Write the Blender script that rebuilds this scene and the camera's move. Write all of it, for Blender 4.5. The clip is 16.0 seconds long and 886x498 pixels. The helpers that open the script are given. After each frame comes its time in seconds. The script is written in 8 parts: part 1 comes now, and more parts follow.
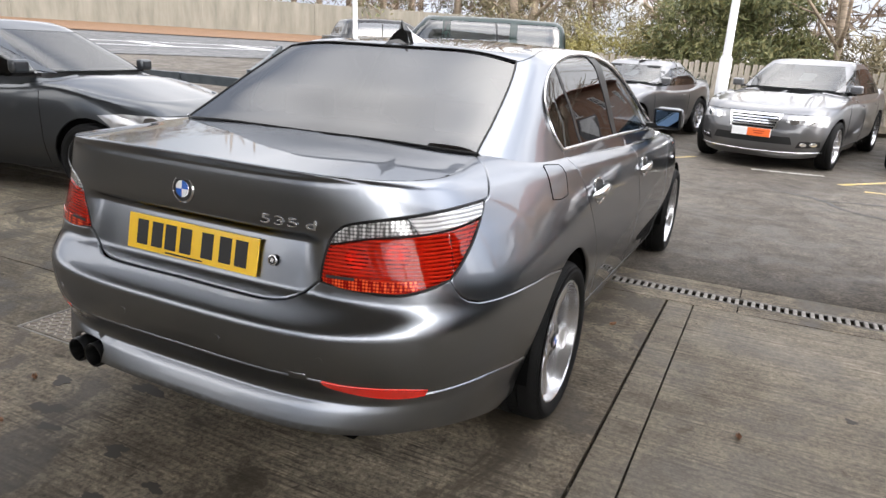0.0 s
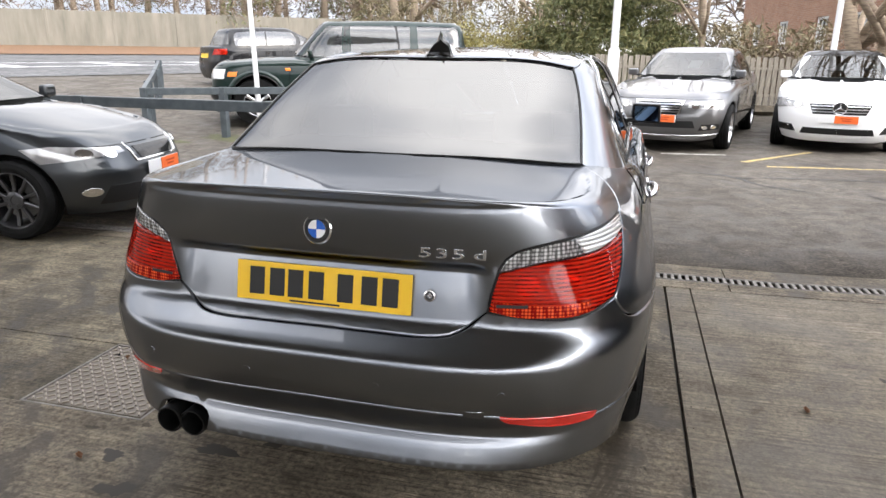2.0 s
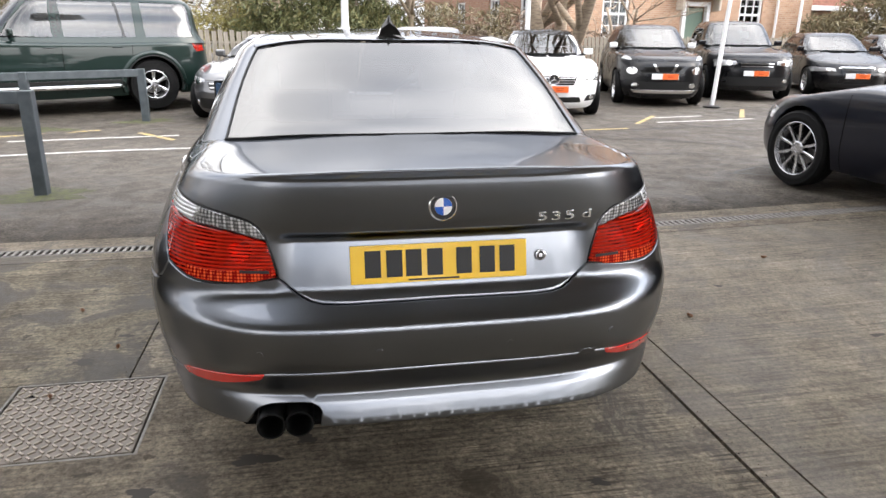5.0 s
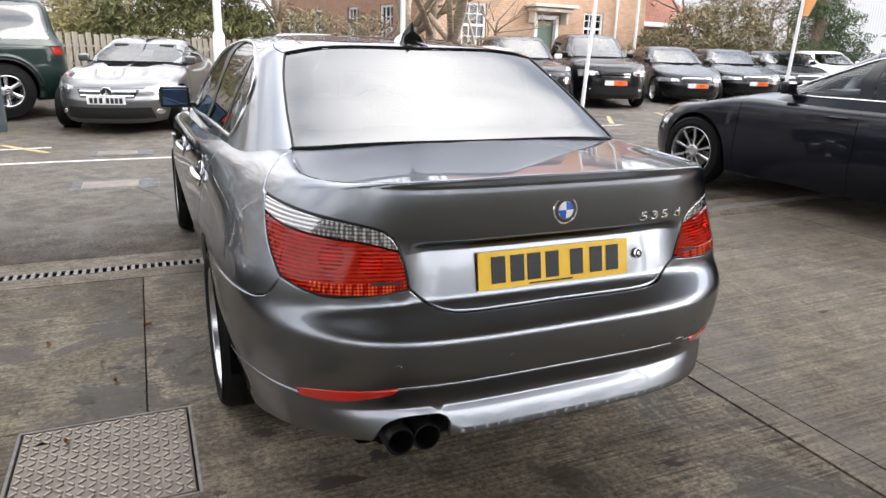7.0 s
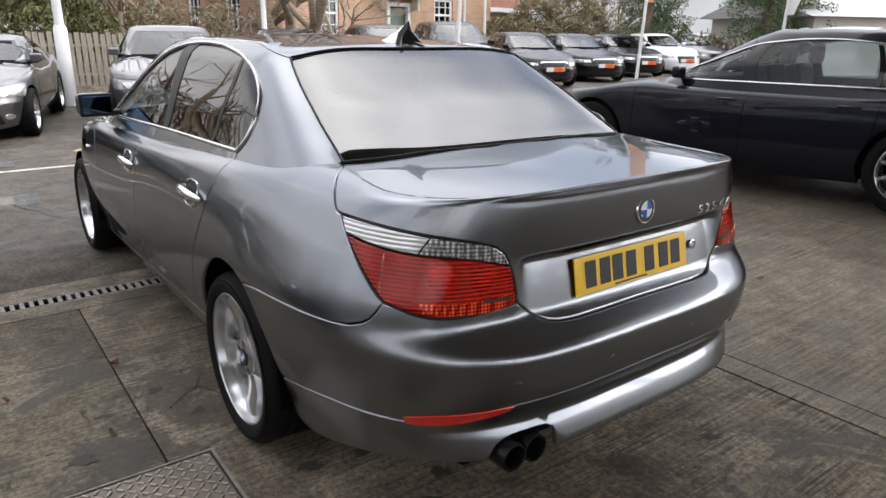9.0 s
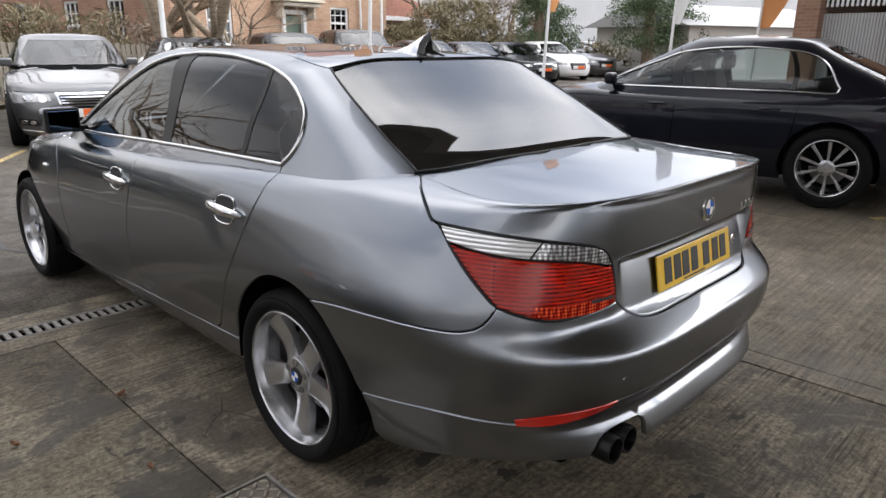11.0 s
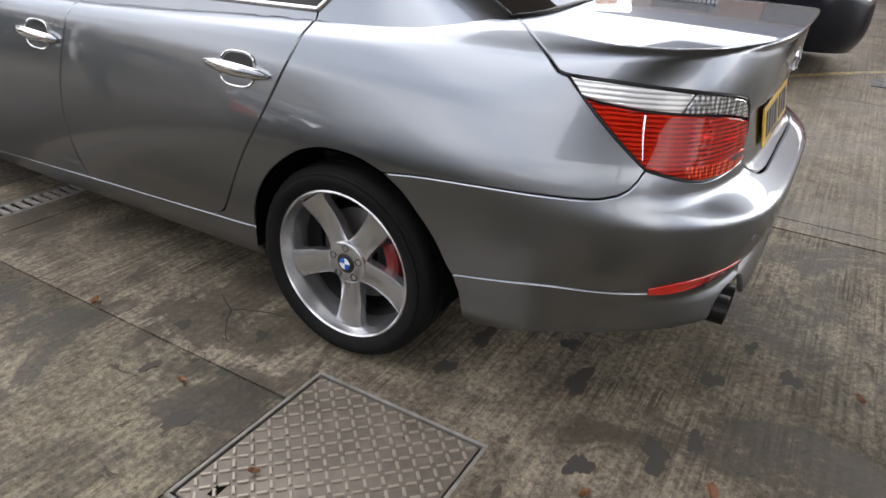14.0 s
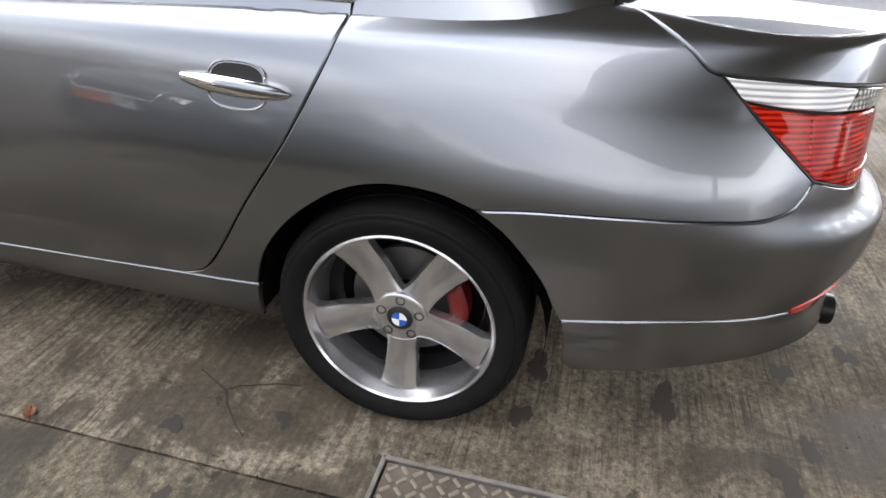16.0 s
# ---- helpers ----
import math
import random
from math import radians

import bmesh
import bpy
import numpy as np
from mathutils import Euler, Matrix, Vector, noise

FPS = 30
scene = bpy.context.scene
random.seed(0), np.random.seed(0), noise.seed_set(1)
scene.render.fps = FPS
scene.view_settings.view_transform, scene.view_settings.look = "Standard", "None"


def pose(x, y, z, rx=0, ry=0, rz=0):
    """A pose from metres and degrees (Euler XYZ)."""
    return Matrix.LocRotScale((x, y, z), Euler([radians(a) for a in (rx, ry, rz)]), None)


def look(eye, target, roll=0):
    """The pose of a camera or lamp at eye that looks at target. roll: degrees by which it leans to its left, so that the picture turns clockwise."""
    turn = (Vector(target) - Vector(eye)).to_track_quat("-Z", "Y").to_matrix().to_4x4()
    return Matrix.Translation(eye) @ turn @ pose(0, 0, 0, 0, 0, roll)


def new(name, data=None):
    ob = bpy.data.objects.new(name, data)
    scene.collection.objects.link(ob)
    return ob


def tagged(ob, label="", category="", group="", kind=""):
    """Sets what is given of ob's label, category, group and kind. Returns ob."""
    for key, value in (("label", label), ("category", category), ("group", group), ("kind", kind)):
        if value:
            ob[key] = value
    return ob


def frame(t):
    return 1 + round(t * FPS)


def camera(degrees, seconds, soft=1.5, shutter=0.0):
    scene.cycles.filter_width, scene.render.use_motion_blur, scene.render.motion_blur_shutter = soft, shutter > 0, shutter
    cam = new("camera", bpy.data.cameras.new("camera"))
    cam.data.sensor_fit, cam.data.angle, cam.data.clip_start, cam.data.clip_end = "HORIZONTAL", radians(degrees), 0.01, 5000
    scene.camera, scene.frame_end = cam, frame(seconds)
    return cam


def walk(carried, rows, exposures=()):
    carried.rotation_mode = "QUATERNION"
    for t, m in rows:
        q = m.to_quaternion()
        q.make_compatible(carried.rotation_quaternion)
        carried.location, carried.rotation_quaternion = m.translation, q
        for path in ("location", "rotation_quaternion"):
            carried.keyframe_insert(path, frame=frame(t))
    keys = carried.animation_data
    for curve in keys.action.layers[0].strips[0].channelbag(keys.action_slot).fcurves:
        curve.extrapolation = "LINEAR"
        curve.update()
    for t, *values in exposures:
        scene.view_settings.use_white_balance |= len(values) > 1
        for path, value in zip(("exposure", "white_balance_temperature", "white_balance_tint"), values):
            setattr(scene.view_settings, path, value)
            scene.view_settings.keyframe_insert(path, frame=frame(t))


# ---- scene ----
cam = camera(66.2, 16.0)
PATH = [
    (0, (1.521, -2.473, 1.417), (0.703, -0.738, 0.849), 3.5),
    (0.5, (1.37, -2.562, 1.425), (0.633, -0.783, 0.884), 3.0),
    (1, (1.162, -2.576, 1.397), (0.523, -0.771, 0.821), 1.0),
    (1.5, (0.962, -2.589, 1.43), (0.336, -0.771, 0.88), 2.3),
    (2, (0.774, -2.657, 1.43), (0.283, -0.799, 0.878), 0.6),
    (2.5, (0.572, -2.784, 1.449), (0.239, -0.895, 0.883), -0.7),
    (3, (0.438, -2.812, 1.425), (0.17, -0.916, 0.848), 0.4),
    (3.5, (0.253, -2.796, 1.428), (0.149, -0.884, 0.852), -0.7),
    (4, (0.09, -2.799, 1.431), (0.057, -0.885, 0.855), 0.8),
    (4.5, (-0.139, -2.848, 1.434), (0.023, -0.94, 0.855), 0.4),
    (4.7, (-0.23, -2.879, 1.439), (0.023, -0.986, 0.847), 0.3),
    (6.8, (-0.986, -2.667, 1.411), (-0.271, -0.891, 0.833), 2.1),
    (7, (-1.091, -2.66, 1.421), (-0.316, -0.907, 0.85), 1.6),
    (7.5, (-1.252, -2.624, 1.438), (-0.348, -0.912, 0.937), 2.9),
    (8, (-1.393, -2.49, 1.439), (-0.42, -0.827, 0.902), 0.3),
    (8.5, (-1.484, -2.365, 1.45), (-0.437, -0.755, 0.894), 2.6),
    (9, (-1.639, -2.26, 1.462), (-0.501, -0.728, 0.863), 0.6),
    (9.2, (-1.714, -2.221, 1.472), (-0.534, -0.72, 0.877), -0.3),
    (11.3, (-2.174, -1.862, 1.461), (-0.758, -0.578, 0.875), 1.0),
    (11.5, (-2.247, -1.83, 1.459), (-0.802, -0.582, 0.862), 1.0),
    (12, (-2.393, -1.745, 1.47), (-0.919, -0.538, 0.86), -0.2),
    (12.5, (-2.452, -1.668, 1.445), (-0.962, -0.501, 0.797), 0.5),
    (13, (-2.427, -1.526, 1.387), (-0.888, -0.467, 0.671), -0.8),
    (13.5, (-2.348, -1.346, 1.391), (-0.806, -0.389, 0.551), 1.2),
    (14, (-2.351, -1.192, 1.341), (-0.801, -0.31, 0.436), 2.8),
    (14.5, (-2.353, -0.952, 1.345), (-0.736, -0.255, 0.396), 2.8),
    (15, (-2.361, -0.786, 1.358), (-0.681, -0.223, 0.432), 4.0),
    (15.5, (-2.292, -0.582, 1.331), (-0.614, -0.132, 0.34), 3.1),
    (16, (-2.199, -0.385, 1.335), (-0.51, -0.022, 0.328), 3.6),
]
walk(cam, [(t, look(eye, target, roll)) for t, eye, target, roll in PATH],
     [(0.0, 0.70), (3.5, 0.80), (7.5, 0.72), (9.0, 0.28), (11.5, 0.20), (12.5, 0.27), (13.5, 0.62), (14.5, 1.0), (16.0, 1.15)])

# ---- world and light ----
world = bpy.data.worlds.new("sky")
scene.world = world
world.use_nodes = True
wt = world.node_tree
wt.nodes.clear()


def wnode(kind, **inputs):
    n = wt.nodes.new(kind)
    for k, v in inputs.items():
        n.inputs[k.replace("_", " ")].default_value = v
    return n


SUN_ELEVATION, SUN_ROTATION = radians(34), radians(112)
sky = wnode("ShaderNodeTexSky")
sky.sky_type, sky.sun_disc, sky.sun_elevation, sky.sun_rotation = "NISHITA", False, SUN_ELEVATION, SUN_ROTATION
sky.air_density, sky.dust_density, sky.ozone_density = 1.0, 2.5, 1.0
co = wnode("ShaderNodeTexCoord")
flat = wnode("ShaderNodeMapping")
flat.inputs["Scale"].default_value = (1, 1, 2.2)
wt.links.new(co.outputs["Generated"], flat.inputs["Vector"])
puffs = wnode("ShaderNodeTexNoise", Scale=2.3, Detail=2.5, Roughness=0.45)
wt.links.new(flat.outputs["Vector"], puffs.inputs["Vector"])
cover = wnode("ShaderNodeValToRGB")
cover.color_ramp.elements[0].position, cover.color_ramp.elements[1].position = 0.30, 0.56
cover.color_ramp.elements[0].color, cover.color_ramp.elements[1].color = (0.5, 0.5, 0.5, 1), (1, 1, 1, 1)
wt.links.new(puffs.outputs["Fac"], cover.inputs["Fac"])
shade = wnode("ShaderNodeTexNoise", Scale=1.9, Detail=2.5, Roughness=0.45)
wt.links.new(flat.outputs["Vector"], shade.inputs["Vector"])
tone = wnode("ShaderNodeValToRGB")
tone.color_ramp.elements[0].position, tone.color_ramp.elements[1].position = 0.35, 0.65
tone.color_ramp.elements[0].color, tone.color_ramp.elements[1].color = (8.8, 9.7, 11.6, 1), (30.5, 29.9, 29.4, 1)
wt.links.new(shade.outputs["Fac"], tone.inputs["Fac"])
blend = wnode("ShaderNodeMixRGB")
wt.links.new(cover.outputs["Color"], blend.inputs["Fac"])
wt.links.new(sky.outputs["Color"], blend.inputs["Color1"])
wt.links.new(tone.outputs["Color"], blend.inputs["Color2"])
height = wnode("ShaderNodeSeparateXYZ")
wt.links.new(co.outputs["Generated"], height.inputs["Vector"])
dome = wnode("ShaderNodeValToRGB")
dome.color_ramp.elements[0].position, dome.color_ramp.elements[1].position = 0.0, 1.0
dome.color_ramp.elements[0].color, dome.color_ramp.elements[1].color = (0.85, 0.85, 0.86, 1), (1.25, 1.25, 1.28, 1)
wt.links.new(height.outputs["Z"], dome.inputs["Fac"])
overcast = wnode("ShaderNodeMixRGB", Fac=1.0)
overcast.blend_type = "MULTIPLY"
wt.links.new(blend.outputs["Color"], overcast.inputs["Color1"])
wt.links.new(dome.outputs["Color"], overcast.inputs["Color2"])
# the veiled sun brightens the cloud round it
toward = wnode("ShaderNodeVectorMath")
toward.operation = "DOT_PRODUCT"
toward.inputs[1].default_value = (math.sin(SUN_ROTATION) * math.cos(SUN_ELEVATION), math.cos(SUN_ROTATION) * math.cos(SUN_ELEVATION), math.sin(SUN_ELEVATION))
wt.links.new(co.outputs["Generated"], toward.inputs[0])
span = wnode("ShaderNodeMapRange")
span.inputs["From Min"].default_value = -1.0
wt.links.new(toward.outputs["Value"], span.inputs["Value"])
veil = wnode("ShaderNodeValToRGB")
veil.color_ramp.elements[0].position, veil.color_ramp.elements[1].position = 0.0, 1.0
veil.color_ramp.elements[0].color, veil.color_ramp.elements[1].color = (0.50, 0.51, 0.53, 1), (2.4, 2.36, 2.28, 1)
for at_, v_ in ((0.3, 0.58), (0.5, 0.78), (0.8, 1.2), (0.93, 1.65), (0.975, 2.0)):
    veil.color_ramp.elements.new(at_).color = (v_, v_, v_, 1)
wt.links.new(span.outputs["Result"], veil.inputs["Fac"])
glow = wnode("ShaderNodeMixRGB", Fac=1.0)
glow.blend_type = "MULTIPLY"
wt.links.new(overcast.outputs["Color"], glow.inputs["Color1"])
wt.links.new(veil.outputs["Color"], glow.inputs["Color2"])
back = wnode("ShaderNodeBackground", Strength=0.10)
wt.links.new(glow.outputs["Color"], back.inputs["Color"])
wout = wnode("ShaderNodeOutputWorld")
wt.links.new(back.outputs["Background"], wout.inputs["Surface"])

sun = new("sun", bpy.data.lights.new("sun", "SUN"))
sun.data.energy, sun.data.angle, sun.data.color = 0.5, radians(24), (1.0, 0.96, 0.9)
sun.matrix_world = look((0, 0, 30), (-30 * math.sin(SUN_ROTATION) / math.tan(SUN_ELEVATION), -30 * math.cos(SUN_ROTATION) / math.tan(SUN_ELEVATION), 0))

# ---- materials ----
class Mat:
    """A node material in the making: p is its Principled shader."""

    def __init__(self, name, colour=(.5, .5, .5), rough=.5, metal=0.0, **extra):
        self.m = bpy.data.materials.new(name)
        self.m.use_nodes = True
        self.t = self.m.node_tree
        self.p = self.t.nodes["Principled BSDF"]
        self.p.inputs["Base Color"].default_value = (*colour, 1)
        self.p.inputs["Roughness"].default_value, self.p.inputs["Metallic"].default_value = rough, metal
        for k, v in extra.items():
            self.p.inputs[k.replace("_", " ")].default_value = v
        self.xyz = None

    def node(self, kind, **inputs):
        n = self.t.nodes.new(kind)
        for k, v in inputs.items():
            n.inputs[k.replace("_", " ")].default_value = v
        return n

    def link(self, a, b):
        self.t.links.new(a, b)

    def coords(self, scale=(1, 1, 1), turn=0.0, world_space=False):
        c = self.node("ShaderNodeNewGeometry") if world_space else self.node("ShaderNodeTexCoord")
        m = self.node("ShaderNodeMapping")
        m.inputs["Scale"].default_value = scale
        m.inputs["Rotation"].default_value[2] = turn
        self.link(c.outputs["Position" if world_space else "Object"], m.inputs["Vector"])
        return m.outputs["Vector"]

    def noise(self, scale, detail=4.0, rough=.55, vec=None, distort=0.0):
        n = self.node("ShaderNodeTexNoise", Scale=scale, Detail=detail, Roughness=rough, Distortion=distort)
        self.link(vec if vec is not None else self.coords(), n.inputs["Vector"])
        return n.outputs["Fac"]

    def ramp(self, fac, *stops):
        r = self.node("ShaderNodeValToRGB")
        e = r.color_ramp.elements
        while len(e) < len(stops):
            e.new(.5)
        for k, (pos, col) in zip(e, stops):
            k.position, k.color = pos, (*col, 1) if len(col) == 3 else col
        self.link(fac, r.inputs["Fac"])
        return r.outputs["Color"]

    def mix(self, fac, a, b, mode="MIX"):
        n = self.node("ShaderNodeMixRGB")
        n.blend_type = mode
        for sock, v in (("Fac", fac), ("Color1", a), ("Color2", b)):
            if isinstance(v, (int, float)):
                n.inputs[sock].default_value = v
            elif isinstance(v, tuple):
                n.inputs[sock].default_value = (*v, 1)
            else:
                self.link(v, n.inputs[sock])
        return n.outputs["Color"]

    def base(self, sock):
        self.link(sock, self.p.inputs["Base Color"])
        return self

    def rough(self, sock):
        self.link(sock, self.p.inputs["Roughness"])
        return self

    def bump(self, height, strength=.3, dist=.01):
        b = self.node("ShaderNodeBump", Strength=strength, Distance=dist)
        self.link(height, b.inputs["Height"])
        self.link(b.outputs["Normal"], self.p.inputs["Normal"])
        return self


def grey(v):
    return (v, v, v)


def paint(name, colour, metal=.0, rough=.35, coat=1.0, ior=1.5):
    k = Mat(name, colour, rough, metal, Coat_Weight=coat, Coat_Roughness=.035, Coat_IOR=ior, Specular_IOR_Level=.2)
    dirt = k.noise(2.2, 5.0)
    k.base(k.mix(k.ramp(dirt, (.35, grey(0)), (.75, grey(.16))), colour, tuple(c * .8 + .012 for c in colour)))
    k.rough(k.ramp(k.noise(1.3, 3.0), (.3, grey(rough)), (.7, grey(rough + .05))))
    film = k.ramp(k.noise(3.0, 6.0, .7), (.35, grey(.015)), (.75, grey(.05)))
    k.link(film, k.p.inputs["Coat Roughness"])
    return k.m


def flake_paint(name, colour, rough):
    """Metallic paint: a soft flake layer without long tails under a thin clear coat, lightly dusty."""
    k = Mat(name)
    dust = k.ramp(k.noise(2.2, 5.0), (.35, grey(0)), (.8, grey(.14)))
    flake = k.node("ShaderNodeBsdfGlossy")
    flake.distribution = "BECKMANN"
    tint = k.mix(dust, colour, tuple(c * .8 + .03 for c in colour))
    k.link(k.mix(.10, tint, k.ramp(k.noise(900, 1.0), (.3, grey(.2)), (.7, grey(.8))), "OVERLAY"), flake.inputs["Color"])
    k.link(k.ramp(k.noise(1.3, 3.0), (.3, grey(rough)), (.7, grey(rough + .05))), flake.inputs["Roughness"])
    coat = k.node("ShaderNodeBsdfGlossy")
    k.link(k.ramp(k.noise(3.0, 6.0, .7), (.35, grey(.012)), (.75, grey(.035))), coat.inputs["Roughness"])
    fr = k.node("ShaderNodeFresnel", IOR=1.7)
    mx = k.node("ShaderNodeMixShader")
    k.link(fr.outputs["Fac"], mx.inputs["Fac"])
    k.link(flake.outputs["BSDF"], mx.inputs[1])
    k.link(coat.outputs["BSDF"], mx.inputs[2])
    k.link(mx.outputs["Shader"], next(n for n in k.t.nodes if n.type == "OUTPUT_MATERIAL").inputs["Surface"])
    return k.m


def clear(name, tint, ior=1.5):
    """A pane: it passes tinted light and mirrors by its Fresnel gloss."""
    k = Mat(name)
    tr = k.node("ShaderNodeBsdfTransparent", Color=(*tint, 1))
    gl = k.node("ShaderNodeBsdfGlossy", Roughness=.012)
    fr = k.node("ShaderNodeFresnel", IOR=ior)
    mx = k.node("ShaderNodeMixShader")
    k.link(fr.outputs["Fac"], mx.inputs["Fac"])
    k.link(tr.outputs["BSDF"], mx.inputs[1])
    k.link(gl.outputs["BSDF"], mx.inputs[2])
    out = next(n for n in k.t.nodes if n.type == "OUTPUT_MATERIAL")
    k.link(mx.outputs["Shader"], out.inputs["Surface"])
    return k.m


silver_grey = flake_paint("silver grey metallic paint", (.225, .240, .265), .32)
dark_grey_paint = paint("dark grey metallic paint", (.052, .057, .062), .85, .28, .8)
silver_paint = paint("silver metallic paint", (.145, .145, .148), .88, .30)
white_paint = paint("white paint", (.80, .80, .80), 0, .4)
black_paint = paint("black paint", (.004, .004, .005), .0, .25, .45)
navy_paint = paint("dark navy paint", (.003, .004, .010), .2, .3, .6)
green_paint = paint("dark green paint", (.006, .017, .014), .3, .35, .7)
red_paint = paint("dark red metallic paint", (.20, .014, .012), .5, .32)
chrome = Mat("chrome", grey(.72), .12, 1.0).m
satin_chrome = Mat("satin chrome", grey(.68), .24, 1.0).m
black_plastic = Mat("black plastic", grey(.010), .45, Specular_IOR_Level=.3).m
gloss_black = Mat("gloss black trim", grey(.008), .12).m
# near-black: the shade of gaps, wells and hollows is in this colour
dark_void = Mat("near-black cavity shade", grey(.003), .9, Specular_IOR_Level=.05).m
privacy = clear("dark tinted glass", (.08, .09, .10), 2.2)
side_glass = clear("tinted side glass", (.10, .11, .12), 1.55)
pale_glass = clear("pale car glass", (.24, .27, .27), 1.95)
saloon_glass = clear("clear saloon glass", (.62, .68, .68), 1.6)
window_glass = clear("window glass", (.35, .38, .4), 1.6)
rubber = Mat("tyre rubber", grey(.017), .7, Specular_IOR_Level=.15)
rubber.base(rubber.ramp(rubber.noise(9, 5), (.3, grey(.004)), (.8, grey(.009))))
rubber = rubber.m
alloy = Mat("silver alloy", (.50, .50, .51), .25, .9, Coat_Weight=.6, Coat_Roughness=.1)
alloy.base(alloy.ramp(alloy.noise(14, 5), (.3, (.50, .50, .51)), (.7, (.62, .62, .63))))
alloy = alloy.m
dark_alloy = Mat("dark alloy", (.10, .10, .105), .3, .8).m
disc_steel = Mat("brake disc steel", (.16, .155, .15), .45, .8).m
caliper_red = Mat("red caliper paint", (.16, .010, .009), .45).m
upholstery = Mat("black leather", grey(.02), .5)
upholstery.bump(upholstery.noise(160, 3), .2, .002)
upholstery = upholstery.m
cabin_grey = Mat("grey cabin plastic", grey(.05), .6).m


def lamp_red():
    """Clear red plastic: it passes red light, holds a little body colour and mirrors by its gloss."""
    k = Mat("red lamp lens")
    tr = k.node("ShaderNodeBsdfTransparent", Color=(.97, .080, .040, 1))
    body = k.node("ShaderNodeBsdfDiffuse")
    w = k.node("ShaderNodeTexWave", Scale=30.0, Distortion=2.2, Detail=2.0)
    w.bands_direction = "Z"
    k.link(k.coords((.25, .25, 1)), w.inputs["Vector"])
    # the bright and dark of the ribs is put into the body colour
    k.link(k.ramp(w.outputs["Fac"], (.25, (.30, .003, .002)), (.75, (1.0, .045, .016))), body.inputs["Color"])
    gl = k.node("ShaderNodeBsdfGlossy", Roughness=.03)
    fr = k.node("ShaderNodeFresnel", IOR=1.42)
    m1, m2 = k.node("ShaderNodeMixShader", Fac=.45), k.node("ShaderNodeMixShader")
    k.link(tr.outputs["BSDF"], m1.inputs[1])
    k.link(body.outputs["BSDF"], m1.inputs[2])
    k.link(fr.outputs["Fac"], m2.inputs["Fac"])
    k.link(m1.outputs["Shader"], m2.inputs[1])
    k.link(gl.outputs["BSDF"], m2.inputs[2])
    k.link(m2.outputs["Shader"], next(n for n in k.t.nodes if n.type == "OUTPUT_MATERIAL").inputs["Surface"])
    return k.m


def lamp_mirror():
    """The ribbed silver bowl behind the red lens."""
    k = Mat("ribbed lamp reflector", grey(.9), .3, .3)
    w = k.node("ShaderNodeTexWave", Scale=30.0, Distortion=.4, Detail=1.0)
    w.bands_direction = "Z"
    k.link(k.coords(), w.inputs["Vector"])
    cells = k.node("ShaderNodeTexVoronoi", Scale=40.0, Randomness=.35)
    k.link(k.coords((1, 1, 1.3)), cells.inputs["Vector"])
    patch = k.ramp(k.noise(9.0, 2.0), (.40, grey(.5)), (.58, grey(1)))
    # rib and cell light and dark are put into the reflector's colour
    c = k.mix(.5, k.ramp(w.outputs["Fac"], (.15, grey(.25)), (.7, grey(1))), k.ramp(cells.outputs["Distance"], (.1, grey(1)), (.6, grey(.3))))
    k.base(k.mix(1.0, c, patch, "MULTIPLY"))
    return k.bump(w.outputs["Fac"], .8, .006).m


def lamp_clear():
    k = Mat("clear lamp lens", grey(.8), .16, .25, Coat_Weight=1.0, Coat_Roughness=.02)
    w = k.node("ShaderNodeTexWave", Scale=27.0, Distortion=.3, Detail=1.0)
    w.bands_direction = "Z"
    k.link(k.coords(), w.inputs["Vector"])
    # rib shading is put into the colour, in step with the bump
    k.base(k.ramp(w.outputs["Fac"], (.12, grey(.42)), (.5, grey(.86)), (.85, grey(.97))))
    return k.bump(w.outputs["Fac"], .5, .004).m


def reflex_red():
    """A strip of bright little prisms."""
    k = Mat("red reflex strip", (.8, .03, .01), .12, .2, Coat_Weight=.35, Coat_Roughness=.02, Specular_IOR_Level=.15)
    cells = k.node("ShaderNodeTexVoronoi", Scale=105.0, Randomness=0.0)
    k.link(k.coords((1, 1, 1)), cells.inputs["Vector"])
    k.base(k.ramp(cells.outputs["Distance"], (.25, (1.0, .12, .03)), (.55, (.25, .003, .002))))
    return k.m


red_lens, lamp_silver, clear_lens, reflex_lens = lamp_red(), lamp_mirror(), lamp_clear(), reflex_red()
smoke_lens = Mat("smoked lamp lens", (.10, .095, .09), .12, .4, Coat_Weight=1.0, Coat_Roughness=.02)
sw = smoke_lens.node("ShaderNodeTexVoronoi", Scale=95.0, Randomness=.15)
smoke_lens.link(smoke_lens.coords(), sw.inputs["Vector"])
smoke_lens.base(smoke_lens.ramp(sw.outputs["Distance"], (.15, grey(.86)), (.38, grey(.5)), (.60, grey(.10))))
smoke_lens = smoke_lens.m
head_lens = Mat("headlamp lens", grey(.3), .1, .35, Coat_Weight=1.0, Coat_Roughness=.02)
hw = head_lens.node("ShaderNodeTexVoronoi", Scale=7.0)
head_lens.link(head_lens.coords(), hw.inputs["Vector"])
head_lens.base(head_lens.ramp(hw.outputs["Distance"], (.1, grey(.7)), (.4, grey(.5)), (.7, grey(.30))))
head_lens = head_lens.m
reflector_red = Mat("red reflector", (.6, .02, .012), .15, 0, Coat_Weight=1.0).m
amber = Mat("amber lens", (.7, .2, .02), .2).m
plate_yellow = Mat("yellow number plate", (.86, .53, .02), .3, 0, Coat_Weight=.5).m
plate_white = Mat("white number plate", grey(.78), .3).m
card_white = Mat("white card", grey(.82), .5).m
card_orange = Mat("orange card", (.85, .16, .03), .5).m
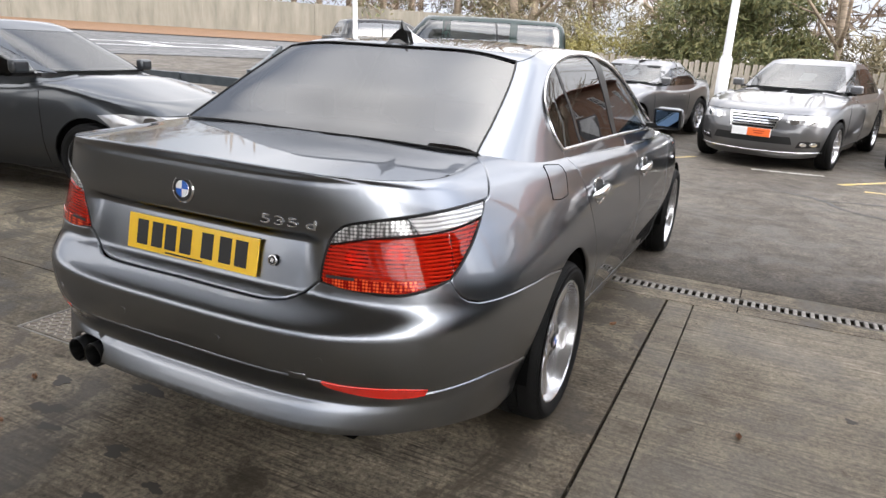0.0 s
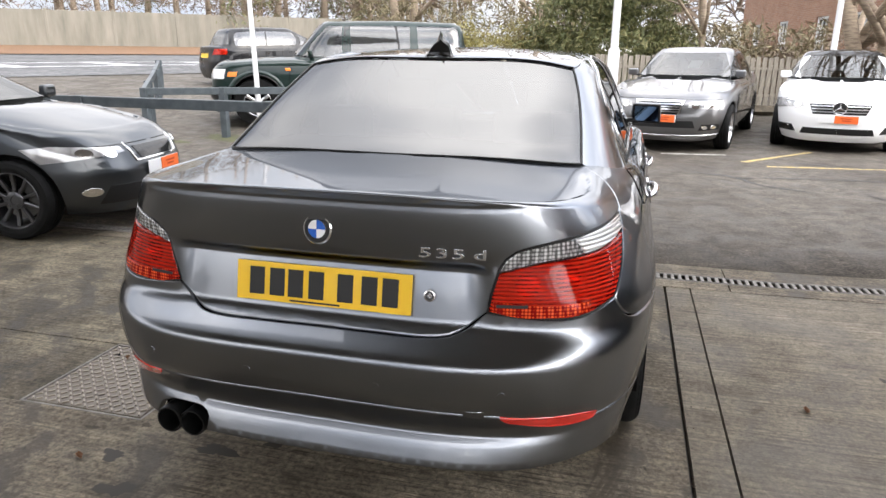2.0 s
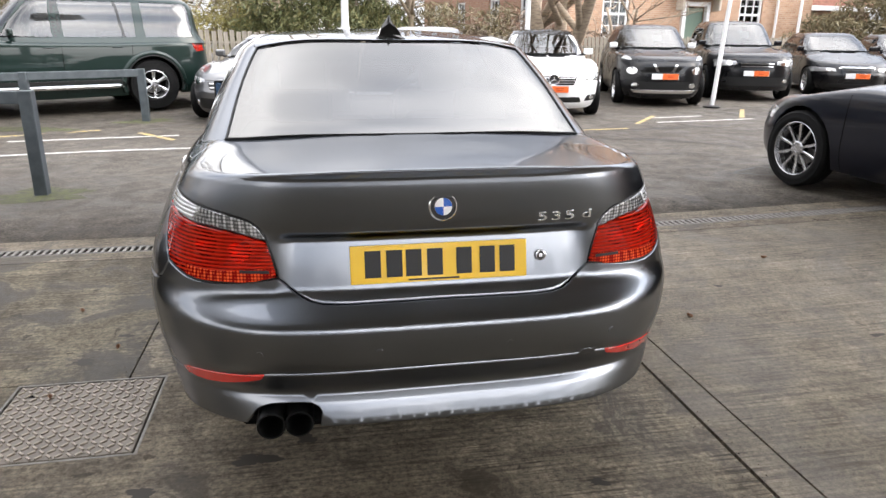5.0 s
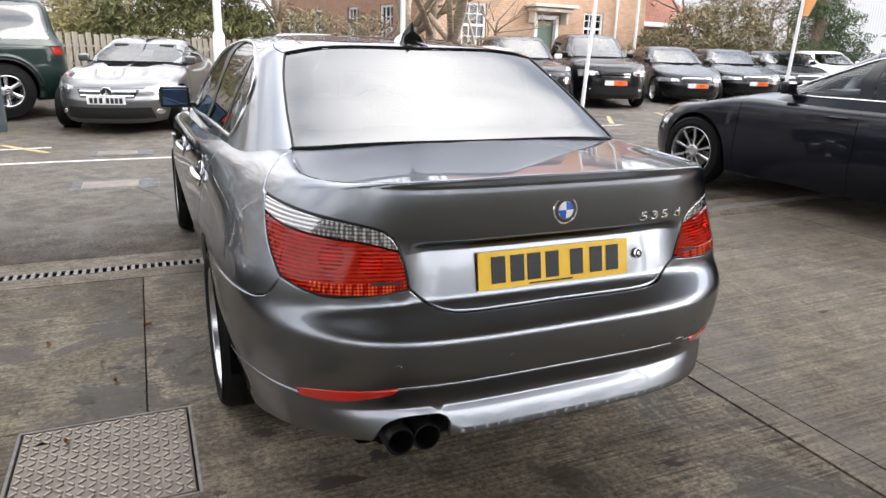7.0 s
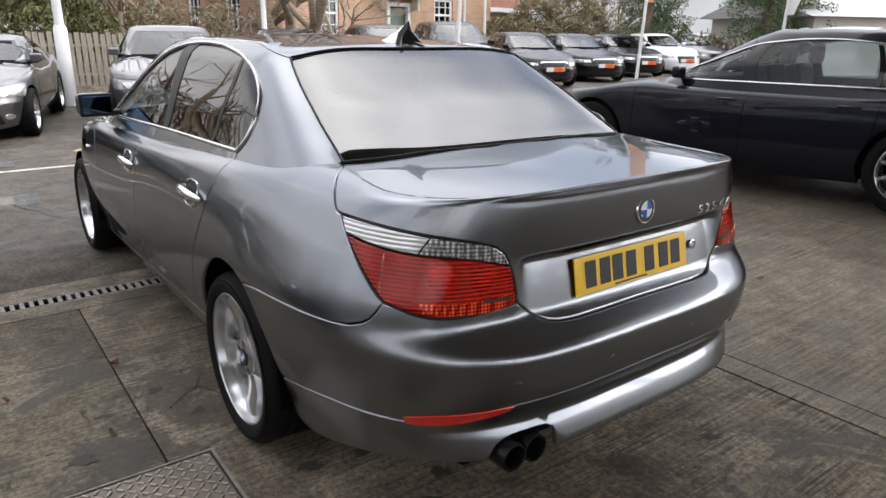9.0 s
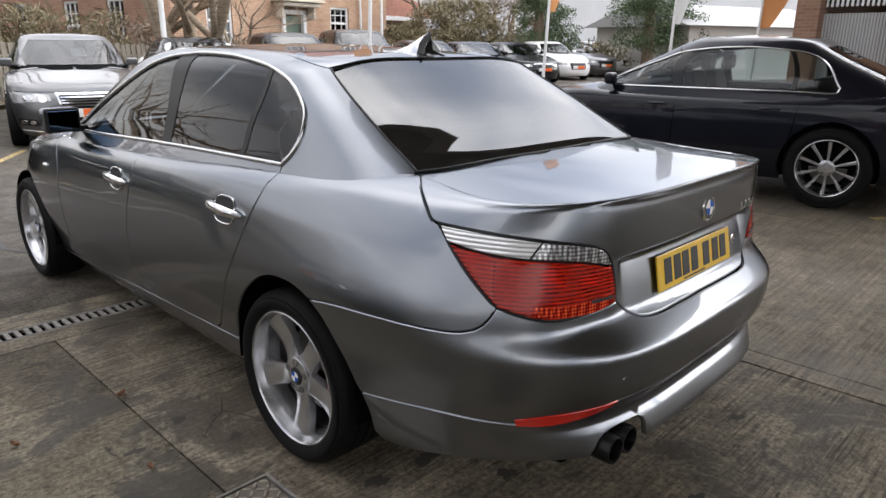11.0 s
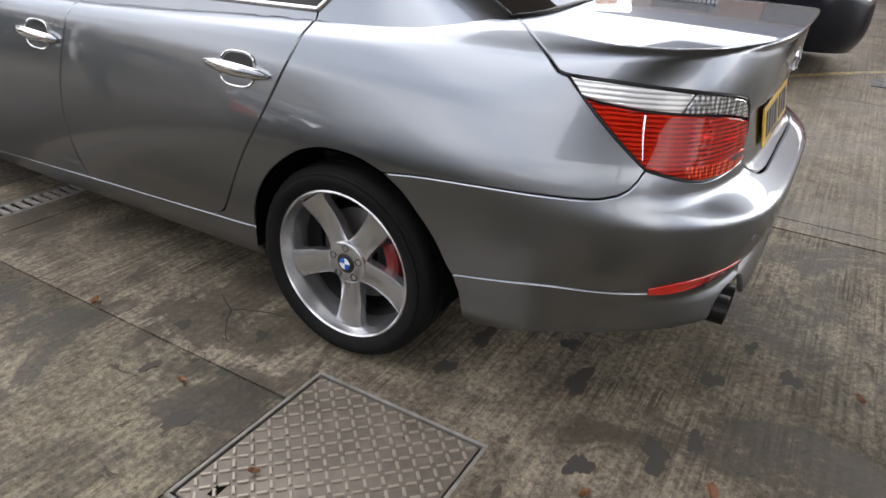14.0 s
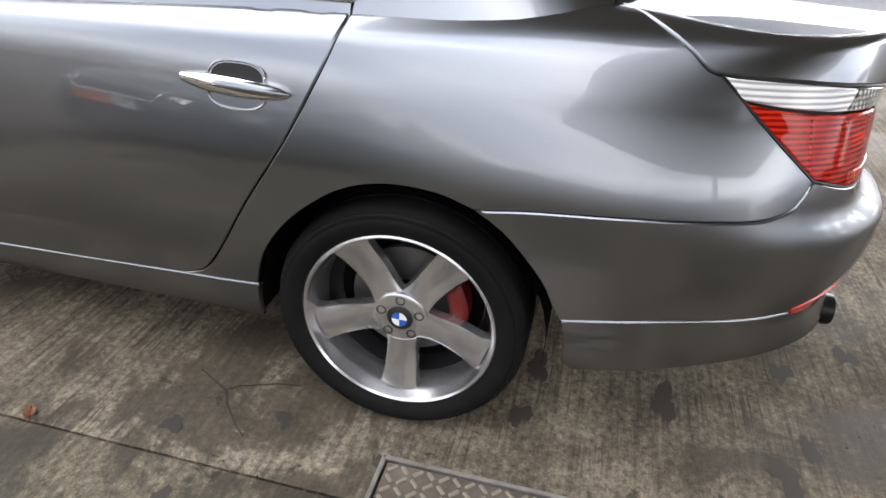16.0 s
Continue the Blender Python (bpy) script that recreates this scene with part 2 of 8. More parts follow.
ink = Mat("black ink", grey(.012), .5).m
badge_blue = Mat("blue enamel", (.03, .12, .48), .2).m
badge_white = Mat("white enamel", grey(.8), .2).m

# ---- building tools ----
from mathutils import geometry


def mesh_of(name, verts, faces, normals=None, smooth=True):
    me = bpy.data.meshes.new(name)
    me.from_pydata([tuple(v) for v in verts], [], faces)
    if smooth:
        me.polygons.foreach_set("use_smooth", [True] * len(me.polygons))
    me.update()
    if normals is not None:
        me.normals_split_custom_set([tuple(n) for n in normals])
    return me


def part(name, shape, material, parent=None, label="", kind=""):
    """Links a bmesh or a mesh as one object, under its thing or part where one is given."""
    if isinstance(shape, bmesh.types.BMesh):
        me = bpy.data.meshes.new(name)
        shape.to_mesh(me)
        shape.free()
    else:
        me = shape
    me.materials.clear()
    for k in material if isinstance(material, (list, tuple)) else [material]:
        me.materials.append(k)
    ob = new(name, me)
    if parent is not None:
        ob.parent = parent
    return tagged(ob, label, kind=kind)


def thing(name, m, label, category, group="", kind=""):
    ob = new(name)
    ob.empty_display_size = .1
    ob.matrix_basis = m
    return tagged(ob, label, category, group, kind)


def bevelled(size, bevel=.004, at=(0, 0, 0), turn=None, segments=1, bm=None):
    """A box with softened edges, into bm or a new bmesh."""
    own = bmesh.new()
    bmesh.ops.create_cube(own, size=1.0)
    bmesh.ops.scale(own, vec=size, verts=own.verts)
    if bevel:
        bmesh.ops.bevel(own, geom=own.edges[:], offset=min(bevel, min(size) * .45), segments=segments, affect="EDGES", profile=.6)
    m = Matrix.Translation(at) @ (turn or Matrix())
    bmesh.ops.transform(own, matrix=m, verts=own.verts)
    if bm is None:
        return own
    me = bpy.data.meshes.new("tmp")
    own.to_mesh(me)
    own.free()
    bm.from_mesh(me)
    bpy.data.meshes.remove(me)
    return bm


def lathe(profile, n=48, axis="x", at=(0, 0, 0), closed=False):
    """Turns (radius, height) points round an axis. Returns a smooth mesh."""
    p = np.array(profile, float)
    th = np.linspace(0, 2 * np.pi, n, endpoint=False)
    r, h = p[:, 0][:, None], p[:, 1][:, None]
    c, s, hh = r * np.cos(th), r * np.sin(th), h + 0 * th
    v = {"x": (hh, c, s), "y": (s, hh, c), "z": (c, s, hh)}[axis]
    V = np.stack(v, -1).reshape(-1, 3) + np.array(at)
    F = []
    k = len(p)
    for i in range(k if closed else k - 1):
        i2 = (i + 1) % k
        for j in range(n):
            j2 = (j + 1) % n
            F.append((i * n + j, i * n + j2, i2 * n + j2, i2 * n + j))
    return V, F


def lathed(name, profile, n=48, axis="x", at=(0, 0, 0), closed=False, sharp=35):
    V, F = lathe(profile, n, axis, at, closed)
    me = mesh_of(name, V, F)
    bm = bmesh.new()
    bm.from_mesh(me)
    bmesh.ops.recalc_face_normals(bm, faces=bm.faces)
    bm.to_mesh(me)
    bm.free()
    me.set_sharp_from_angle(angle=radians(sharp))
    return me


def tube(points, radius, n=8, closed=False, taper=None, flat=1.0):
    """A pipe along points. taper gives a radius for each point; flat squeezes it across."""
    P = np.array(points, float)
    T = np.gradient(P, axis=0) if not closed else np.roll(P, -1, 0) - np.roll(P, 1, 0)
    T /= np.maximum(np.linalg.norm(T, axis=1, keepdims=True), 1e-9)
    up = np.array((0, 0, 1.0)) if abs(T[:, 2]).mean() < .8 else np.array((1.0, 0, 0))
    X = np.cross(T, up)
    X /= np.maximum(np.linalg.norm(X, axis=1, keepdims=True), 1e-9)
    Y = np.cross(X, T)
    R = np.full(len(P), radius) if taper is None else np.array(taper, float)
    th = np.linspace(0, 2 * np.pi, n, endpoint=False)
    V = (P[:, None] + R[:, None, None] * (np.cos(th)[None, :, None] * X[:, None] * flat + np.sin(th)[None, :, None] * Y[:, None])).reshape(-1, 3)
    F = []
    k = len(P)
    for i in range(k if closed else k - 1):
        i2 = (i + 1) % k
        for j in range(n):
            j2 = (j + 1) % n
            F.append((i * n + j, i * n + j2, i2 * n + j2, i2 * n + j))
    if not closed:
        F.append(tuple(range(n - 1, -1, -1)))
        F.append(tuple((k - 1) * n + j for j in range(n)))
    return V, F


def piped(name, *args, **kw):
    V, F = tube(*args, **kw)
    me = mesh_of(name, V, F)
    me.set_sharp_from_angle(angle=radians(50))
    return me


def joined(name, pieces):
    """One mesh of several (verts, faces) pieces."""
    V, F, k = [], [], 0
    for v, f in pieces:
        V.append(np.asarray(v, float).reshape(-1, 3))
        F += [tuple(i + k for i in g) for g in f]
        k += len(V[-1])
    return mesh_of(name, np.concatenate(V), F)


def spline(points, step=.025):
    """Points along a smooth line through those given; two points give a straight line."""
    P = np.array(points, float)
    if len(P) == 2:
        n = max(1, int(np.linalg.norm(P[1] - P[0]) / step))
        return [tuple(P[0] + (P[1] - P[0]) * i / n) for i in range(n)]
    Q = np.vstack([2 * P[0] - P[1], P, 2 * P[-1] - P[-2]])
    out = []
    for i in range(1, len(Q) - 2):
        n = max(2, int(np.linalg.norm(Q[i + 1] - Q[i]) / step))
        for j in range(n):
            t = j / n
            out.append(tuple(.5 * (2 * Q[i] + (Q[i + 1] - Q[i - 1]) * t + (2 * Q[i - 1] - 5 * Q[i] + 4 * Q[i + 1] - Q[i + 2]) * t * t + (3 * Q[i] - Q[i - 1] - 3 * Q[i + 1] + Q[i + 2]) * t**3)))
    return out


def loop(*runs, step=.025):
    """A closed outline in (a, v) out of runs of points, each smooth in itself; runs meet in corners. Turned to run left."""
    P = np.array([p for r in runs for p in spline(r, step)])
    keep = np.linalg.norm(P - np.roll(P, 1, 0), axis=1) > 1e-4
    P = P[keep]
    area = (P[:, 0] * np.roll(P[:, 1], -1) - np.roll(P[:, 0], -1) * P[:, 1]).sum()
    return P if area > 0 else P[::-1].copy()


def shrunk(P, g):
    """An outline drawn in by g."""
    e = np.roll(P, -1, 0) - P
    n = np.stack([-e[:, 1], e[:, 0]], -1) / np.maximum(np.linalg.norm(e, axis=1, keepdims=True), 1e-9)
    b = n + np.roll(n, 1, 0)
    b /= np.maximum((b * b).sum(1, keepdims=True) / 2, .35)
    return P + b * g


def inside(P, Q):
    """Which of the points Q lie in the outline P."""
    x, y = Q[:, 0], Q[:, 1]
    hit = np.zeros(len(Q), bool)
    for (x1, y1), (x2, y2) in zip(P, np.roll(P, -1, 0)):
        if y1 != y2:
            hit ^= ((y1 > y) != (y2 > y)) & (x < (x2 - x1) * (y - y1) / (y2 - y1) + x1)
    return hit


def far_from(P, Q, d):
    A, B = P, np.roll(P, -1, 0)
    ok = np.ones(len(Q), bool)
    for a, b in zip(A, B):
        ab = b - a
        t = np.clip(((Q - a) @ ab) / max(ab @ ab, 1e-12), 0, 1)
        ok &= np.linalg.norm(Q - a - t[:, None] * ab, axis=1) > d
    return ok


def panel(name, S, P, step=(.05, .02), off=0.0, rim=.012, gap=.0022, mirror=False, flat=1.0):
    """A pressed panel on a shell: the outline P in (a, v), drawn in by the gap, with an edge turned inwards."""
    if mirror:
        P = (P * (-1, 1))[::-1].copy()
    edge = .0028 if rim > .011 and gap > .001 else 0.0
    R = shrunk(P, gap) if gap else P
    P = shrunk(P, gap + edge) if gap else P
    lo, hi = P.min(0), P.max(0)
    A, V = np.meshgrid(np.arange(lo[0] + step[0] / 2, hi[0], step[0]), np.arange(lo[1] + step[1] / 2, hi[1], step[1]), indexing="ij")
    Q = np.stack([A.ravel(), V.ravel()], -1)
    Q = Q[inside(P, Q)]
    if len(Q):
        Q = Q[far_from(P, Q, min(step) * .45)]
    n = len(P)
    every = [Vector(p) for p in P] + [Vector(q) for q in Q]
    co, _, fa, orig, _, _ = geometry.delaunay_2d_cdt(every, [], [list(range(n))], 1, 1e-6)
    co = np.array([tuple(c) for c in co])
    X, N = S.at(co[:, 0], co[:, 1]), S.normal(co[:, 0], co[:, 1])
    if flat != 1.0:
        N = N * (flat, 1, 1)
        N /= np.linalg.norm(N, axis=1, keepdims=True)
    X = X + N * off
    verts, faces, norms = [*X], [], []
    for f in fa:
        f = tuple(f)
        p = co[list(f)]
        if (p[1][0] - p[0][0]) * (p[2][1] - p[0][1]) - (p[1][1] - p[0][1]) * (p[2][0] - p[0][0]) < 0:
            f = f[::-1]
        faces.append(f)
        norms += [N[i] for i in f]
    if rim:
        k = len(verts)
        B, BN = S.at(P[:, 0], P[:, 1]), S.normal(P[:, 0], P[:, 1])
        B = B + BN * off
        E = np.roll(B, -1, 0) - np.roll(B, 1, 0)
        out = np.cross(E, BN)
        out /= np.maximum(np.linalg.norm(out, axis=1, keepdims=True), 1e-9)
        half = (out + BN) * .7071
        if edge:
            C = S.at(R[:, 0], R[:, 1]) + BN * (off - edge)
            verts += [*B, *C, *(C - BN * rim)]
        else:
            verts += [*B, *B, *(B - BN * rim)]
        for i in range(n):
            j = (i + 1) % n
            if edge:
                faces.append((k + i, k + n + i, k + n + j, k + j))
                norms += [BN[i] * .9 + out[i] * .43, half[i], half[j], BN[j] * .9 + out[j] * .43]
            faces.append((k + n + i, k + 2 * n + i, k + 2 * n + j, k + n + j))
            norms += [half[i], out[i], out[j], half[j]]
    return mesh_of(name, verts, faces, norms)


def on(S, side, gap=0.0, **kw):
    return S.find(side, **kw)


def line_on(S, P, off=0.0):
    """World points of a line of (a, v), lifted off the shell."""
    P = np.array(P)
    return S.at(P[:, 0], P[:, 1]) + S.normal(P[:, 0], P[:, 1]) * off


# ---- car shells ----
def curve(points, blur=0.0):
    """A smooth function through (x, y) points; blur rounds it over that many units."""
    p = np.array(points, float)
    x, y = p[:, 0], p[:, 1]
    if len(p) > 2:
        s = np.diff(y) / np.diff(x)
        m = np.concatenate([[s[0]], (s[:-1] + s[1:]) / 2, [s[-1]]])
        m[1:-1] = np.where(s[:-1] * s[1:] <= 0, 0, np.sign(m[1:-1]) * np.minimum(abs(m[1:-1]), 2.5 * np.minimum(abs(s[:-1]), abs(s[1:]))))
    else:
        m = np.full(2, (y[1] - y[0]) / (x[1] - x[0]))
    xs = np.linspace(x[0], x[-1], 1200)
    i = np.clip(np.searchsorted(x, xs, "right") - 1, 0, len(x) - 2)
    h = x[i + 1] - x[i]
    t = (xs - x[i]) / h
    ys = (2 * t**3 - 3 * t**2 + 1) * y[i] + (t**3 - 2 * t**2 + t) * h * m[i] + (3 * t**2 - 2 * t**3) * y[i + 1] + (t**3 - t**2) * h * m[i + 1]
    if blur:
        n = max(1, int(3 * blur / (xs[1] - xs[0])))
        k = np.exp(-0.5 * (np.arange(-n, n + 1) * (xs[1] - xs[0]) / blur) ** 2)
        lo, hi = ys[0] - (ys[1] - ys[0]) * np.arange(n, 0, -1), ys[-1] + (ys[-1] - ys[-2]) * np.arange(1, n + 1)
        ys = np.convolve(np.concatenate([lo, ys, hi]), k / k.sum(), "valid")
    return lambda q: np.interp(q, xs, ys)


class Shell:
    """One skin of a car: plan outlines stacked over z, closed by a top sheet. a runs round the outline in metres from the middle of the
    tail (right side positive) to the middle of the nose; v runs up the wall and on over the top."""

    def __init__(self, W, R, F, top, yr, yf, nr, nf, radius, ref, lean=None, dent=None, corner=None, stand=0.0):
        self.stand = stand
        self.corner = corner or (lambda b, z: 0 * b)
        self.lean, self.dent = lean or (lambda b: 0 * b), dent or (lambda b, z: 0 * b)
        self.W, self.R, self.F, self.top, self.yr, self.yf, self.radius = W, R, F, top, yr, yf, radius
        def quarter(n, w, l):
            th = np.linspace(0, np.pi / 2, 4001)
            c, d = np.sin(th) ** (2 / n), np.cos(th) ** (2 / n)
            s = np.concatenate([[0], np.cumsum(np.hypot(np.diff(c) * w, np.diff(d) * l))])
            return s, c, d
        w, r, f = ref
        self.qr, self.qf = quarter(nr, w, yr - r), quarter(nf, w, f - yf)
        self.a1 = self.qr[0][-1]
        self.a2 = self.a1 + yf - yr
        self.a3 = self.a2 + self.qf[0][-1]

    def plan(self, a, w, r, f, z=0.0):
        s, b = np.where(a < 0, -1.0, 1.0), abs(a)
        k = np.clip((b - .95) / .4, 0, 1)
        w = np.maximum(w - self.lean(b) * np.where(z < .8, np.clip(z - .70, 0, 1) ** 2 / .2, np.minimum(z, 1.12) - .75) + self.stand * (1 - k * k * (3 - 2 * k)) * np.clip(z - .92, 0, .2), 0)
        cr, dr = np.interp(b, self.qr[0], self.qr[1]), np.interp(b, self.qr[0], self.qr[2])
        g = self.a3 - b
        cf, df = np.interp(g, self.qf[0], self.qf[1]), np.interp(g, self.qf[0], self.qf[2])
        x = w * np.where(b < self.a1, cr, np.where(b > self.a2, cf, 1.0))
        y = np.where(b < self.a1, self.yr - (self.yr - r) * dr, np.where(b > self.a2, self.yf + (f - self.yf) * df, self.yr + b - self.a1))
        return s * x, y + self.dent(b, z) + self.corner(b, z) * np.where(b < self.a1, dr, 0)

    def rim(self, a):
        """The height at which the wall ends, and the radius of the edge."""
        rad = self.radius(abs(a))
        x, y = self.plan(a, self.W(9.0) - rad, self.R(9.0) + rad, self.F(9.0) - rad, 1.04)
        return self.top(x, y), rad

    def at(self, a, v):
        a, v = np.broadcast_arrays(np.asarray(a, float), np.asarray(v, float))
        zt, rad = self.rim(a)
        u = v - (zt - rad)
        wall, arc = u < 0, (u >= 0) & (u < rad * np.pi / 2)
        phi = np.clip(u / rad, 0, np.pi / 2)
        inset = np.where(wall, 0, np.where(arc, rad * (1 - np.cos(phi)), rad + u - rad * np.pi / 2))
        zl = np.where(wall, v, zt - rad + rad * np.sin(phi))
        x, y = self.plan(a, np.maximum(self.W(zl) - inset, 0.0), self.R(zl) + inset, self.F(zl) - inset, zl)
        over = ~wall & ~arc
        z = np.where(over, self.top(x, y), zl)
        return np.stack([x, y, z], -1)

    def normal(self, a, v, e=0.003):
        du, dv = self.at(a + e, v) - self.at(a - e, v), self.at(a, v + e) - self.at(a, v - e)
        n = np.cross(du, dv)
        return n / np.maximum(np.linalg.norm(n, axis=-1, keepdims=True), 1e-12)

    def find(self, side=0, x=None, y=None, z=None, lo=0.2, hi=1.95):
        """The (a, v) whose place is nearest to the coordinates given."""
        if not hasattr(self, "net"):
            A, V = np.meshgrid(np.arange(-self.a3 + .01, self.a3, .012), np.arange(.2, 1.95, .006), indexing="ij")
            self.net = A, V, self.at(A, V)
        A, V, P = self.net
        d = 0 * A
        for k, q in enumerate((x, y, z)):
            if q is not None:
                d = d + (P[..., k] - q) ** 2
        if side:
            d = d + np.where(np.sign(A) == np.sign(side), 0, 9.0)
        if y is None:
            d = d + np.where(P[..., 1] < 1.2, 0, 9.0) + np.where(abs(A) < self.a1 * .8, 0, 9.0)
        if x is None:
            d = d + np.where(abs(A) > self.a1 * .35, 0, 9.0)
        if z is None:
            d = d + np.where(V > self.rim(A)[0], 0, 9.0)
        i = np.unravel_index(np.argmin(d), d.shape)
        A, V = np.meshgrid(A[i] + np.linspace(-.012, .012, 17), V[i] + np.linspace(-.006, .006, 13), indexing="ij")
        P = self.at(A, V)
        d = sum((P[..., k] - q) ** 2 for k, q in enumerate((x, y, z)) if q is not None)
        i = np.unravel_index(np.argmin(d), d.shape)
        return float(A[i]), float(V[i])


def tub_of_saloon():
    W = curve([(0.18, .80), (.26, .85), (.34, .868), (.45, .896), (.6, .916), (.68, .918), (.78, .910), (.86, .900), (.915, .890), (.94, .882), (1.0, .858), (1.05, .83), (1.1, .80)], .007)
    R = curve([(.18, -1.06), (.31, -1.086), (.335, -1.104), (.347, -1.108), (.36, -1.104), (.39, -1.0945), (.415, -1.0845), (.433, -1.073), (.455, -1.078), (.50, -1.105), (.525, -1.120), (.60, -1.135), (.65, -1.137), (.667, -1.128), (.685, -1.106), (.70, -1.084), (.715, -1.062), (.73, -1.046), (.745, -1.04), (.80, -1.04), (.88, -1.038), (.905, -1.036), (.93, -1.042), (.98, -1.048),
               (1.045, -1.052), (1.06, -1.05), (1.075, -1.062), (1.09, -1.075), (1.12, -1.08)], .004)
    F = curve([(.18, 3.64), (.4, 3.72), (.55, 3.72), (.7, 3.68), (.8, 3.55), (1.1, 3.3)], .02)
    hc = curve([(-1.2, 1.088), (-1.07, 1.090), (-.9, 1.094), (-.6, 1.100), (-.35, 1.104), (0, 1.08), (.4, 1.06), (1.2, 1.04), (2.0, 1.02), (2.4, 1.02), (2.9, .95), (3.4, .84), (3.7, .74)], .04)
    drop = curve([(-1.2, .047), (-.9, .05), (-.6, .045), (-.4, .030), (.2, .03), (1.2, .05), (2.2, .05), (2.6, .09), (3.7, .06)], .05)
    top = lambda x, y: hc(y) - drop(y) * (abs(x) / .72) ** 3
    Rf = curve([(0, .010), (.6, .012), (.85, .022), (1.05, .040), (1.3, .07), (2.2, .06), (4.2, .05), (6, .06)], .03)
    # towards the corners the bumper shelf and the lip die into the sides
    R2 = curve([(.18, -1.06), (.31, -1.09), (.36, -1.095), (.433, -1.082), (.50, -1.095), (.60, -1.108), (.66, -1.104), (.72, -1.088), (.80, -1.066), (.88, -1.05), (.93, -1.046), (1.045, -1.05), (1.06, -1.053), (1.12, -1.057)], .02)

    def corner(b, z):
        q = np.clip((b - .46) / .34, 0, 1)
        return q * q * (3 - 2 * q) * (R2(z) - R(z)) * np.interp(z, (.70, .80), (.55, 1.0))
    return Shell(W, R, F, top, 0.0, 2.3, 3.8, 2.6, Rf, (.9, -1.1, 3.7),
                 curve([(0, 0), (.3, .0), (.6, .12), (.85, .22), (1.1, .29), (1.4, .22), (1.8, .10), (2.2, .03), (2.6, 0), (6, 0)], .05),
                 lambda b, z: .034 * np.interp(z, (.715, .878, .888, .908), (0, 1, .9, 0)) * (1 - np.clip((b - .41) / .08, 0, 1) ** 2 * (3 - 2 * np.clip((b - .41) / .08, 0, 1))), corner, .2)


def glass_house_of_saloon():
    W = curve([(.9, .86), (.95, .835), (1.0, .81), (1.05, .785), (1.1, .762), (1.2, .722), (1.3, .675), (1.38, .632), (1.42, .60), (1.5, .54)], .015)
    R = curve([(.9, -.80), (1.0, -.63), (1.06, -.54), (1.11, -.455), (1.15, -.375), (1.25, -.19), (1.33, -.03), (1.40, .11), (1.43, .175), (1.5, .33)], .012)
    F = curve([(.9, 2.72), (1.0, 2.54), (1.2, 2.16), (1.4, 1.74), (1.5, 1.5)], .02)
    hc = curve([(-.2, 1.33), (.13, 1.418), (.3, 1.436), (.6, 1.455), (1.0, 1.466), (1.4, 1.460), (1.7, 1.425), (2.2, 1.3)], .05)
    top = lambda x, y: hc(y) - .085 * x * x
    Rf = curve([(0, .012), (.5, .02), (.8, .06), (1.1, .09), (3, .09), (6, .03)], .04)
    return Shell(W, R, F, top, .75, 1.1, 5.5, 6.0, Rf, (.72, -.3, 2.1))

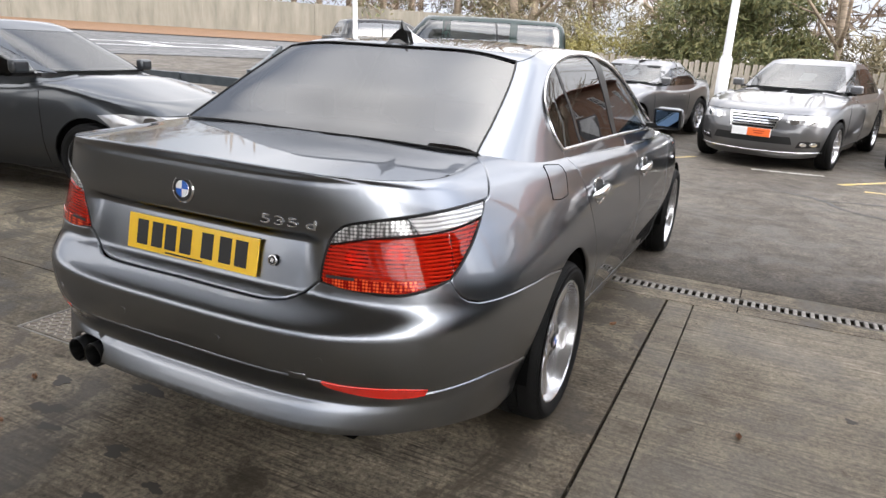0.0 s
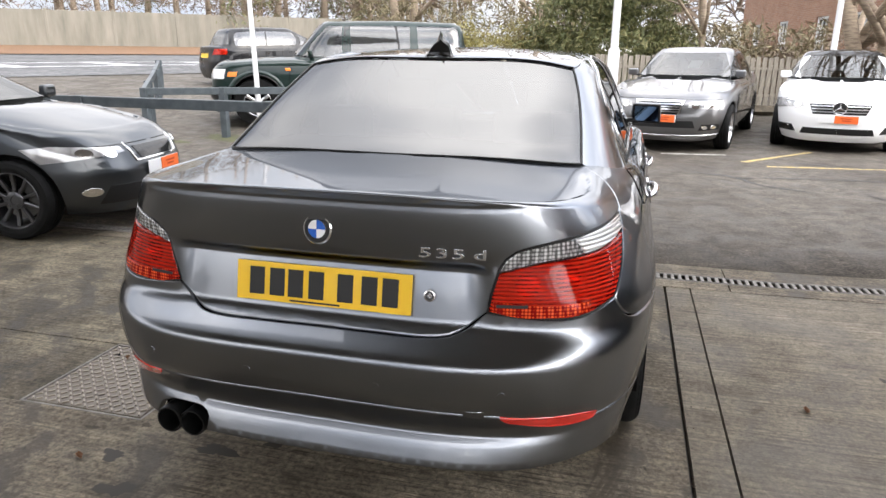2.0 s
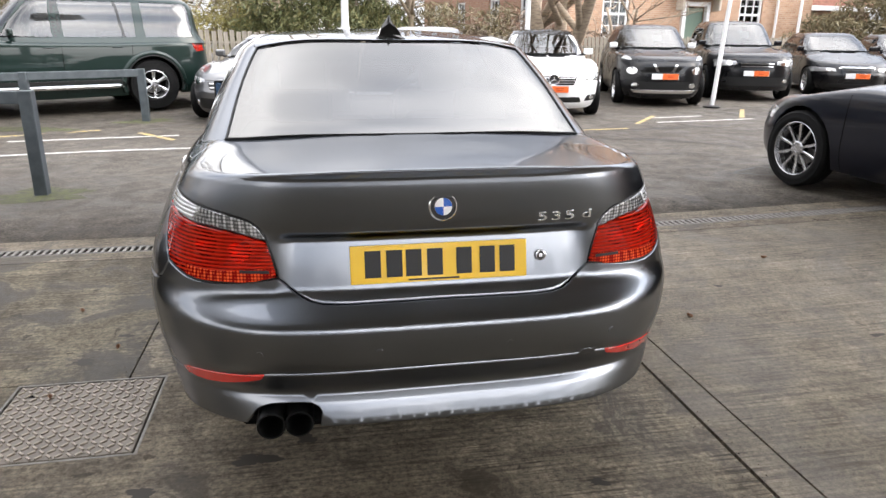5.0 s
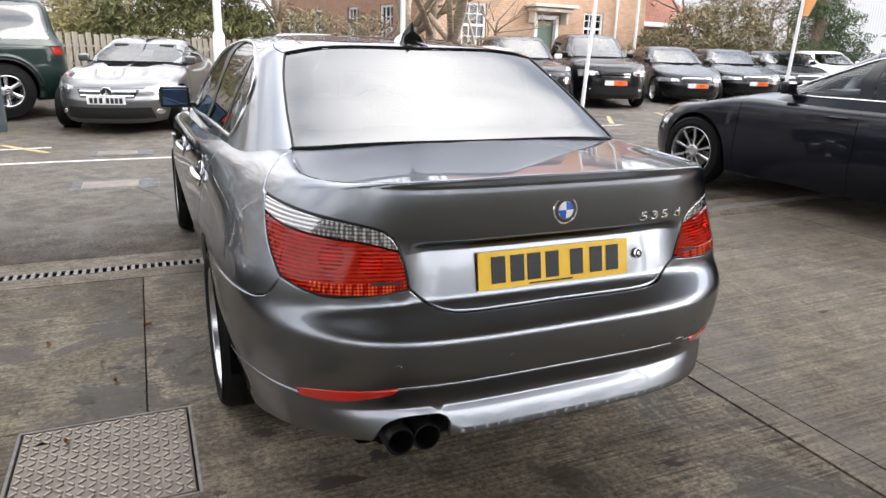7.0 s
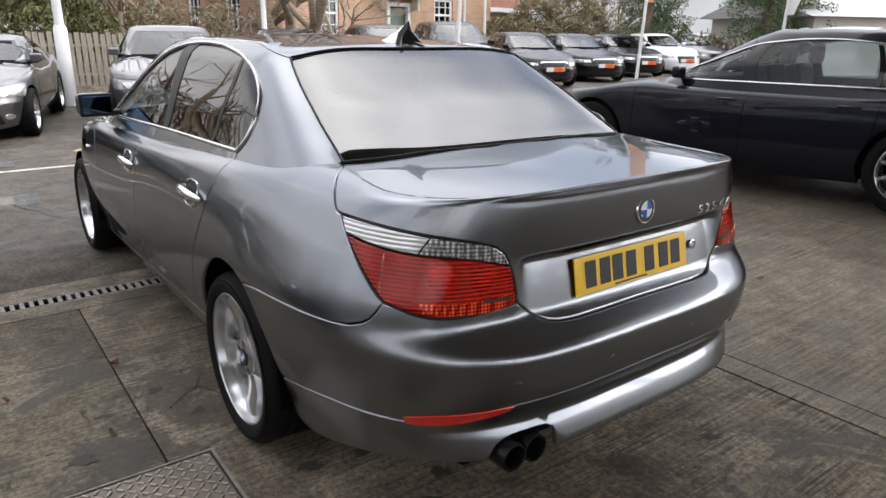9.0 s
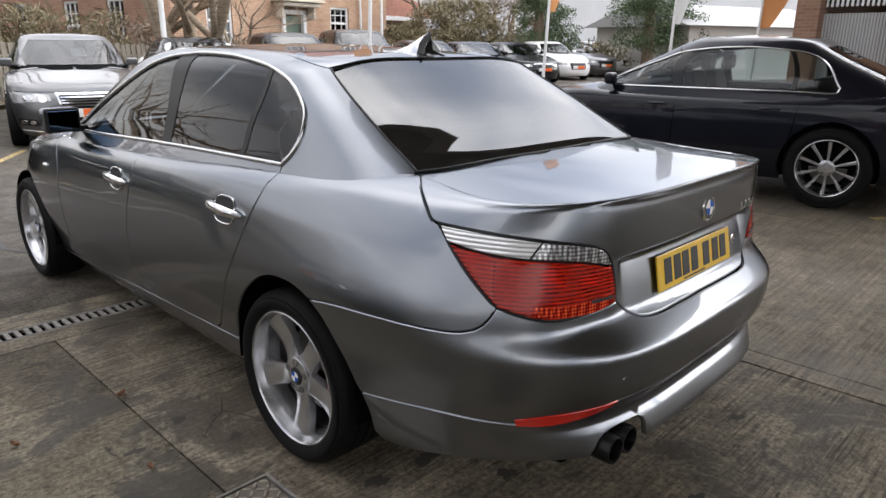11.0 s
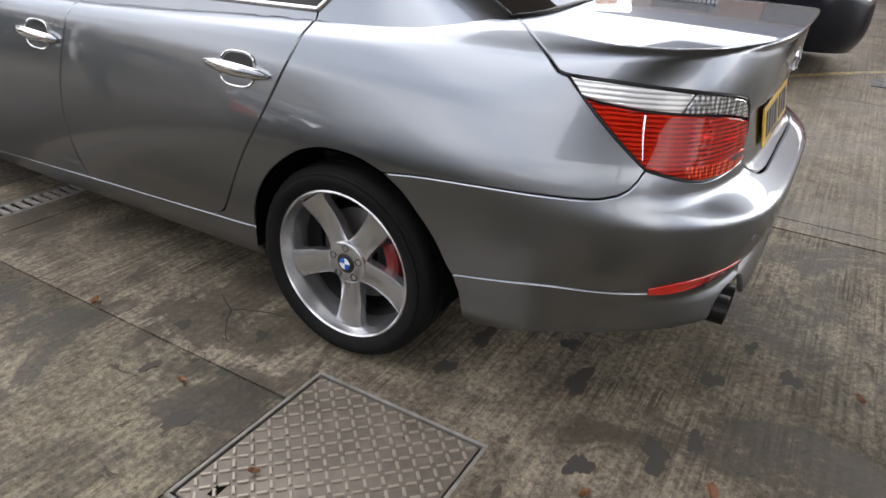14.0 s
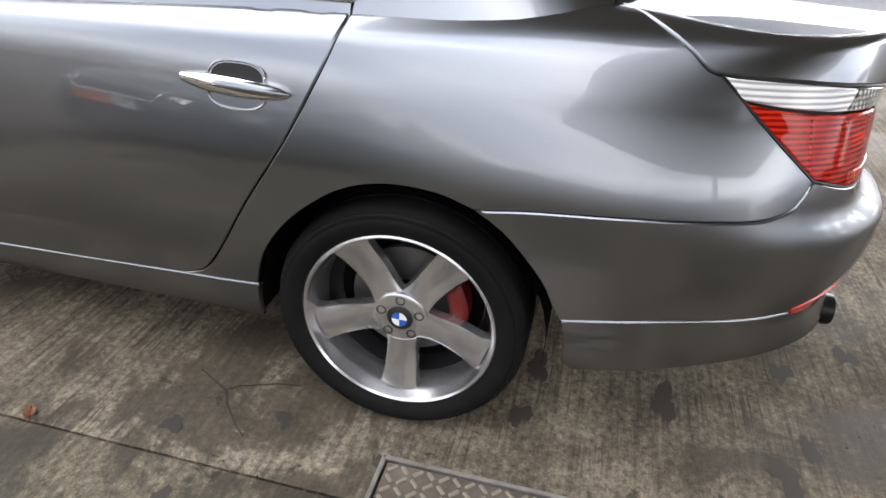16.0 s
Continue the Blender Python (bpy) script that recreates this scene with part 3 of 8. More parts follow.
# ---- wheels ----
def wheel(parent, at, side, R, rim_r, width, style, metal, cap=True, caliper=None, tread=False):
    """A wheel with its tyre, rim, spokes and hub. side: +1 faces +x."""
    w = new("wheel")
    w.parent = parent
    w.matrix_basis = Matrix.Translation(at) @ (pose(0, 0, 0) if side > 0 else pose(0, 0, 0, 0, 0, 180))
    h = width / 2
    part("tyre", lathed("tyre", [(rim_r - .004, -h * .8), (rim_r + .012, -h * .97), (rim_r + .04, -h * 1.02), (R - .028, -h * .98), (R - .008, -h * .86), (R, -h * .7), (R, -h * .38), (R - .006, -h * .37), (R - .006, -h * .33), (R, -h * .32), (R, -.006),
                                 (R - .006, -.005), (R - .006, .005), (R, .006), (R, h * .32), (R - .006, h * .33), (R - .006, h * .37), (R, h * .38), (R, h * .7), (R - .008, h * .86), (R - .018, h * .95), (R - .020, h * .985), (R - .03, h * .985), (rim_r + .05, h * 1.02), (rim_r + .046, h * 1.035), (rim_r + .036, h * 1.035),
                                 (rim_r + .012, h * .97), (rim_r - .004, h * .8)], 72, "x"), rubber, w)
    if tread:
        V, F = [], []
        for i in range(66):
            for x0, x1, sk in ((h * .40, h * .93, .5), (-h * .93, -h * .40, -.5), (h * .04, h * .34, -.6), (-h * .34, -h * .04, .6)):
                k0 = len(V)
                for x, a_ in ((x0, 0), (x1, sk)):
                    for da in (0, .66):
                        th = 2 * math.pi * (i + a_ + da) / 66
                        up = R + .0006 - .058 * max(0, abs(x) / h - .62) ** 1.2
                        for rr in (up - .012, up):
                            V.append((x, rr * math.cos(th), rr * math.sin(th)))
                F += [tuple(k0 + j for j in f) for f in ((1, 3, 7, 5), (0, 1, 5, 4), (2, 6, 7, 3), (0, 2, 3, 1), (4, 5, 7, 6))]
        me = mesh_of("tread", V, F, smooth=False)
        part("tread", me, rubber, w, kind="stuff")
    rim = part("rim", lathed("rim", [(rim_r + .002, h * .80), (rim_r + .004, h * .92), (rim_r - .001, h * .94), (rim_r - .006, h * .90), (rim_r - .010, h * .70), (rim_r - .014, h * .62), (rim_r - .017, h * .50), (rim_r - .026, h * .05)], 72, "x"), metal, w)
    # dark alloy past the lip stands in for the shade inside the rim
    part("rim_barrel", lathed("rim_barrel", [(rim_r - .026, h * .05), (rim_r - .045, -h * .7), (rim_r, -h * .85)], 72, "x"), dark_alloy, rim)
    face = h * .62
    pieces = []
    for i in range(style["n"]):
        for twin in style.get("twin", (0,)):
            th0 = 2 * math.pi * i / style["n"] - math.pi / 2 + twin
            V, k = [], 9
            for j in range(k):
                t = j / (k - 1)
                r = .045 + (rim_r - .060) * t
                wd = style["w0"] + (style["w1"] - style["w0"]) * t + style.get("flare", 0) * max(0, t - .85) / .15 + style.get("foot", 0) * max(0, 1 - t / .35) ** 2
                th = th0 + style.get("twist", 0) * t * t
                dep = face - style.get("dish", .015) * math.sin(math.pi * min(1, t * 1.1)) + .004 * t
                for q, dd in ((-1, -.030), (-.93, -.005), (-.5, .0015), (.5, .0015), (.93, -.005), (1, -.030)):
                    c, s = math.cos(th), math.sin(th)
                    V.append((dep + dd, r * c - q * wd * s, r * s + q * wd * c))
            F = [(j * 6 + q, (j + 1) * 6 + q, (j + 1) * 6 + q + 1, j * 6 + q + 1) for j in range(k - 1) for q in range(5)]
            pieces.append((V, F))
    for V, F in pieces:
        me = mesh_of("spoke", V, F)
        me.set_sharp_from_angle(angle=radians(28))
        part("spoke", me, metal, rim)
    part("hub", lathed("hub", [(.072, face - .02), (.070, face + .002), (.064, face + .006), (.034, face + .006), (.032, face + .002), (.0001, face + .002)], 40, "x"), metal, w)
    if cap:
        part("hub_cap", lathed("hub_cap", [(.032, face), (.032, face + .008), (.029, face + .010), (.0001, face + .011)], 32, "x"), ink, w, "round dark hub cap")
        for q in range(4):
            V = [(face + .0125, 0, 0)] + [(face + .0125, .020 * math.cos(a), .020 * math.sin(a)) for a in np.linspace(q * math.pi / 2, (q + 1) * math.pi / 2, 7)]
            part("roundel_quarter", mesh_of("roundel_quarter", V, [tuple(range(8))]), badge_blue if q % 2 else badge_white, w)
    for q in range(5):
        th = 2 * math.pi * q / 5 + math.pi / 2
        part("wheel_bolt", lathed("wheel_bolt", [(.0125, face - .03), (.0125, face + .0075), (.010, face + .0075), (.009, face - .004), (.0001, face - .004)], 14, "x", (0, .052 * math.cos(th), .052 * math.sin(th))), ink, w)
    part("brake_disc", lathed("brake_disc", [(.06, -.01), (.155, -.01), (.155, -.03), (.06, -.03)], 40, "x", closed=True), disc_steel, w)
    # near-black disc added so the depth behind the spokes reads shaded
    part("spoke_backing", lathed("spoke_backing", [(.02, -.034), (rim_r - .05, -.036), (rim_r - .05, -.040)], 40, "x"), dark_void, w)
    if caliper is not None:
        V, sec = [], ((-.04, .115), (.022, .115), (.030, .125), (.030, .150), (.022, .162), (-.04, .162))
        A_ = np.linspace(-.42, .42, 13)
        for a0 in A_:
            th, pinch = (math.pi - .15 if side > 0 else .15) + a0, .72 + .28 * min(1, (.42 - abs(a0)) / .1)
            V += [(hx * pinch, r_ * math.cos(th), r_ * math.sin(th)) for hx, r_ in sec]
        F = [(i * 6 + j, i * 6 + (j + 1) % 6, i * 6 + 6 + (j + 1) % 6, i * 6 + 6 + j) for i in range(12) for j in range(6)] + [tuple(range(6)), tuple(range(77, 71, -1))]
        part("brake_caliper", mesh_of("brake_caliper", V, F, smooth=False), caliper, w, "red brake caliper")
    return w


FIVE = dict(n=5, w0=.036, w1=.050, twist=0, dish=.014, flare=.008, foot=.014)
TEN = dict(n=10, w0=.011, w1=.017, twist=0, dish=.006)
TWIN = dict(n=7, w0=.010, w1=.012, twist=0, dish=.01, twin=(-.12, .12))
SIX = dict(n=6, w0=.022, w1=.034, twist=0, dish=.012)
FIVE_PLAIN = dict(n=5, w0=.024, w1=.030, twist=0, dish=.01)
SEVEN = dict(n=7, w0=.016, w1=.024, twist=0, dish=.012)


mirror_tint = Mat("blue-tinted mirror glass", (.07, .11, .17), .02, 1.0).m


# ---- the grey saloon ----
T, GH = tub_of_saloon(), glass_house_of_saloon()
car = thing("saloon_car", pose(0, 0, 0), "silver-grey metallic four-door saloon parked on wet concrete", "car")


def t(side=1, **kw):
    return T.find(side, **kw)


def g(side=1, **kw):
    return GH.find(side, **kw)


tip = t(y=-.62, z=.987)
outer = [tip, t(y=-.726, z=.895), t(y=-.843, z=.797)]
under = [outer[-1], t(x=.70, z=.766), t(x=.605, z=.764), t(x=.462, z=.778)]
inner = [under[-1], t(x=.470, z=.83), t(x=.490, z=.90)]
upper = [inner[-1], t(x=.53, z=.943), t(x=.635, z=.967), t(y=-.781, z=.982), tip]
split = [t(y=-.660, z=.945), t(y=-.78, z=.930), t(x=.60, z=.912), t(x=.487, z=.886)]
lens_low = loop([split[0], outer[1], outer[2]], under, [under[-1], t(x=.470, z=.83), split[-1]], split[::-1])
clear_cut = t(x=.625, z=.967)
mid_cut = (clear_cut[0] + .10, split[1][1] - .008)
lens_clear = loop([tip, split[0]], [split[0], split[1], mid_cut], [mid_cut, (upper[3][0] - .16, upper[3][1] - .012)], [(upper[3][0] - .16, upper[3][1] - .012), upper[3], tip])
lens_smoke = loop([mid_cut, split[2], split[3]], [split[3], inner[-1]], upper[:2] + [upper[2], (upper[3][0] - .16, upper[3][1] - .012)], [(upper[3][0] - .16, upper[3][1] - .012), mid_cut])

for mir in (False, True):
    lamp = part("tail_light", panel("tail_light", T, loop(outer, under, inner, upper), (.05, .03), -.040, .0, .001, mir), black_plastic, car, "red tail lamp with clear upper lens")
    part("red_lens", panel("red_lens", T, lens_low, (.03, .02), .0, .014, .0035, mir), red_lens, lamp)
    part("reflector_bowl", panel("reflector_bowl", T, lens_low, (.03, .02), -.020, .014, .006, mir), lamp_silver, lamp)
    part("lamp_rim", piped("lamp_rim", line_on(T, loop(outer, under, inner, upper) * ((-1, 1) if mir else (1, 1)), -.004), .0042, 6, True), black_plastic, lamp)
    part("lens_rib", piped("lens_rib", line_on(T, np.array([(split[1][0] - .035 - .01 * q, split[1][1] - .012 - .100 * q) for q in np.linspace(0, 1, 8)]) * ((-1, 1) if mir else (1, 1)), -.001), .0035, 6), red_lens, lamp)
    for bx_, bz_, br_ in ((.565, .855, .034), (.665, .868, .038)):
        a_, v_ = t(-1 if mir else 1, x=-bx_ if mir else bx_, z=bz_)
        p_, n_ = Vector(T.at(a_, v_)), Vector(T.normal(a_, v_))
        bowl = part("bulb_bowl", lathed("bulb_bowl", [(br_, -.004), (br_ * .96, -.001), (br_ * .9, -.003), (br_ * .62, -.010), (br_ * .3, -.0135), (br_ * .26, -.004), (br_ * .12, .001), (.0001, .0015)], 32, "z"), chrome, lamp)
        bowl.matrix_basis = Matrix.Translation(p_ - n_ * .0065) @ n_.to_track_quat("Z", "Y").to_matrix().to_4x4()
    part("clear_lens", panel("clear_lens", T, lens_clear, (.03, .02), .0, .014, .003, mir), clear_lens, lamp)
    part("smoked_lens", panel("smoked_lens", T, lens_smoke, (.03, .02), .0, .014, .003, mir), smoke_lens, lamp)
    band = loop([t(x=.475, z=.782), t(x=.55, z=.768), t(x=.64, z=.770), t(x=.72, z=.776)], [t(x=.72, z=.776), t(x=.72, z=.803)], [t(x=.72, z=.803), t(x=.62, z=.799), t(x=.478, z=.810)], [t(x=.478, z=.810), t(x=.475, z=.782)])
    part("reflex_strip", panel("reflex_strip", T, band, (.03, .02), .0022, .004, 0, mir), reflex_lens, lamp)
    bar = loop([t(x=.485, z=.795), t(x=.565, z=.795)], [t(x=.565, z=.795), t(x=.565, z=.803)], [t(x=.565, z=.803), t(x=.485, z=.803)], [t(x=.485, z=.803), t(x=.485, z=.795)])
    part("lens_bar", panel("lens_bar", T, bar, (.03, .02), .0040, .004, 0, mir), ink, lamp)

# boot lid: face, lip and deck
low = [t(x=.0001, z=.712), t(x=.18, z=.711), t(x=.30, z=.711), t(x=.37, z=.718), t(x=.415, z=.738), t(x=.447, z=.765), under[-1]]
shut = [tip, (1.122, .993), (1.157, 1.019), (1.195, 1.044), (1.235, 1.073), (1.272, 1.115), (1.335, 1.180)]
brow = [shut[-1], t(y=-.385, x=.52), t(y=-.42, x=.28), t(y=-.43, x=.0001)]
half_lid = spline(low) + spline(inner) + spline(upper) + spline(shut) + spline(brow)
lid_outline = np.array(half_lid + [(-a, v) for a, v in reversed(half_lid[1:])])
boot = part("boot_lid", panel("boot_lid", T, lid_outline, (.030, .007), 0, .014, .0022), silver_grey, car)

# bumper above and below its seam
seam_side = [t(y=-.843, z=.797), t(y=-.82, z=.748), t(y=-.764, z=.722), t(y=-.62, z=.713), t(y=-.489, z=.708), t(y=-.30, z=.695), t(y=-.17, z=.677)]
arch_back = [t(y=-.17, z=.677), t(y=-.235, z=.635), t(y=-.293, z=.575), t(y=-.345, z=.50), t(y=-.386, z=.412)]
seam_low = [t(y=-.386, z=.412), t(y=-.53, z=.437), t(y=-.681, z=.458), t(y=-.86, z=.462), t(y=-.958, z=.462), t(x=.60, z=.487), t(x=.52, z=.512), t(x=.3, z=.518), t(x=.0001, z=.521)]
lid_low = [(a, v) for a, v in low]
half = spline([(0.0, .521)] + [(a, v) for a, v in seam_low[::-1]][1:]) + spline(arch_back[::-1]) + spline(seam_side[::-1]) + spline(under) + spline(lid_low[::-1])
upper_bumper = np.array(half + [low[0]] + [(-a, v) for a, v in reversed(half[1:])])
bumper = part("rear_bumper", panel("rear_bumper", T, upper_bumper, (.04, .011), 0, .014, .0022), silver_grey, car)
hem = [t(y=-.386, z=.412), t(y=-.405, z=.33), t(y=-.41, z=.235)]
keel = [hem[-1], t(y=-.55, z=.262), t(y=-.72, z=.302), t(y=-.86, z=.328), t(x=.70, z=.338), t(x=.55, z=.340), t(x=.3, z=.342), t(x=.0001, z=.342)]
half = spline(seam_low) + [(0.0, .521)]
pipe_cut = [t(-1, x=-.365, z=.342), t(-1, x=-.36, z=.385), t(-1, x=-.385, z=.408), t(-1, x=-.50, z=.405), t(-1, x=-.545, z=.385), t(-1, x=-.575, z=.340)]
left_keel = [(-a, v) for a, v in keel if a > .60]
left = [(0.0, .342)] + spline([(0.0, .342), (-.2, .342), pipe_cut[0]])[1:] + spline([pipe_cut[0], pipe_cut[1]]) + spline(pipe_cut[1:5]) + spline(pipe_cut[4:6]) + spline([pipe_cut[5]] + left_keel[::-1])
left += [(-a, v) for a, v in spline(hem)[::-1]] + [(-a, v) for a, v in spline(seam_low)]
left = left[::-1]
skirt_outline = np.array(spline(keel[::-1]) + spline(hem[::-1]) + spline(seam_low) + [(0.0, .521)] + left[1:])
skirt = part("bumper_skirt", panel("bumper_skirt", T, skirt_outline, (.04, .012), .001, .014, .0015), silver_grey, car)
for mir in (False, True):
    refl = loop([t(x=.515, z=.511), t(x=.62, z=.502), t(y=-.955, z=.491), t(y=-.90, z=.478)], [t(y=-.90, z=.478), t(y=-.90, z=.457)], [t(y=-.90, z=.457), t(y=-.955, z=.456), t(x=.62, z=.466), t(x=.53, z=.492), t(x=.515, z=.511)])
    part("reflector", panel("reflector", T, refl, (.03, .01), .003, .008, .0, mir), reflector_red, bumper)
eye_cover = loop([t(x=.42, z=.495), t(x=.475, z=.495)], [t(x=.475, z=.495), t(x=.475, z=.532)], [t(x=.475, z=.532), t(x=.42, z=.532)], [t(x=.42, z=.532), t(x=.42, z=.495)])
part("tow_eye_cover", panel("tow_eye_cover", T, eye_cover, (.03, .02), .0012, .01, .0), silver_grey, bumper)
for x in (-.52, -.19, .19, .52):
    a, v = t(np.sign(x), x=x, z=.585)
    p, n = T.at(a, v), T.normal(a, v)
    ob = part("parking_sensor", lathed("parking_sensor", [(.0001, .0015), (.010, .0012), (.0115, -.004)], 24, "z"), silver_grey, bumper)
    ob.matrix_basis = Matrix.Translation(Vector(p)) @ Vector(n).to_track_quat("Z", "Y").to_matrix().to_4x4()

# sides
arch_top = [t(y=-.17, z=.677), t(y=-.087, z=.702), t(y=.027, z=.705), t(y=.12, z=.68), t(y=.20, z=.63), t(y=.279, z=.555), t(y=.345, z=.455), t(y=.385, z=.343)]
door_back = [t(y=.598, z=.333), t(y=.535, z=.36), t(y=.47, z=.44), t(y=.375, z=.595), t(y=.27, z=.76), t(y=.195, z=.905), t(y=.16, z=1.0), t(y=.145, x=.765)]
sill_top = [t(y=.385, z=.343), t(y=.50, z=.336), t(y=.598, z=.333), t(y=1.4, z=.292), t(y=2.35, z=.255)]
B1 = [t(y=1.30, z=.305), t(y=1.31, z=.40), t(y=1.30, z=.55), t(y=1.255, z=.75), t(y=1.215, z=.885), t(y=1.20, z=.96), t(y=1.19, x=.77)]
A1 = [t(y=2.30, z=.262), t(y=2.24, z=.40), t(y=2.20, z=.6), t(y=2.20, z=.8), t(y=2.22, z=.93), t(y=2.26, x=.77)]
fa = 2.888
arch_front = [t(y=fa - .385, z=.26), t(y=fa - .36, z=.43), t(y=fa - .27, z=.575), t(y=fa - .13, z=.675), t(y=fa, z=.70), t(y=fa + .13, z=.675), t(y=fa + .27, z=.575), t(y=fa + .36, z=.42), t(y=fa + .37, z=.26)]
roof_in = [door_back[-1], t(y=.05, x=.70), t(y=-.2, x=.66), shut[-1]]
quarter = loop(seam_side, arch_top, sill_top[:3], door_back, roof_in, shut[::-1], outer)
rear_door = loop(sill_top[2:3] + [t(y=.9, z=.317), B1[0]], B1, [B1[-1], t(y=.7, x=.765), door_back[-1]], door_back[::-1])
front_door = loop([B1[0], t(y=1.8, z=.278), A1[0]], A1, [A1[-1], t(y=1.7, x=.77), B1[-1]], B1[::-1])
fender = loop([A1[0], t(y=2.40, z=.255), arch_front[0]], arch_front, [arch_front[-1], t(y=3.45, z=.30)], [t(y=3.45, z=.30), t(y=3.42, z=.5), t(y=3.35, z=.68)], [t(y=3.35, z=.68), t(y=3.0, z=.80), t(y=2.6, z=.90), A1[-1]], A1[::-1])
sill = loop(arch_top[-1:] + sill_top[1:3] + [B1[0], A1[0], arch_front[0]], [arch_front[0], t(y=fa - .38, z=.205)], [t(y=fa - .38, z=.205), t(y=1.3, z=.205), t(y=.40, z=.205)], [t(y=.40, z=.205), arch_top[-1]])
nose_half = spline([(T.a3 - .001, .24), t(y=3.45, z=.25)]) + spline([t(y=3.45, z=.25), t(y=3.42, z=.5), t(y=3.35, z=.68)]) + spline([t(y=3.35, z=.68), (T.a3 - .001, .70)])
for mir, s in ((False, 1), (True, -1)):
    q = part("rear_wing", panel("rear_wing", T, quarter, (.05, .018), 0, .014, .0022, mir), silver_grey, car)
    if s > 0:
        flap = loop([t(y=-.18, z=.925), t(y=-.10, z=.915), t(y=-.03, z=.92)], [t(y=-.03, z=.92), t(y=.02, z=.99), t(y=.01, z=1.02)], [t(y=.01, z=1.02), t(y=-.11, z=1.03), t(y=-.13, z=1.02)], [t(y=-.13, z=1.02), t(y=-.18, z=.925)])
        part("fuel_flap", panel("fuel_flap", T, flap, (.04, .02), .0015, .006, .0, mir), silver_grey, q)
        part("flap_seam", piped("flap_seam", line_on(T, flap * ((-1, 1) if mir else (1, 1)), .0008), .0022, 6, True), dark_void, q)
    for nm, outline in (("rear_door", rear_door), ("front_door", front_door)):
        d = part(nm, panel(nm, T, outline, (.06, .02), 0, .014, .0022, mir), silver_grey, car)
        y0, z0 = (.375, .875) if nm == "rear_door" else (1.375, .855)
        cup = [t(s, y=y0 + .070 * np.sign(math.cos(k)) * abs(math.cos(k)) ** .7, z=z0 + .050 * np.sign(math.sin(k)) * abs(math.sin(k)) ** .7) for k in np.linspace(0, 2 * math.pi, 26, endpoint=False)]
        cup = np.array(cup)
        if ((cup[:, 0] * np.roll(cup[:, 1], -1) - np.roll(cup[:, 0], -1) * cup[:, 1]).sum()) < 0:
            cup = cup[::-1].copy()
        part("handle_cup", panel("handle_cup", T, cup, (.03, .02), .0012, .0, 0), silver_grey, d)
        # the cup is flat; a dark upper half paints the shade of its hollow
        part("cup_shade", panel("cup_shade", T, np.array([(a_, v_) if v_ > z0 - .004 else (a_, z0 - .004) for a_, v_ in (cup - cup.mean(0)) * (.9, .9) + cup.mean(0)]), (.03, .02), .0022, .0, 0), black_plastic, d, "flat dark patch for the shade above the handle")
        part("cup_rim", piped("cup_rim", line_on(T, cup, .0015), .0035, 6, True), silver_grey, d)
        P = np.array([line_on(T, [t(s, y=y0 + .125 - .25 * k, z=z0 + .006 - .012 * k)], .028 - .10 * abs(k - .5) ** 2.2)[0] for k in np.linspace(0, 1, 13)])
        part("door_handle", piped("door_handle", P, .016, 10, taper=[.005 + .0165 * math.sin(math.pi * min(1, max(.04, k))) ** .45 for k in np.linspace(0, 1, 13)], flat=.75), silver_grey, d)
    f = part("front_wing", panel("front_wing", T, fender, (.06, .025), 0, .014, .0022, mir), silver_grey, car)
    P = line_on(T, [t(s, y=2.35 + .012 * k, z=.795) for k in range(7)], .004)
    part("side_repeater", piped("side_repeater", P, .010, 8, taper=[.004, .009, .011, .011, .011, .009, .004]), clear_lens, f)
    part("sill", panel("sill", T, sill, (.08, .02), .0012, .012, .0015, mir), silver_grey, car)
    # wheels and wells
    wheel(car, (s * .790, 0, .322), s, .322, .245, .235, FIVE, alloy, True, caliper_red, True)
    wheel(car, (s * .790, fa, .322), s, .322, .245, .235, FIVE, alloy, True, caliper_red, True)
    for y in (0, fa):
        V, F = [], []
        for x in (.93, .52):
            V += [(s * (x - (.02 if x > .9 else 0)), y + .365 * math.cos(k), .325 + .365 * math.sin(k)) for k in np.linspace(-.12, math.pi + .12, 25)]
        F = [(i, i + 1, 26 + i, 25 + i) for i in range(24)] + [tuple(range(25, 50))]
        # the well's shade is in its near-black colour
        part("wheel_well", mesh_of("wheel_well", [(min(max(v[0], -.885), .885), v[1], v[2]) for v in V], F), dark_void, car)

part("front_bumper", panel("front_bumper", T, np.array(nose_half), (.08, .04), 0, .014, .002), silver_grey, car)
part("front_bumper", panel("front_bumper", T, np.array(nose_half), (.08, .04), 0, .014, .002, True), silver_grey, car)
hood_half = [t(y=3.35, z=.68), t(y=3.0, z=.80), t(y=2.6, z=.90), A1[-1], t(y=2.3, x=.4), t(y=2.3, x=.0001)]
hood = loop([(T.a3 - .001, .70), hood_half[0]], hood_half[:4], [hood_half[3], (A1[-1][0], 1.35)], [(A1[-1][0], 1.35), (T.a3 - .001, 1.75)], [(T.a3 - .001, 1.75), (T.a3 - .001, .70)])
part("bonnet", panel("bonnet", T, hood, (.08, .05), 0, .012, .002), silver_grey, car)
part("bonnet", panel("bonnet", T, hood, (.08, .05), 0, .012, .002, True), silver_grey, car)

# inner body behind the gaps, near-black so they read as shaded
core = loop([t(y=.385, z=.30), (2.75, .30), t(y=fa - .385, z=.30)], arch_front, [arch_front[-1], (T.a3 - .01, .28)], [(T.a3 - .01, .28), (T.a3 - .01, 1.02)], [(T.a3 - .01, 1.02), (0.0, 1.02)], [(0.0, 1.02), (0.0, .42)],
            [(0.0, .42), t(x=.65, z=.42), t(y=-.386, z=.412)], arch_back[::-1], arch_top)
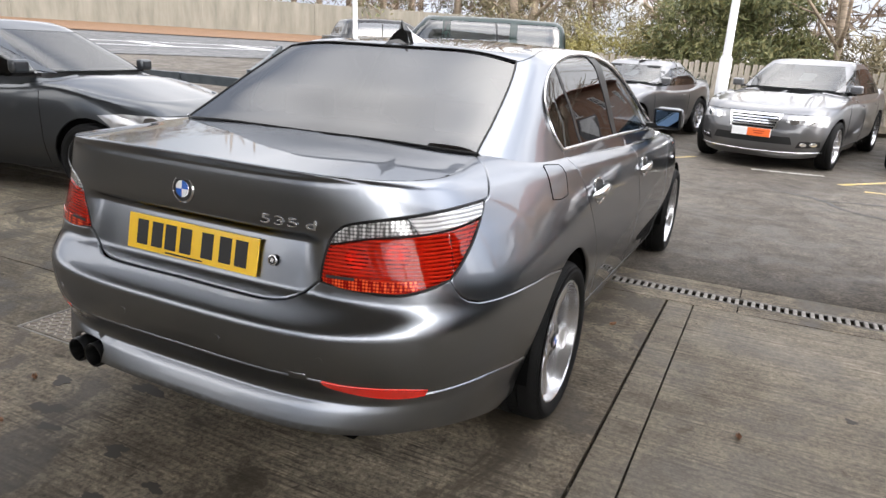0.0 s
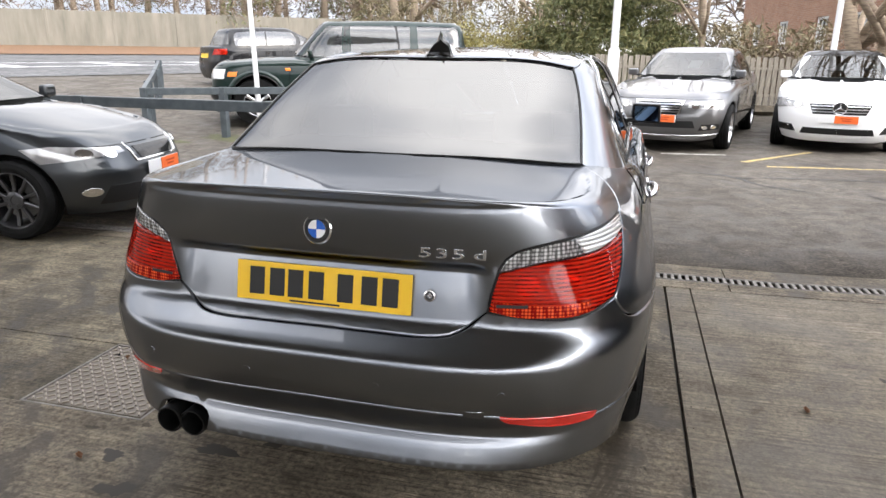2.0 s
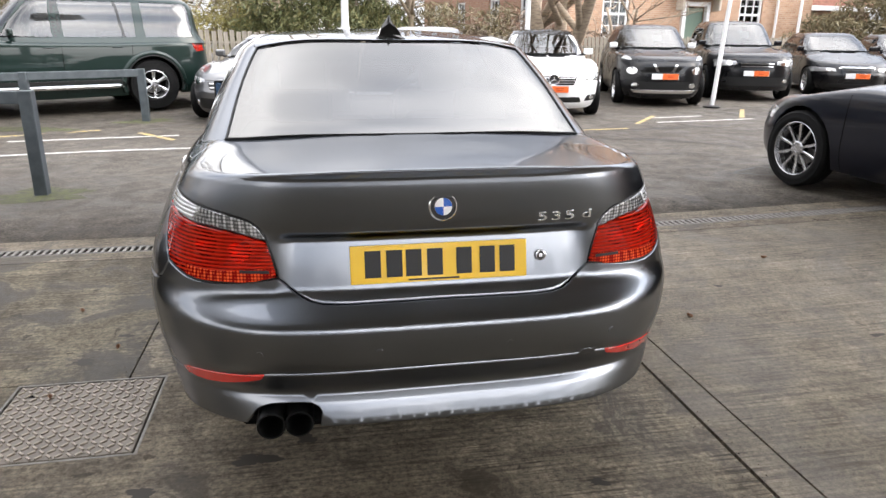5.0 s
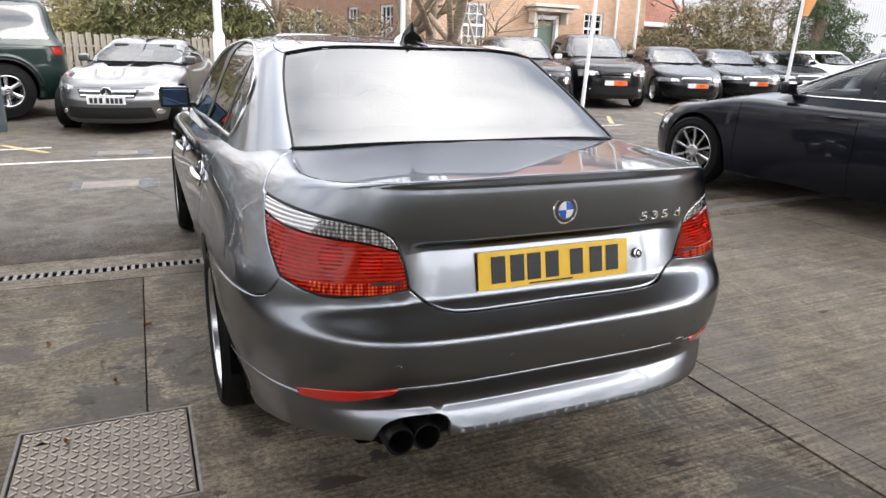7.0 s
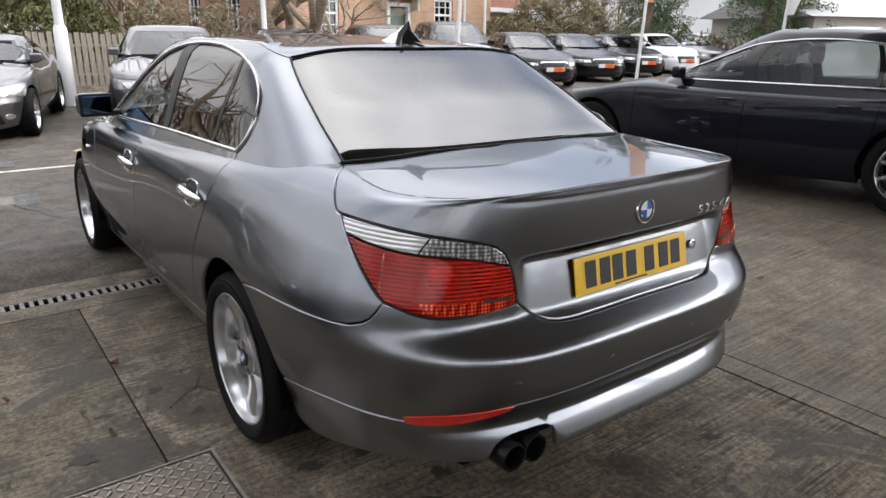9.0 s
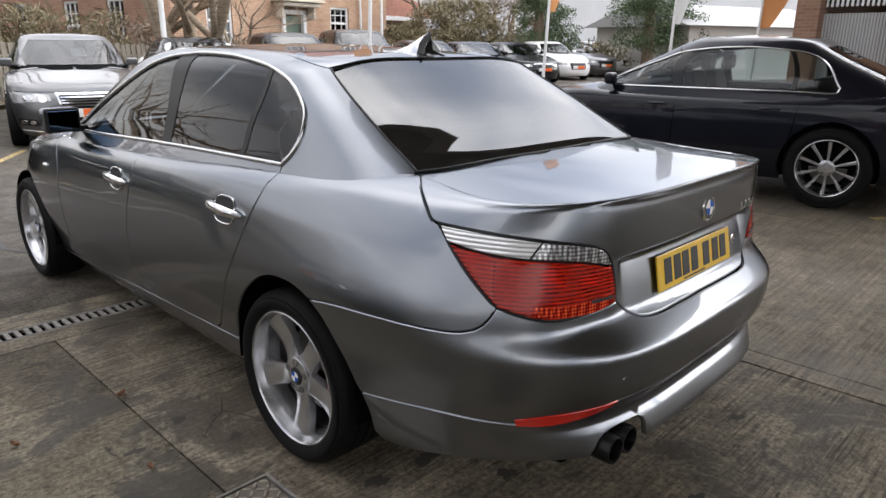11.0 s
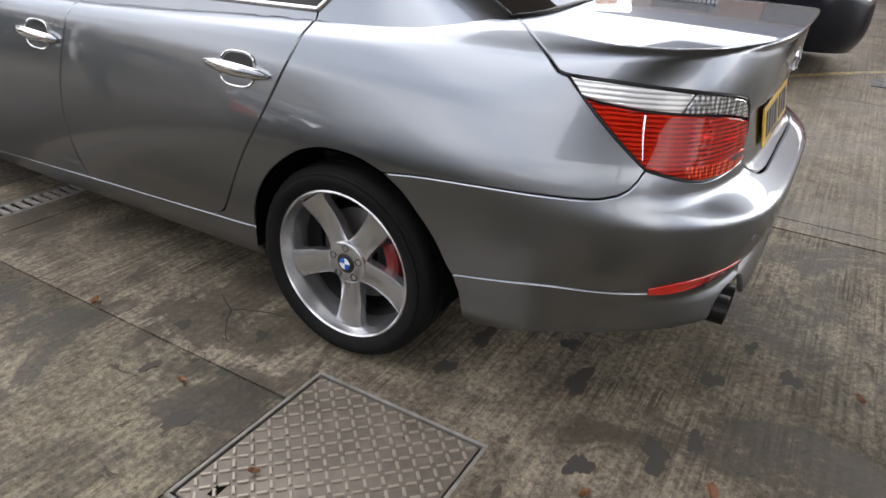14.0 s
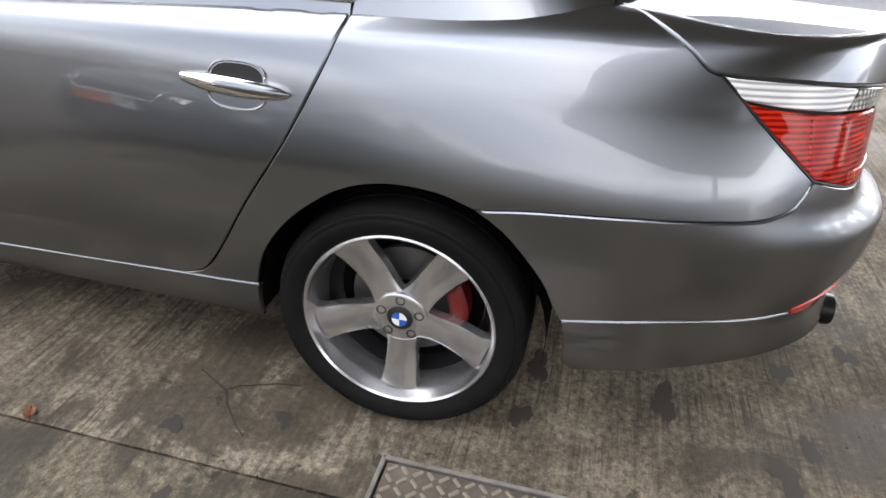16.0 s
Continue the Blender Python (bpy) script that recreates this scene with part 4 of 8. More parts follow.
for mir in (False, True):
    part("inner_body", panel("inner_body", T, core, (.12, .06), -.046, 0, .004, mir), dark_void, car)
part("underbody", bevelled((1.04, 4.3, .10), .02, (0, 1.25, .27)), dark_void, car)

# glass house
gb = g(x=.650, y=-.40, z=1.098)
gt_ = g(x=.56, y=.145, z=1.392)
glass_half = spline([(0.0, 1.101), (gb[0] * .6, 1.101), gb]) + spline([gb, g(x=.628, y=-.20, z=1.205), g(x=.60, y=-.02, z=1.30), gt_]) + spline([gt_, g(x=.35, y=.14, z=1.405), (0.0, 1.412)]) + [(0.0, 1.412)]
glass_outline = np.array(glass_half + [(-a, v) for a, v in reversed(glass_half[1:-1])])
part("rear_screen", panel("rear_screen", GH, glass_outline, (.05, .03), -.003, .006, .005, False, .3), privacy, car, "dark tinted rear window")
base_half = spline([(0.0, 1.101), (gb[0] * .6, 1.101), gb]) + [gb, (gb[0], 1.03), (0.0, 1.03)]
base_outline = np.array(base_half[:-1] + [(0.0, 1.03)] + [(-a, v) for a, v in reversed(base_half[1:-1])])
part("screen_base", panel("screen_base", GH, base_outline[::-1].copy() if ((base_outline[:, 0] * np.roll(base_outline[:, 1], -1) - np.roll(base_outline[:, 0], -1) * base_outline[:, 1]).sum()) < 0 else base_outline, (.06, .03), -.002, 0, 0), silver_grey, car)
part("screen_seal", piped("screen_seal", line_on(GH, glass_outline, .0005), .0045, 6, True), black_plastic, car)
dlo_back = [g(y=.150, z=1.056), g(y=.105, z=1.11), g(y=.094, z=1.175), g(y=.134, z=1.25), g(y=.261, z=1.33), g(y=.40, z=1.372), g(y=.56, z=1.395)]
dlo_top = [dlo_back[-1], g(y=.907, z=1.418), g(y=1.15, z=1.415), g(y=1.336, z=1.395), g(y=1.55, z=1.325), g(y=1.80, z=1.215), g(y=2.05, z=1.095), g(y=2.2, z=1.01)]
dlo_low = [dlo_top[-1], g(y=1.875, z=1.012), g(y=1.18, z=1.035), g(y=.65, z=1.047), dlo_back[0]]
dlo = loop(dlo_back + dlo_top[1:], dlo_low)
seam_roof = [gt_, (g(y=.45, z=1.40)[0], 1.452), (g(y=.9, z=1.40)[0], 1.468), (g(y=1.3, z=1.40)[0], 1.462), g(x=.52, y=1.62, z=1.42)]
screen_side = [g(x=.56, y=1.72, z=1.37), g(x=.64, y=2.05, z=1.2), g(x=.74, y=2.40, z=1.0)]
pillar = loop([gb, (gb[0] + .10, 1.02), g(y=-.30, z=.985), g(y=-.05, z=.985), g(y=.150, z=1.0)], [g(y=.150, z=1.0), dlo_back[0]], dlo_back + dlo_top[1:], [dlo_top[-1], screen_side[-1]], screen_side[::-1], [screen_side[0], seam_roof[-1]], seam_roof[::-1], [gt_, g(x=.60, y=-.02, z=1.30), g(x=.628, y=-.20, z=1.205), gb])
roof_half = [(0.0, 1.416)] + spline([(0.0, 1.416), g(x=.35, y=.14, z=1.409), gt_]) + spline(seam_roof) + spline([seam_roof[-1], (GH.a3 - .3, 1.43), (GH.a3 - .001, 1.44)]) + [(GH.a3 - .001, 1.44), (GH.a3 - .001, 2.2), (2.0, 2.06), (1.2, 2.04), (.6, 2.1), (0.0, 2.3)]
for mir, s in ((False, 1), (True, -1)):
    part("body_side", panel("body_side", GH, pillar, (.05, .02), 0, .012, .0015, mir), silver_grey, car)
    part("roof", panel("roof", GH, loop(*[[p, q] for p, q in zip(roof_half, roof_half[1:] + roof_half[:1])]), (.06, .06), -.001, 0, .0, mir), silver_grey, car)
    for y0, y1 in ((.150, 1.192), (1.196, 2.25)):
        part("door_shoulder", panel("door_shoulder", GH, loop([g(y=y0, z=.94), g(y=(y0 + y1) / 2, z=.94), g(y=y1, z=.94)], [g(y=y1, z=.94), g(y=y1, z=1.034 - .023 * max(0, y1 - 1.18))], [g(y=y1, z=1.034 - .023 * max(0, y1 - 1.18)), g(y=(y0 + y1) / 2, z=1.045 - .02 * max(0, (y0 + y1) / 2 - .65)), g(y=y0, z=1.056 - .018 * max(0, y0 - .15))], [g(y=y0, z=1.056 - .018 * max(0, y0 - .15)), g(y=y0, z=.94)]), (.08, .03), 0, .01, .001, mir), silver_grey, car)
    q1, q2 = [g(y=.405, z=1.376), g(y=.405, z=1.20), g(y=.415, z=1.053)], [g(y=.435, z=1.383), g(y=.435, z=1.20), g(y=.445, z=1.052)]
    b1, b2 = [g(y=1.085, z=1.418), g(y=1.05, z=1.22), g(y=1.02, z=1.041)], [g(y=1.215, z=1.412), g(y=1.15, z=1.22), g(y=1.10, z=1.038)]
    part("quarter_glass", panel("quarter_glass", GH, loop(dlo_back[:6] + [q1[0]], q1, [q1[-1], dlo_back[0]]), (.06, .04), -.004, .004, .004, mir), side_glass, car)
    part("window_divider", panel("window_divider", GH, loop(q1, [q1[-1], q2[-1]], q2[::-1], [q2[0], q1[0]]), (.06, .04), -.002, .006, .0, mir), black_plastic, car)
    part("rear_door_glass", panel("rear_door_glass", GH, loop(q2, [q2[-1], g(y=.7, z=1.046), b1[-1]], b1[::-1], [b1[0], g(y=.907, z=1.418), dlo_back[-1], q2[0]]), (.06, .04), -.004, .004, .003, mir), side_glass, car)
    part("centre_pillar", panel("centre_pillar", GH, loop(b1, [b1[-1], b2[-1]], b2[::-1], [b2[0], b1[0]]), (.06, .04), -.001, .01, .001, mir), black_plastic, car)
    part("front_door_glass", panel("front_door_glass", GH, loop(b2, [b2[-1], g(y=1.5, z=1.025), g(y=1.875, z=1.012), dlo_top[-1]], dlo_top[3:][::-1] + [b2[0]]), (.06, .04), -.004, .004, .003, mir), window_glass, car)
    part("window_trim", piped("window_trim", line_on(GH, dlo * (-1, 1) if mir else dlo, .002), .0085, 8, True, flat=.8), satin_chrome, car, "satin chrome window surround")
    # mirror
    mp = Vector(GH.at(*g(s, y=2.06, z=1.04)))
    turn_ = pose(0, 0, 0, 0, 0, 8) if s < 0 else pose(0, 0, 0, 12, 0, -14)
    mirror = part("door_mirror", bevelled((.185, .095, .132), .044, (s * .122, .02, .03), turn_, 5), silver_grey, car)
    mirror.matrix_basis = Matrix.Translation(mp)
    part("mirror_arm", bevelled((.10, .06, .035), .014, (s * .03, .01, -.02), None, 2), black_plastic, mirror)
    part("mirror_frame", bevelled((.178, .028, .126), .013, (s * .122, -.026, .03), turn_, 3), black_plastic, mirror)
    part("mirror_glass", bevelled((.150, .004, .098), .0015, (s * .122, -.0415, .03), turn_, 1), mirror_tint, mirror)
screen_half = spline([(GH.a3 - .001, 1.03), screen_side[-1]]) + spline(screen_side[::-1]) + spline([screen_side[0], seam_roof[-1], (GH.a3 - .001, 1.435)])
for mir in (False, True):
    part("windscreen", panel("windscreen", GH, np.array(screen_half), (.08, .05), -.002, .004, .003, mir), pale_glass, car)

# roof aerial
fin = bmesh.new()
ring = []
for k, (y, z, w) in enumerate(((.36, .0, .004), (.30, .012, .022), (.22, .034, .032), (.16, .058, .026), (.13, .070, .010), (.125, .045, .030), (.115, .012, .042), (.10, -.004, .046))):
    w *= 1.5
    ring.append([fin.verts.new((-w, y, -.02)), fin.verts.new((-w * .55, y, z * .6)), fin.verts.new((0, y, z)), fin.verts.new((w * .55, y, z * .6)), fin.verts.new((w, y, -.02))])
for p, q in zip(ring, ring[1:]):
    for i in range(4):
        fin.faces.new((p[i], p[i + 1], q[i + 1], q[i]))
fin.faces.new(ring[-1])
for f_ in fin.faces:
    f_.smooth = True
# copy of the fin's rear, coloured black for the shade on that side
back_fin = bmesh.new()
rows_ = [[back_fin.verts.new((v.co.x * 1.04, v.co.y - .002, v.co.z * 1.02)) for v in r_] for r_ in ring[3:]]
for p, q in zip(rows_, rows_[1:]):
    for i in range(4):
        back_fin.faces.new((p[i], p[i + 1], q[i + 1], q[i]))
back_fin.faces.new(rows_[-1])
aerial = part("roof_aerial", fin, silver_grey, car)
part("aerial_back", back_fin, gloss_black, aerial, "rear face coloured black for its shade")
aerial.location = (0, .045, 1.424)
aerial.scale = (1.35, 1.2, 1.35)

# plate, badge, lock, letters
plate_y = -1.041 - .006


def flat_on_tail(name, x0, x1, z0, z1, lift, material, parent, depth=.003, bevel=.0):
    y = float(T.at(*t(1 if x0 + x1 >= 0 else -1, x=(x0 + x1) / 2 + 1e-4, z=(z0 + z1) / 2))[1])
    return part(name, bevelled((x1 - x0, depth, z1 - z0), bevel, ((x0 + x1) / 2, y - lift, (z0 + z1) / 2)), material, parent)


plate = part("number_plate", bevelled((.52, .006, .111), .012, (0, 0, 0), None, 3), plate_yellow, boot, "yellow number plate")
plate.location = (0, -1.029, .810)
plate.rotation_euler = (radians(-10.5), 0, 0)
bars = [-.196, -.134, -.078, -.016, .070, .140, .200]
for k, x in enumerate(bars):
    part("plate_bar", bevelled((.046, .002, .078), .004, (x, -.0042, .001)), ink, plate)
part("plate_small_print", bevelled((.15, .001, .005), 0, (-.02, -.0036, -.048)), ink, plate)
lk = part("boot_lock", lathed("boot_lock", [(.016, 0), (.016, .004), (.012, .005), (.011, .001), (.007, .001), (.006, .004), (.0001, .004)], 28, "y"), satin_chrome, boot, "round boot lock")
lk.matrix_basis = Matrix.Translation((.307, -1.021, .812)) @ pose(0, 0, 0, 10, 0, 180)
lr = part("lock_ring", lathed("lock_ring", [(.0115, .0055), (.0072, .0056)], 28, "y"), ink, lk)
roundel = part("badge", lathed("badge", [(.042, -.004), (.042, .003), (.039, .006), (.037, .006), (.036, .004), (.0255, .0045), (.0245, .0065), (.0001, .0085)], 48, "y"), chrome, boot, "round boot badge")
roundel.matrix_basis = Matrix.Translation((0.003, -1.047, .979)) @ pose(0, 0, 0, 5, 0, 180)
part("badge_ring", lathed("badge_ring", [(.0358, .0052), (.0262, .0056)], 48, "y"), ink, roundel)
for q in range(4):
    th = np.linspace(q * math.pi / 2, (q + 1) * math.pi / 2, 9)
    V = [(0, .0092, 0)] + [(.0245 * math.cos(a), .0078, .0245 * math.sin(a)) for a in th]
    part("roundel_quarter", mesh_of("roundel_quarter", V, [tuple(range(10))[::-1]]), badge_blue if q % 2 else badge_white, roundel)
for ch, x in (("5", .300), ("3", .343), ("5", .386), ("d", .442)):
    fc = bpy.data.curves.new("model_letter", "FONT")
    fc.body, fc.size, fc.align_x, fc.align_y, fc.extrude, fc.bevel_depth, fc.resolution_u = ch, .044, "CENTER", "CENTER", .0012, .0004, 3
    fo_ = bpy.data.objects.new("model_letter", fc)
    letter = bpy.data.meshes.new_from_object(fo_)
    bpy.data.objects.remove(fo_)
    bpy.data.curves.remove(fc)
    p = T.at(*t(x=x, z=.935))
    ob = part("chrome_letter", letter, chrome, boot)
    ob.matrix_basis = Matrix.Translation((p[0], p[1] - .003, p[2])) @ pose(0, 0, 0, 0, 0, 6 + 22 * (x - .25)) @ pose(0, 0, 0, 88, 0, 0) @ Matrix.Diagonal((1.65, .85, 1, 1))

# exhaust
for x in (-.505, -.425):
    ob = part("exhaust_pipe", lathed("exhaust_pipe", [(.034, .30), (.035, .0), (.037, -.006), (.041, -.006), (.043, .0), (.043, .30)], 36, "y", (x, -1.072, .345)), Mat("black exhaust", grey(.012), .35, .6).m, car, "black round tailpipe")
    part("pipe_throat", lathed("pipe_throat", [(.034, .25), (.0001, .25)], 24, "y", (x, -1.072, .345)), dark_void, car)
part("silencer", bevelled((.30, .30, .12), .04, (-.46, -.82, .34), None, 3), dark_void, car)

# cabin
shelf = part("parcel_shelf", bevelled((1.22, .50, .03), .01, (0, -.14, 1.075)), cabin_grey, car)
for x in (-.38, .38):
    part("rear_seat", bevelled((.62, .16, .62), .06, (x, .22, .80), pose(0, 0, 0, -14, 0, 0), 3), upholstery, car)
    part("front_seat", bevelled((.50, .14, .66), .06, (x, 1.08, .83), pose(0, 0, 0, -12, 0, 0), 3), upholstery, car)
    part("headrest", bevelled((.26, .09, .17), .035, (x, 1.0, 1.22), None, 3), upholstery, car)
    part("headrest", bevelled((.24, .08, .14), .035, (x, .06, 1.15), None, 3), upholstery, car)
part("dashboard", bevelled((1.40, .35, .16), .05, (0, 2.12, .93), None, 2), cabin_grey, car)
th = np.linspace(0, 2 * math.pi, 28, endpoint=False)
part("steering_wheel", piped("steering_wheel", [(.37 + .18 * math.cos(a), 1.82 - .07 * math.sin(a), .98 + .17 * math.sin(a)) for a in th], .014, 8, True), black_plastic, car)

# ---- ground ----
def rise(x, y):
    """The yard climbs gently beyond the parked row and towards the road."""
    s = -.6 * x + .8 * y
    hill = np.interp(s, (8.5, 11, 16, 24, 37, 45), (0, .07, .36, .66, 1.0, 1.05))
    return hill + .020 * np.clip(y - 5, 0, 14) + .026 * np.clip(x - 1.8, 0, 3.6) * np.clip((9 - y) / 5, 0, 1) * np.clip((y + 5) / 4, 0, 1)


def ground_z(x, y):
    return float(rise(x, y))


def ground_material(name, stops, dark, grit_size, streak=0.0, blotch=.5, wear=1.0):
    """Weathered paving: broad patches, mid mottling, wet stains, grit, and broom marks where it is brushed."""
    k = Mat(name, rough=.8, Specular_IOR_Level=.28)
    pos = k.coords(world_space=True)
    broad = k.noise(.55, 5, .6, pos, .4)
    mottle = k.noise(5.5, 9, .7, pos, .3)
    stain = k.noise(1.9, 9, .68, pos, .7)
    spots = k.noise(9.0, 4, .6, pos, .5)
    speck = k.noise(46, 6, .75, pos)
    grit = k.noise(grit_size, 3, .7, pos)
    c = k.ramp(broad, *stops)
    c = k.mix(.55 * wear, c, k.ramp(mottle, (.34, grey(.15)), (.5, grey(.5)), (.64, grey(.85))), "OVERLAY")
    c = k.mix(.8 * wear, c, k.ramp(speck, (.34, grey(.12)), (.5, grey(.5)), (.66, grey(.88))), "OVERLAY")
    c = k.mix(.45, c, k.ramp(grit, (.25, grey(.2)), (.75, grey(.85))), "OVERLAY")
    h = k.mix(.5, speck, grit)
    if streak:
        w = k.noise(1.0, 4, .6, k.coords((2.6, 78, 1), radians(-3), True))
        fine = k.noise(1.0, 2, .5, k.coords((.5, 46, 1), radians(-3), True))
        brushed = k.ramp(k.noise(.8, 5, .65, k.coords((1, 1.3, 1), .7, True)), (.40, grey(.22)), (.60, grey(1)))
        marks = k.mix(1.0, k.ramp(w, (.49, grey(0)), (.60, grey(streak))), brushed, "MULTIPLY")
        marks = k.mix(1.0, marks, k.ramp(k.noise(6, 5, .6, pos), (.38, grey(.1)), (.60, grey(1))), "MULTIPLY")
        c = k.mix(.35, c, k.ramp(fine, (.38, grey(.28)), (.62, grey(.72))), "OVERLAY")
        c = k.mix(marks, c, tuple(v * .7 for v in dark))
        h = k.mix(.45, h, k.mix(.5, w, fine))
    c = k.mix(k.ramp(stain, (.515, grey(0)), (.565, grey(blotch)), (.75, grey(blotch * 1.25))), c, dark)
    c = k.mix(k.ramp(spots, (.665, grey(0)), (.69, grey(blotch)), (.8, grey(blotch))), c, tuple(v * .7 for v in dark))
    k.base(c)
    k.rough(k.ramp(stain, (.45, grey(.85)), (.60, grey(.55))))
    return k.bump(h, .5, .006).m


# swept slabs, and darker ones left of the car
concrete = ground_material("worn brushed concrete", ((.36, (.092, .075, .053)), (.5, (.142, .118, .086)), (.64, (.205, .174, .130))), (.046, .037, .026), 170, .95, .72)
swept_concrete = ground_material("swept brushed concrete", ((.36, (.128, .108, .081)), (.5, (.160, .137, .104)), (.64, (.192, .166, .129))), (.060, .049, .036), 170, .7, .34, .6)
darker_concrete = ground_material("darker brushed concrete", ((.36, (.048, .039, .027)), (.5, (.082, .068, .047)), (.64, (.148, .126, .088))), (.036, .030, .022), 170, .85, .75)
asphalt = ground_material("worn damp asphalt", ((.36, (.066, .056, .045)), (.5, (.082, .071, .058)), (.66, (.104, .091, .075))), (.040, .033, .026), 120, 0, .35)
road_asphalt = ground_material("road asphalt", ((.3, grey(.075)), (.6, grey(.10)), (.8, grey(.125))), grey(.05), 120, 0, .2)


def sheet(name, x0, x1, y0, y1, nx, ny, material, lift=0.0, label="", category="ground"):
    X, Y = np.meshgrid(np.linspace(x0, x1, nx), np.linspace(y0, y1, ny), indexing="ij")
    V = np.stack([X, Y, rise(X, Y) + lift], -1).reshape(-1, 3)
    F = [(i * ny + j, (i + 1) * ny + j, (i + 1) * ny + j + 1, i * ny + j + 1) for i in range(nx - 1) for j in range(ny - 1)]
    ob = part(name, mesh_of(name, V, F), material, None, label, "structure")
    return tagged(ob, category=category)


# one sheet to the horizon, finer near the yard
gx = np.concatenate([np.linspace(-260, -45, 12), np.linspace(-40, 40, 81), np.linspace(45, 260, 12)])
gy = np.concatenate([np.linspace(-260, -22, 12), np.linspace(-20, 2, 23), (2.235, 2.255), np.linspace(3, 55, 53), np.linspace(60, 300, 12)])
X, Y = np.meshgrid(gx, gy, indexing="ij")
fore = (X > -8.5) & (X < 9.5) & (Y > -14.5) & (Y < 2.245)
V = np.stack([X, Y, rise(X, Y) - np.where(fore, .09, 0)], -1).reshape(-1, 3)
ny_ = len(gy)
ground = part("ground", mesh_of("ground", V, [(i * ny_ + j, (i + 1) * ny_ + j, (i + 1) * ny_ + j + 1, i * ny_ + j + 1) for i in range(len(gx) - 1) for j in range(ny_ - 1)]), asphalt, None, "worn grey-brown asphalt yard", "structure")
tagged(ground, category="ground")

# concrete forecourt: slabs, drain, covers
forecourt = tagged(new("forecourt"), "worn concrete forecourt of large brushed slabs", "pavement", kind="structure")
slab_edge = Mat("dark slab joint", (.05, .045, .04), .8).m


def slab(name, x0, x1, y0, y1, material, parent, gap=.0035, h=.05):
    nx, ny = max(2, int((x1 - x0) / .6) + 1), max(2, int((y1 - y0) / .6) + 1)
    X, Y = np.meshgrid(np.linspace(x0 + gap, x1 - gap, nx), np.linspace(y0 + gap, y1 - gap, ny), indexing="ij")
    Z = rise(X, Y)
    V = [tuple(p) for p in np.stack([X, Y, Z], -1).reshape(-1, 3)]
    F = [(i * ny + j, (i + 1) * ny + j, (i + 1) * ny + j + 1, i * ny + j + 1) for i in range(nx - 1) for j in range(ny - 1)]
    rim = [i * ny for i in range(nx)] + [(nx - 1) * ny + j for j in range(1, ny)] + [i * ny + ny - 1 for i in range(nx - 2, -1, -1)] + [j for j in range(ny - 2, 0, -1)]
    k = len(V)
    V += [(V[i][0] + (gap * .9 if V[i][0] > (x0 + x1) / 2 else -gap * .9) * 0, V[i][1], V[i][2] - h) for i in rim]
    n = len(rim)
    F += [(rim[i], k + i, k + (i + 1) % n, rim[(i + 1) % n]) for i in range(n)]
    me = mesh_of(name, V, F, smooth=False)
    return part(name, me, material, parent)


XS = [-9.0, -6.1, -3.65, -1.18]
for x0, x1 in zip(XS, XS[1:]):
    for y0, y1 in ((-14.6, -9.8), (-9.8, -5.2), (-5.2, -.01), (-.01, 1.73)):
        if (x1, y0) != (-1.18, -5.2):
            slab("concrete_slab", x0, x1, y0, y1, darker_concrete, forecourt)
for y0, y1 in ((-14.6, -9.8), (-9.8, -5.2)):
    slab("concrete_slab", -1.18, 1.10, y0, y1, concrete, forecourt)
# the slab round the cover, in flush pieces
for x0, x1, y0, y1 in ((-3.647, 1.09, -5.197, -.612), (-3.647, -1.622, -.612, -.013), (-1.018, 1.09, -.612, -.01), (-1.176, 1.09, -.01, 1.727)):
    slab("concrete_slab", x0, x1, y0, y1, darker_concrete if x1 < -1 else concrete, forecourt, 0)
for y0, y1 in ((-14.6, -7.4), (-7.4, 1.73)):
    slab("concrete_strip", 1.10, 1.255, y0, y1, swept_concrete, forecourt, .006)
for x0, x1 in ((1.255, 4.1), (4.1, 6.9), (6.9, 9.9)):
    for y0, y1 in ((-14.6, -7.4), (-7.4, 1.73)):
        slab("concrete_slab", x0, x1, y0, y1, swept_concrete, forecourt)
for x0 in np.arange(-9.0, 9.8, 2.1):
    slab("drain_kerb", x0, x0 + 2.1, 1.73, 1.885, concrete, forecourt, .004)
    slab("drain_kerb", x0, x0 + 2.1, 2.025, 2.25, concrete, forecourt, .004)
bed = part("joint_bed", bevelled((18.6, 16.9, .02), 0, (.4, -6.25, -.055)), slab_edge, forecourt)
iron = Mat("worn drain iron", (.09, .085, .08), .65, .1)
iron.base(iron.ramp(iron.noise(18, 5), (.3, (.13, .12, .105)), (.75, (.28, .26, .235))))
iron = iron.m
drain = thing("drain_channel", pose(0, 0, 0), "iron slotted drain grating set in the concrete", "drain")
part("channel", bevelled((18.9, .15, .012), 0, (.4, 1.955, -.036)), dark_void, drain)
for y in (1.893, 2.017):
    V, F = tube([(x, y, ground_z(x, y) - .003) for x in np.arange(-9, 9.9, .6)], .009, 4)
    part("edge_rail", mesh_of("edge_rail", V, F, smooth=False), iron, drain)
bar_me = bpy.data.meshes.new("grate_bar")
bb = bevelled((.024, .122, .018), .003)
bb.to_mesh(bar_me)
bb.free()
bar_me.materials.append(iron)
for x in np.arange(-3.4, 6.0, .047):
    ob = new("grate_bar", bar_me)
    ob.parent = drain
    ob.location = (x, 1.955, ground_z(x, 1.955) - .008)
far_bars = bmesh.new()
for x in list(np.arange(-9, -3.4, .047)) + list(np.arange(6.0, 9.8, .047)):
    bevelled((.024, .122, .018), 0, (x, 1.955, ground_z(x, 1.955) - .008), None, 1, far_bars)
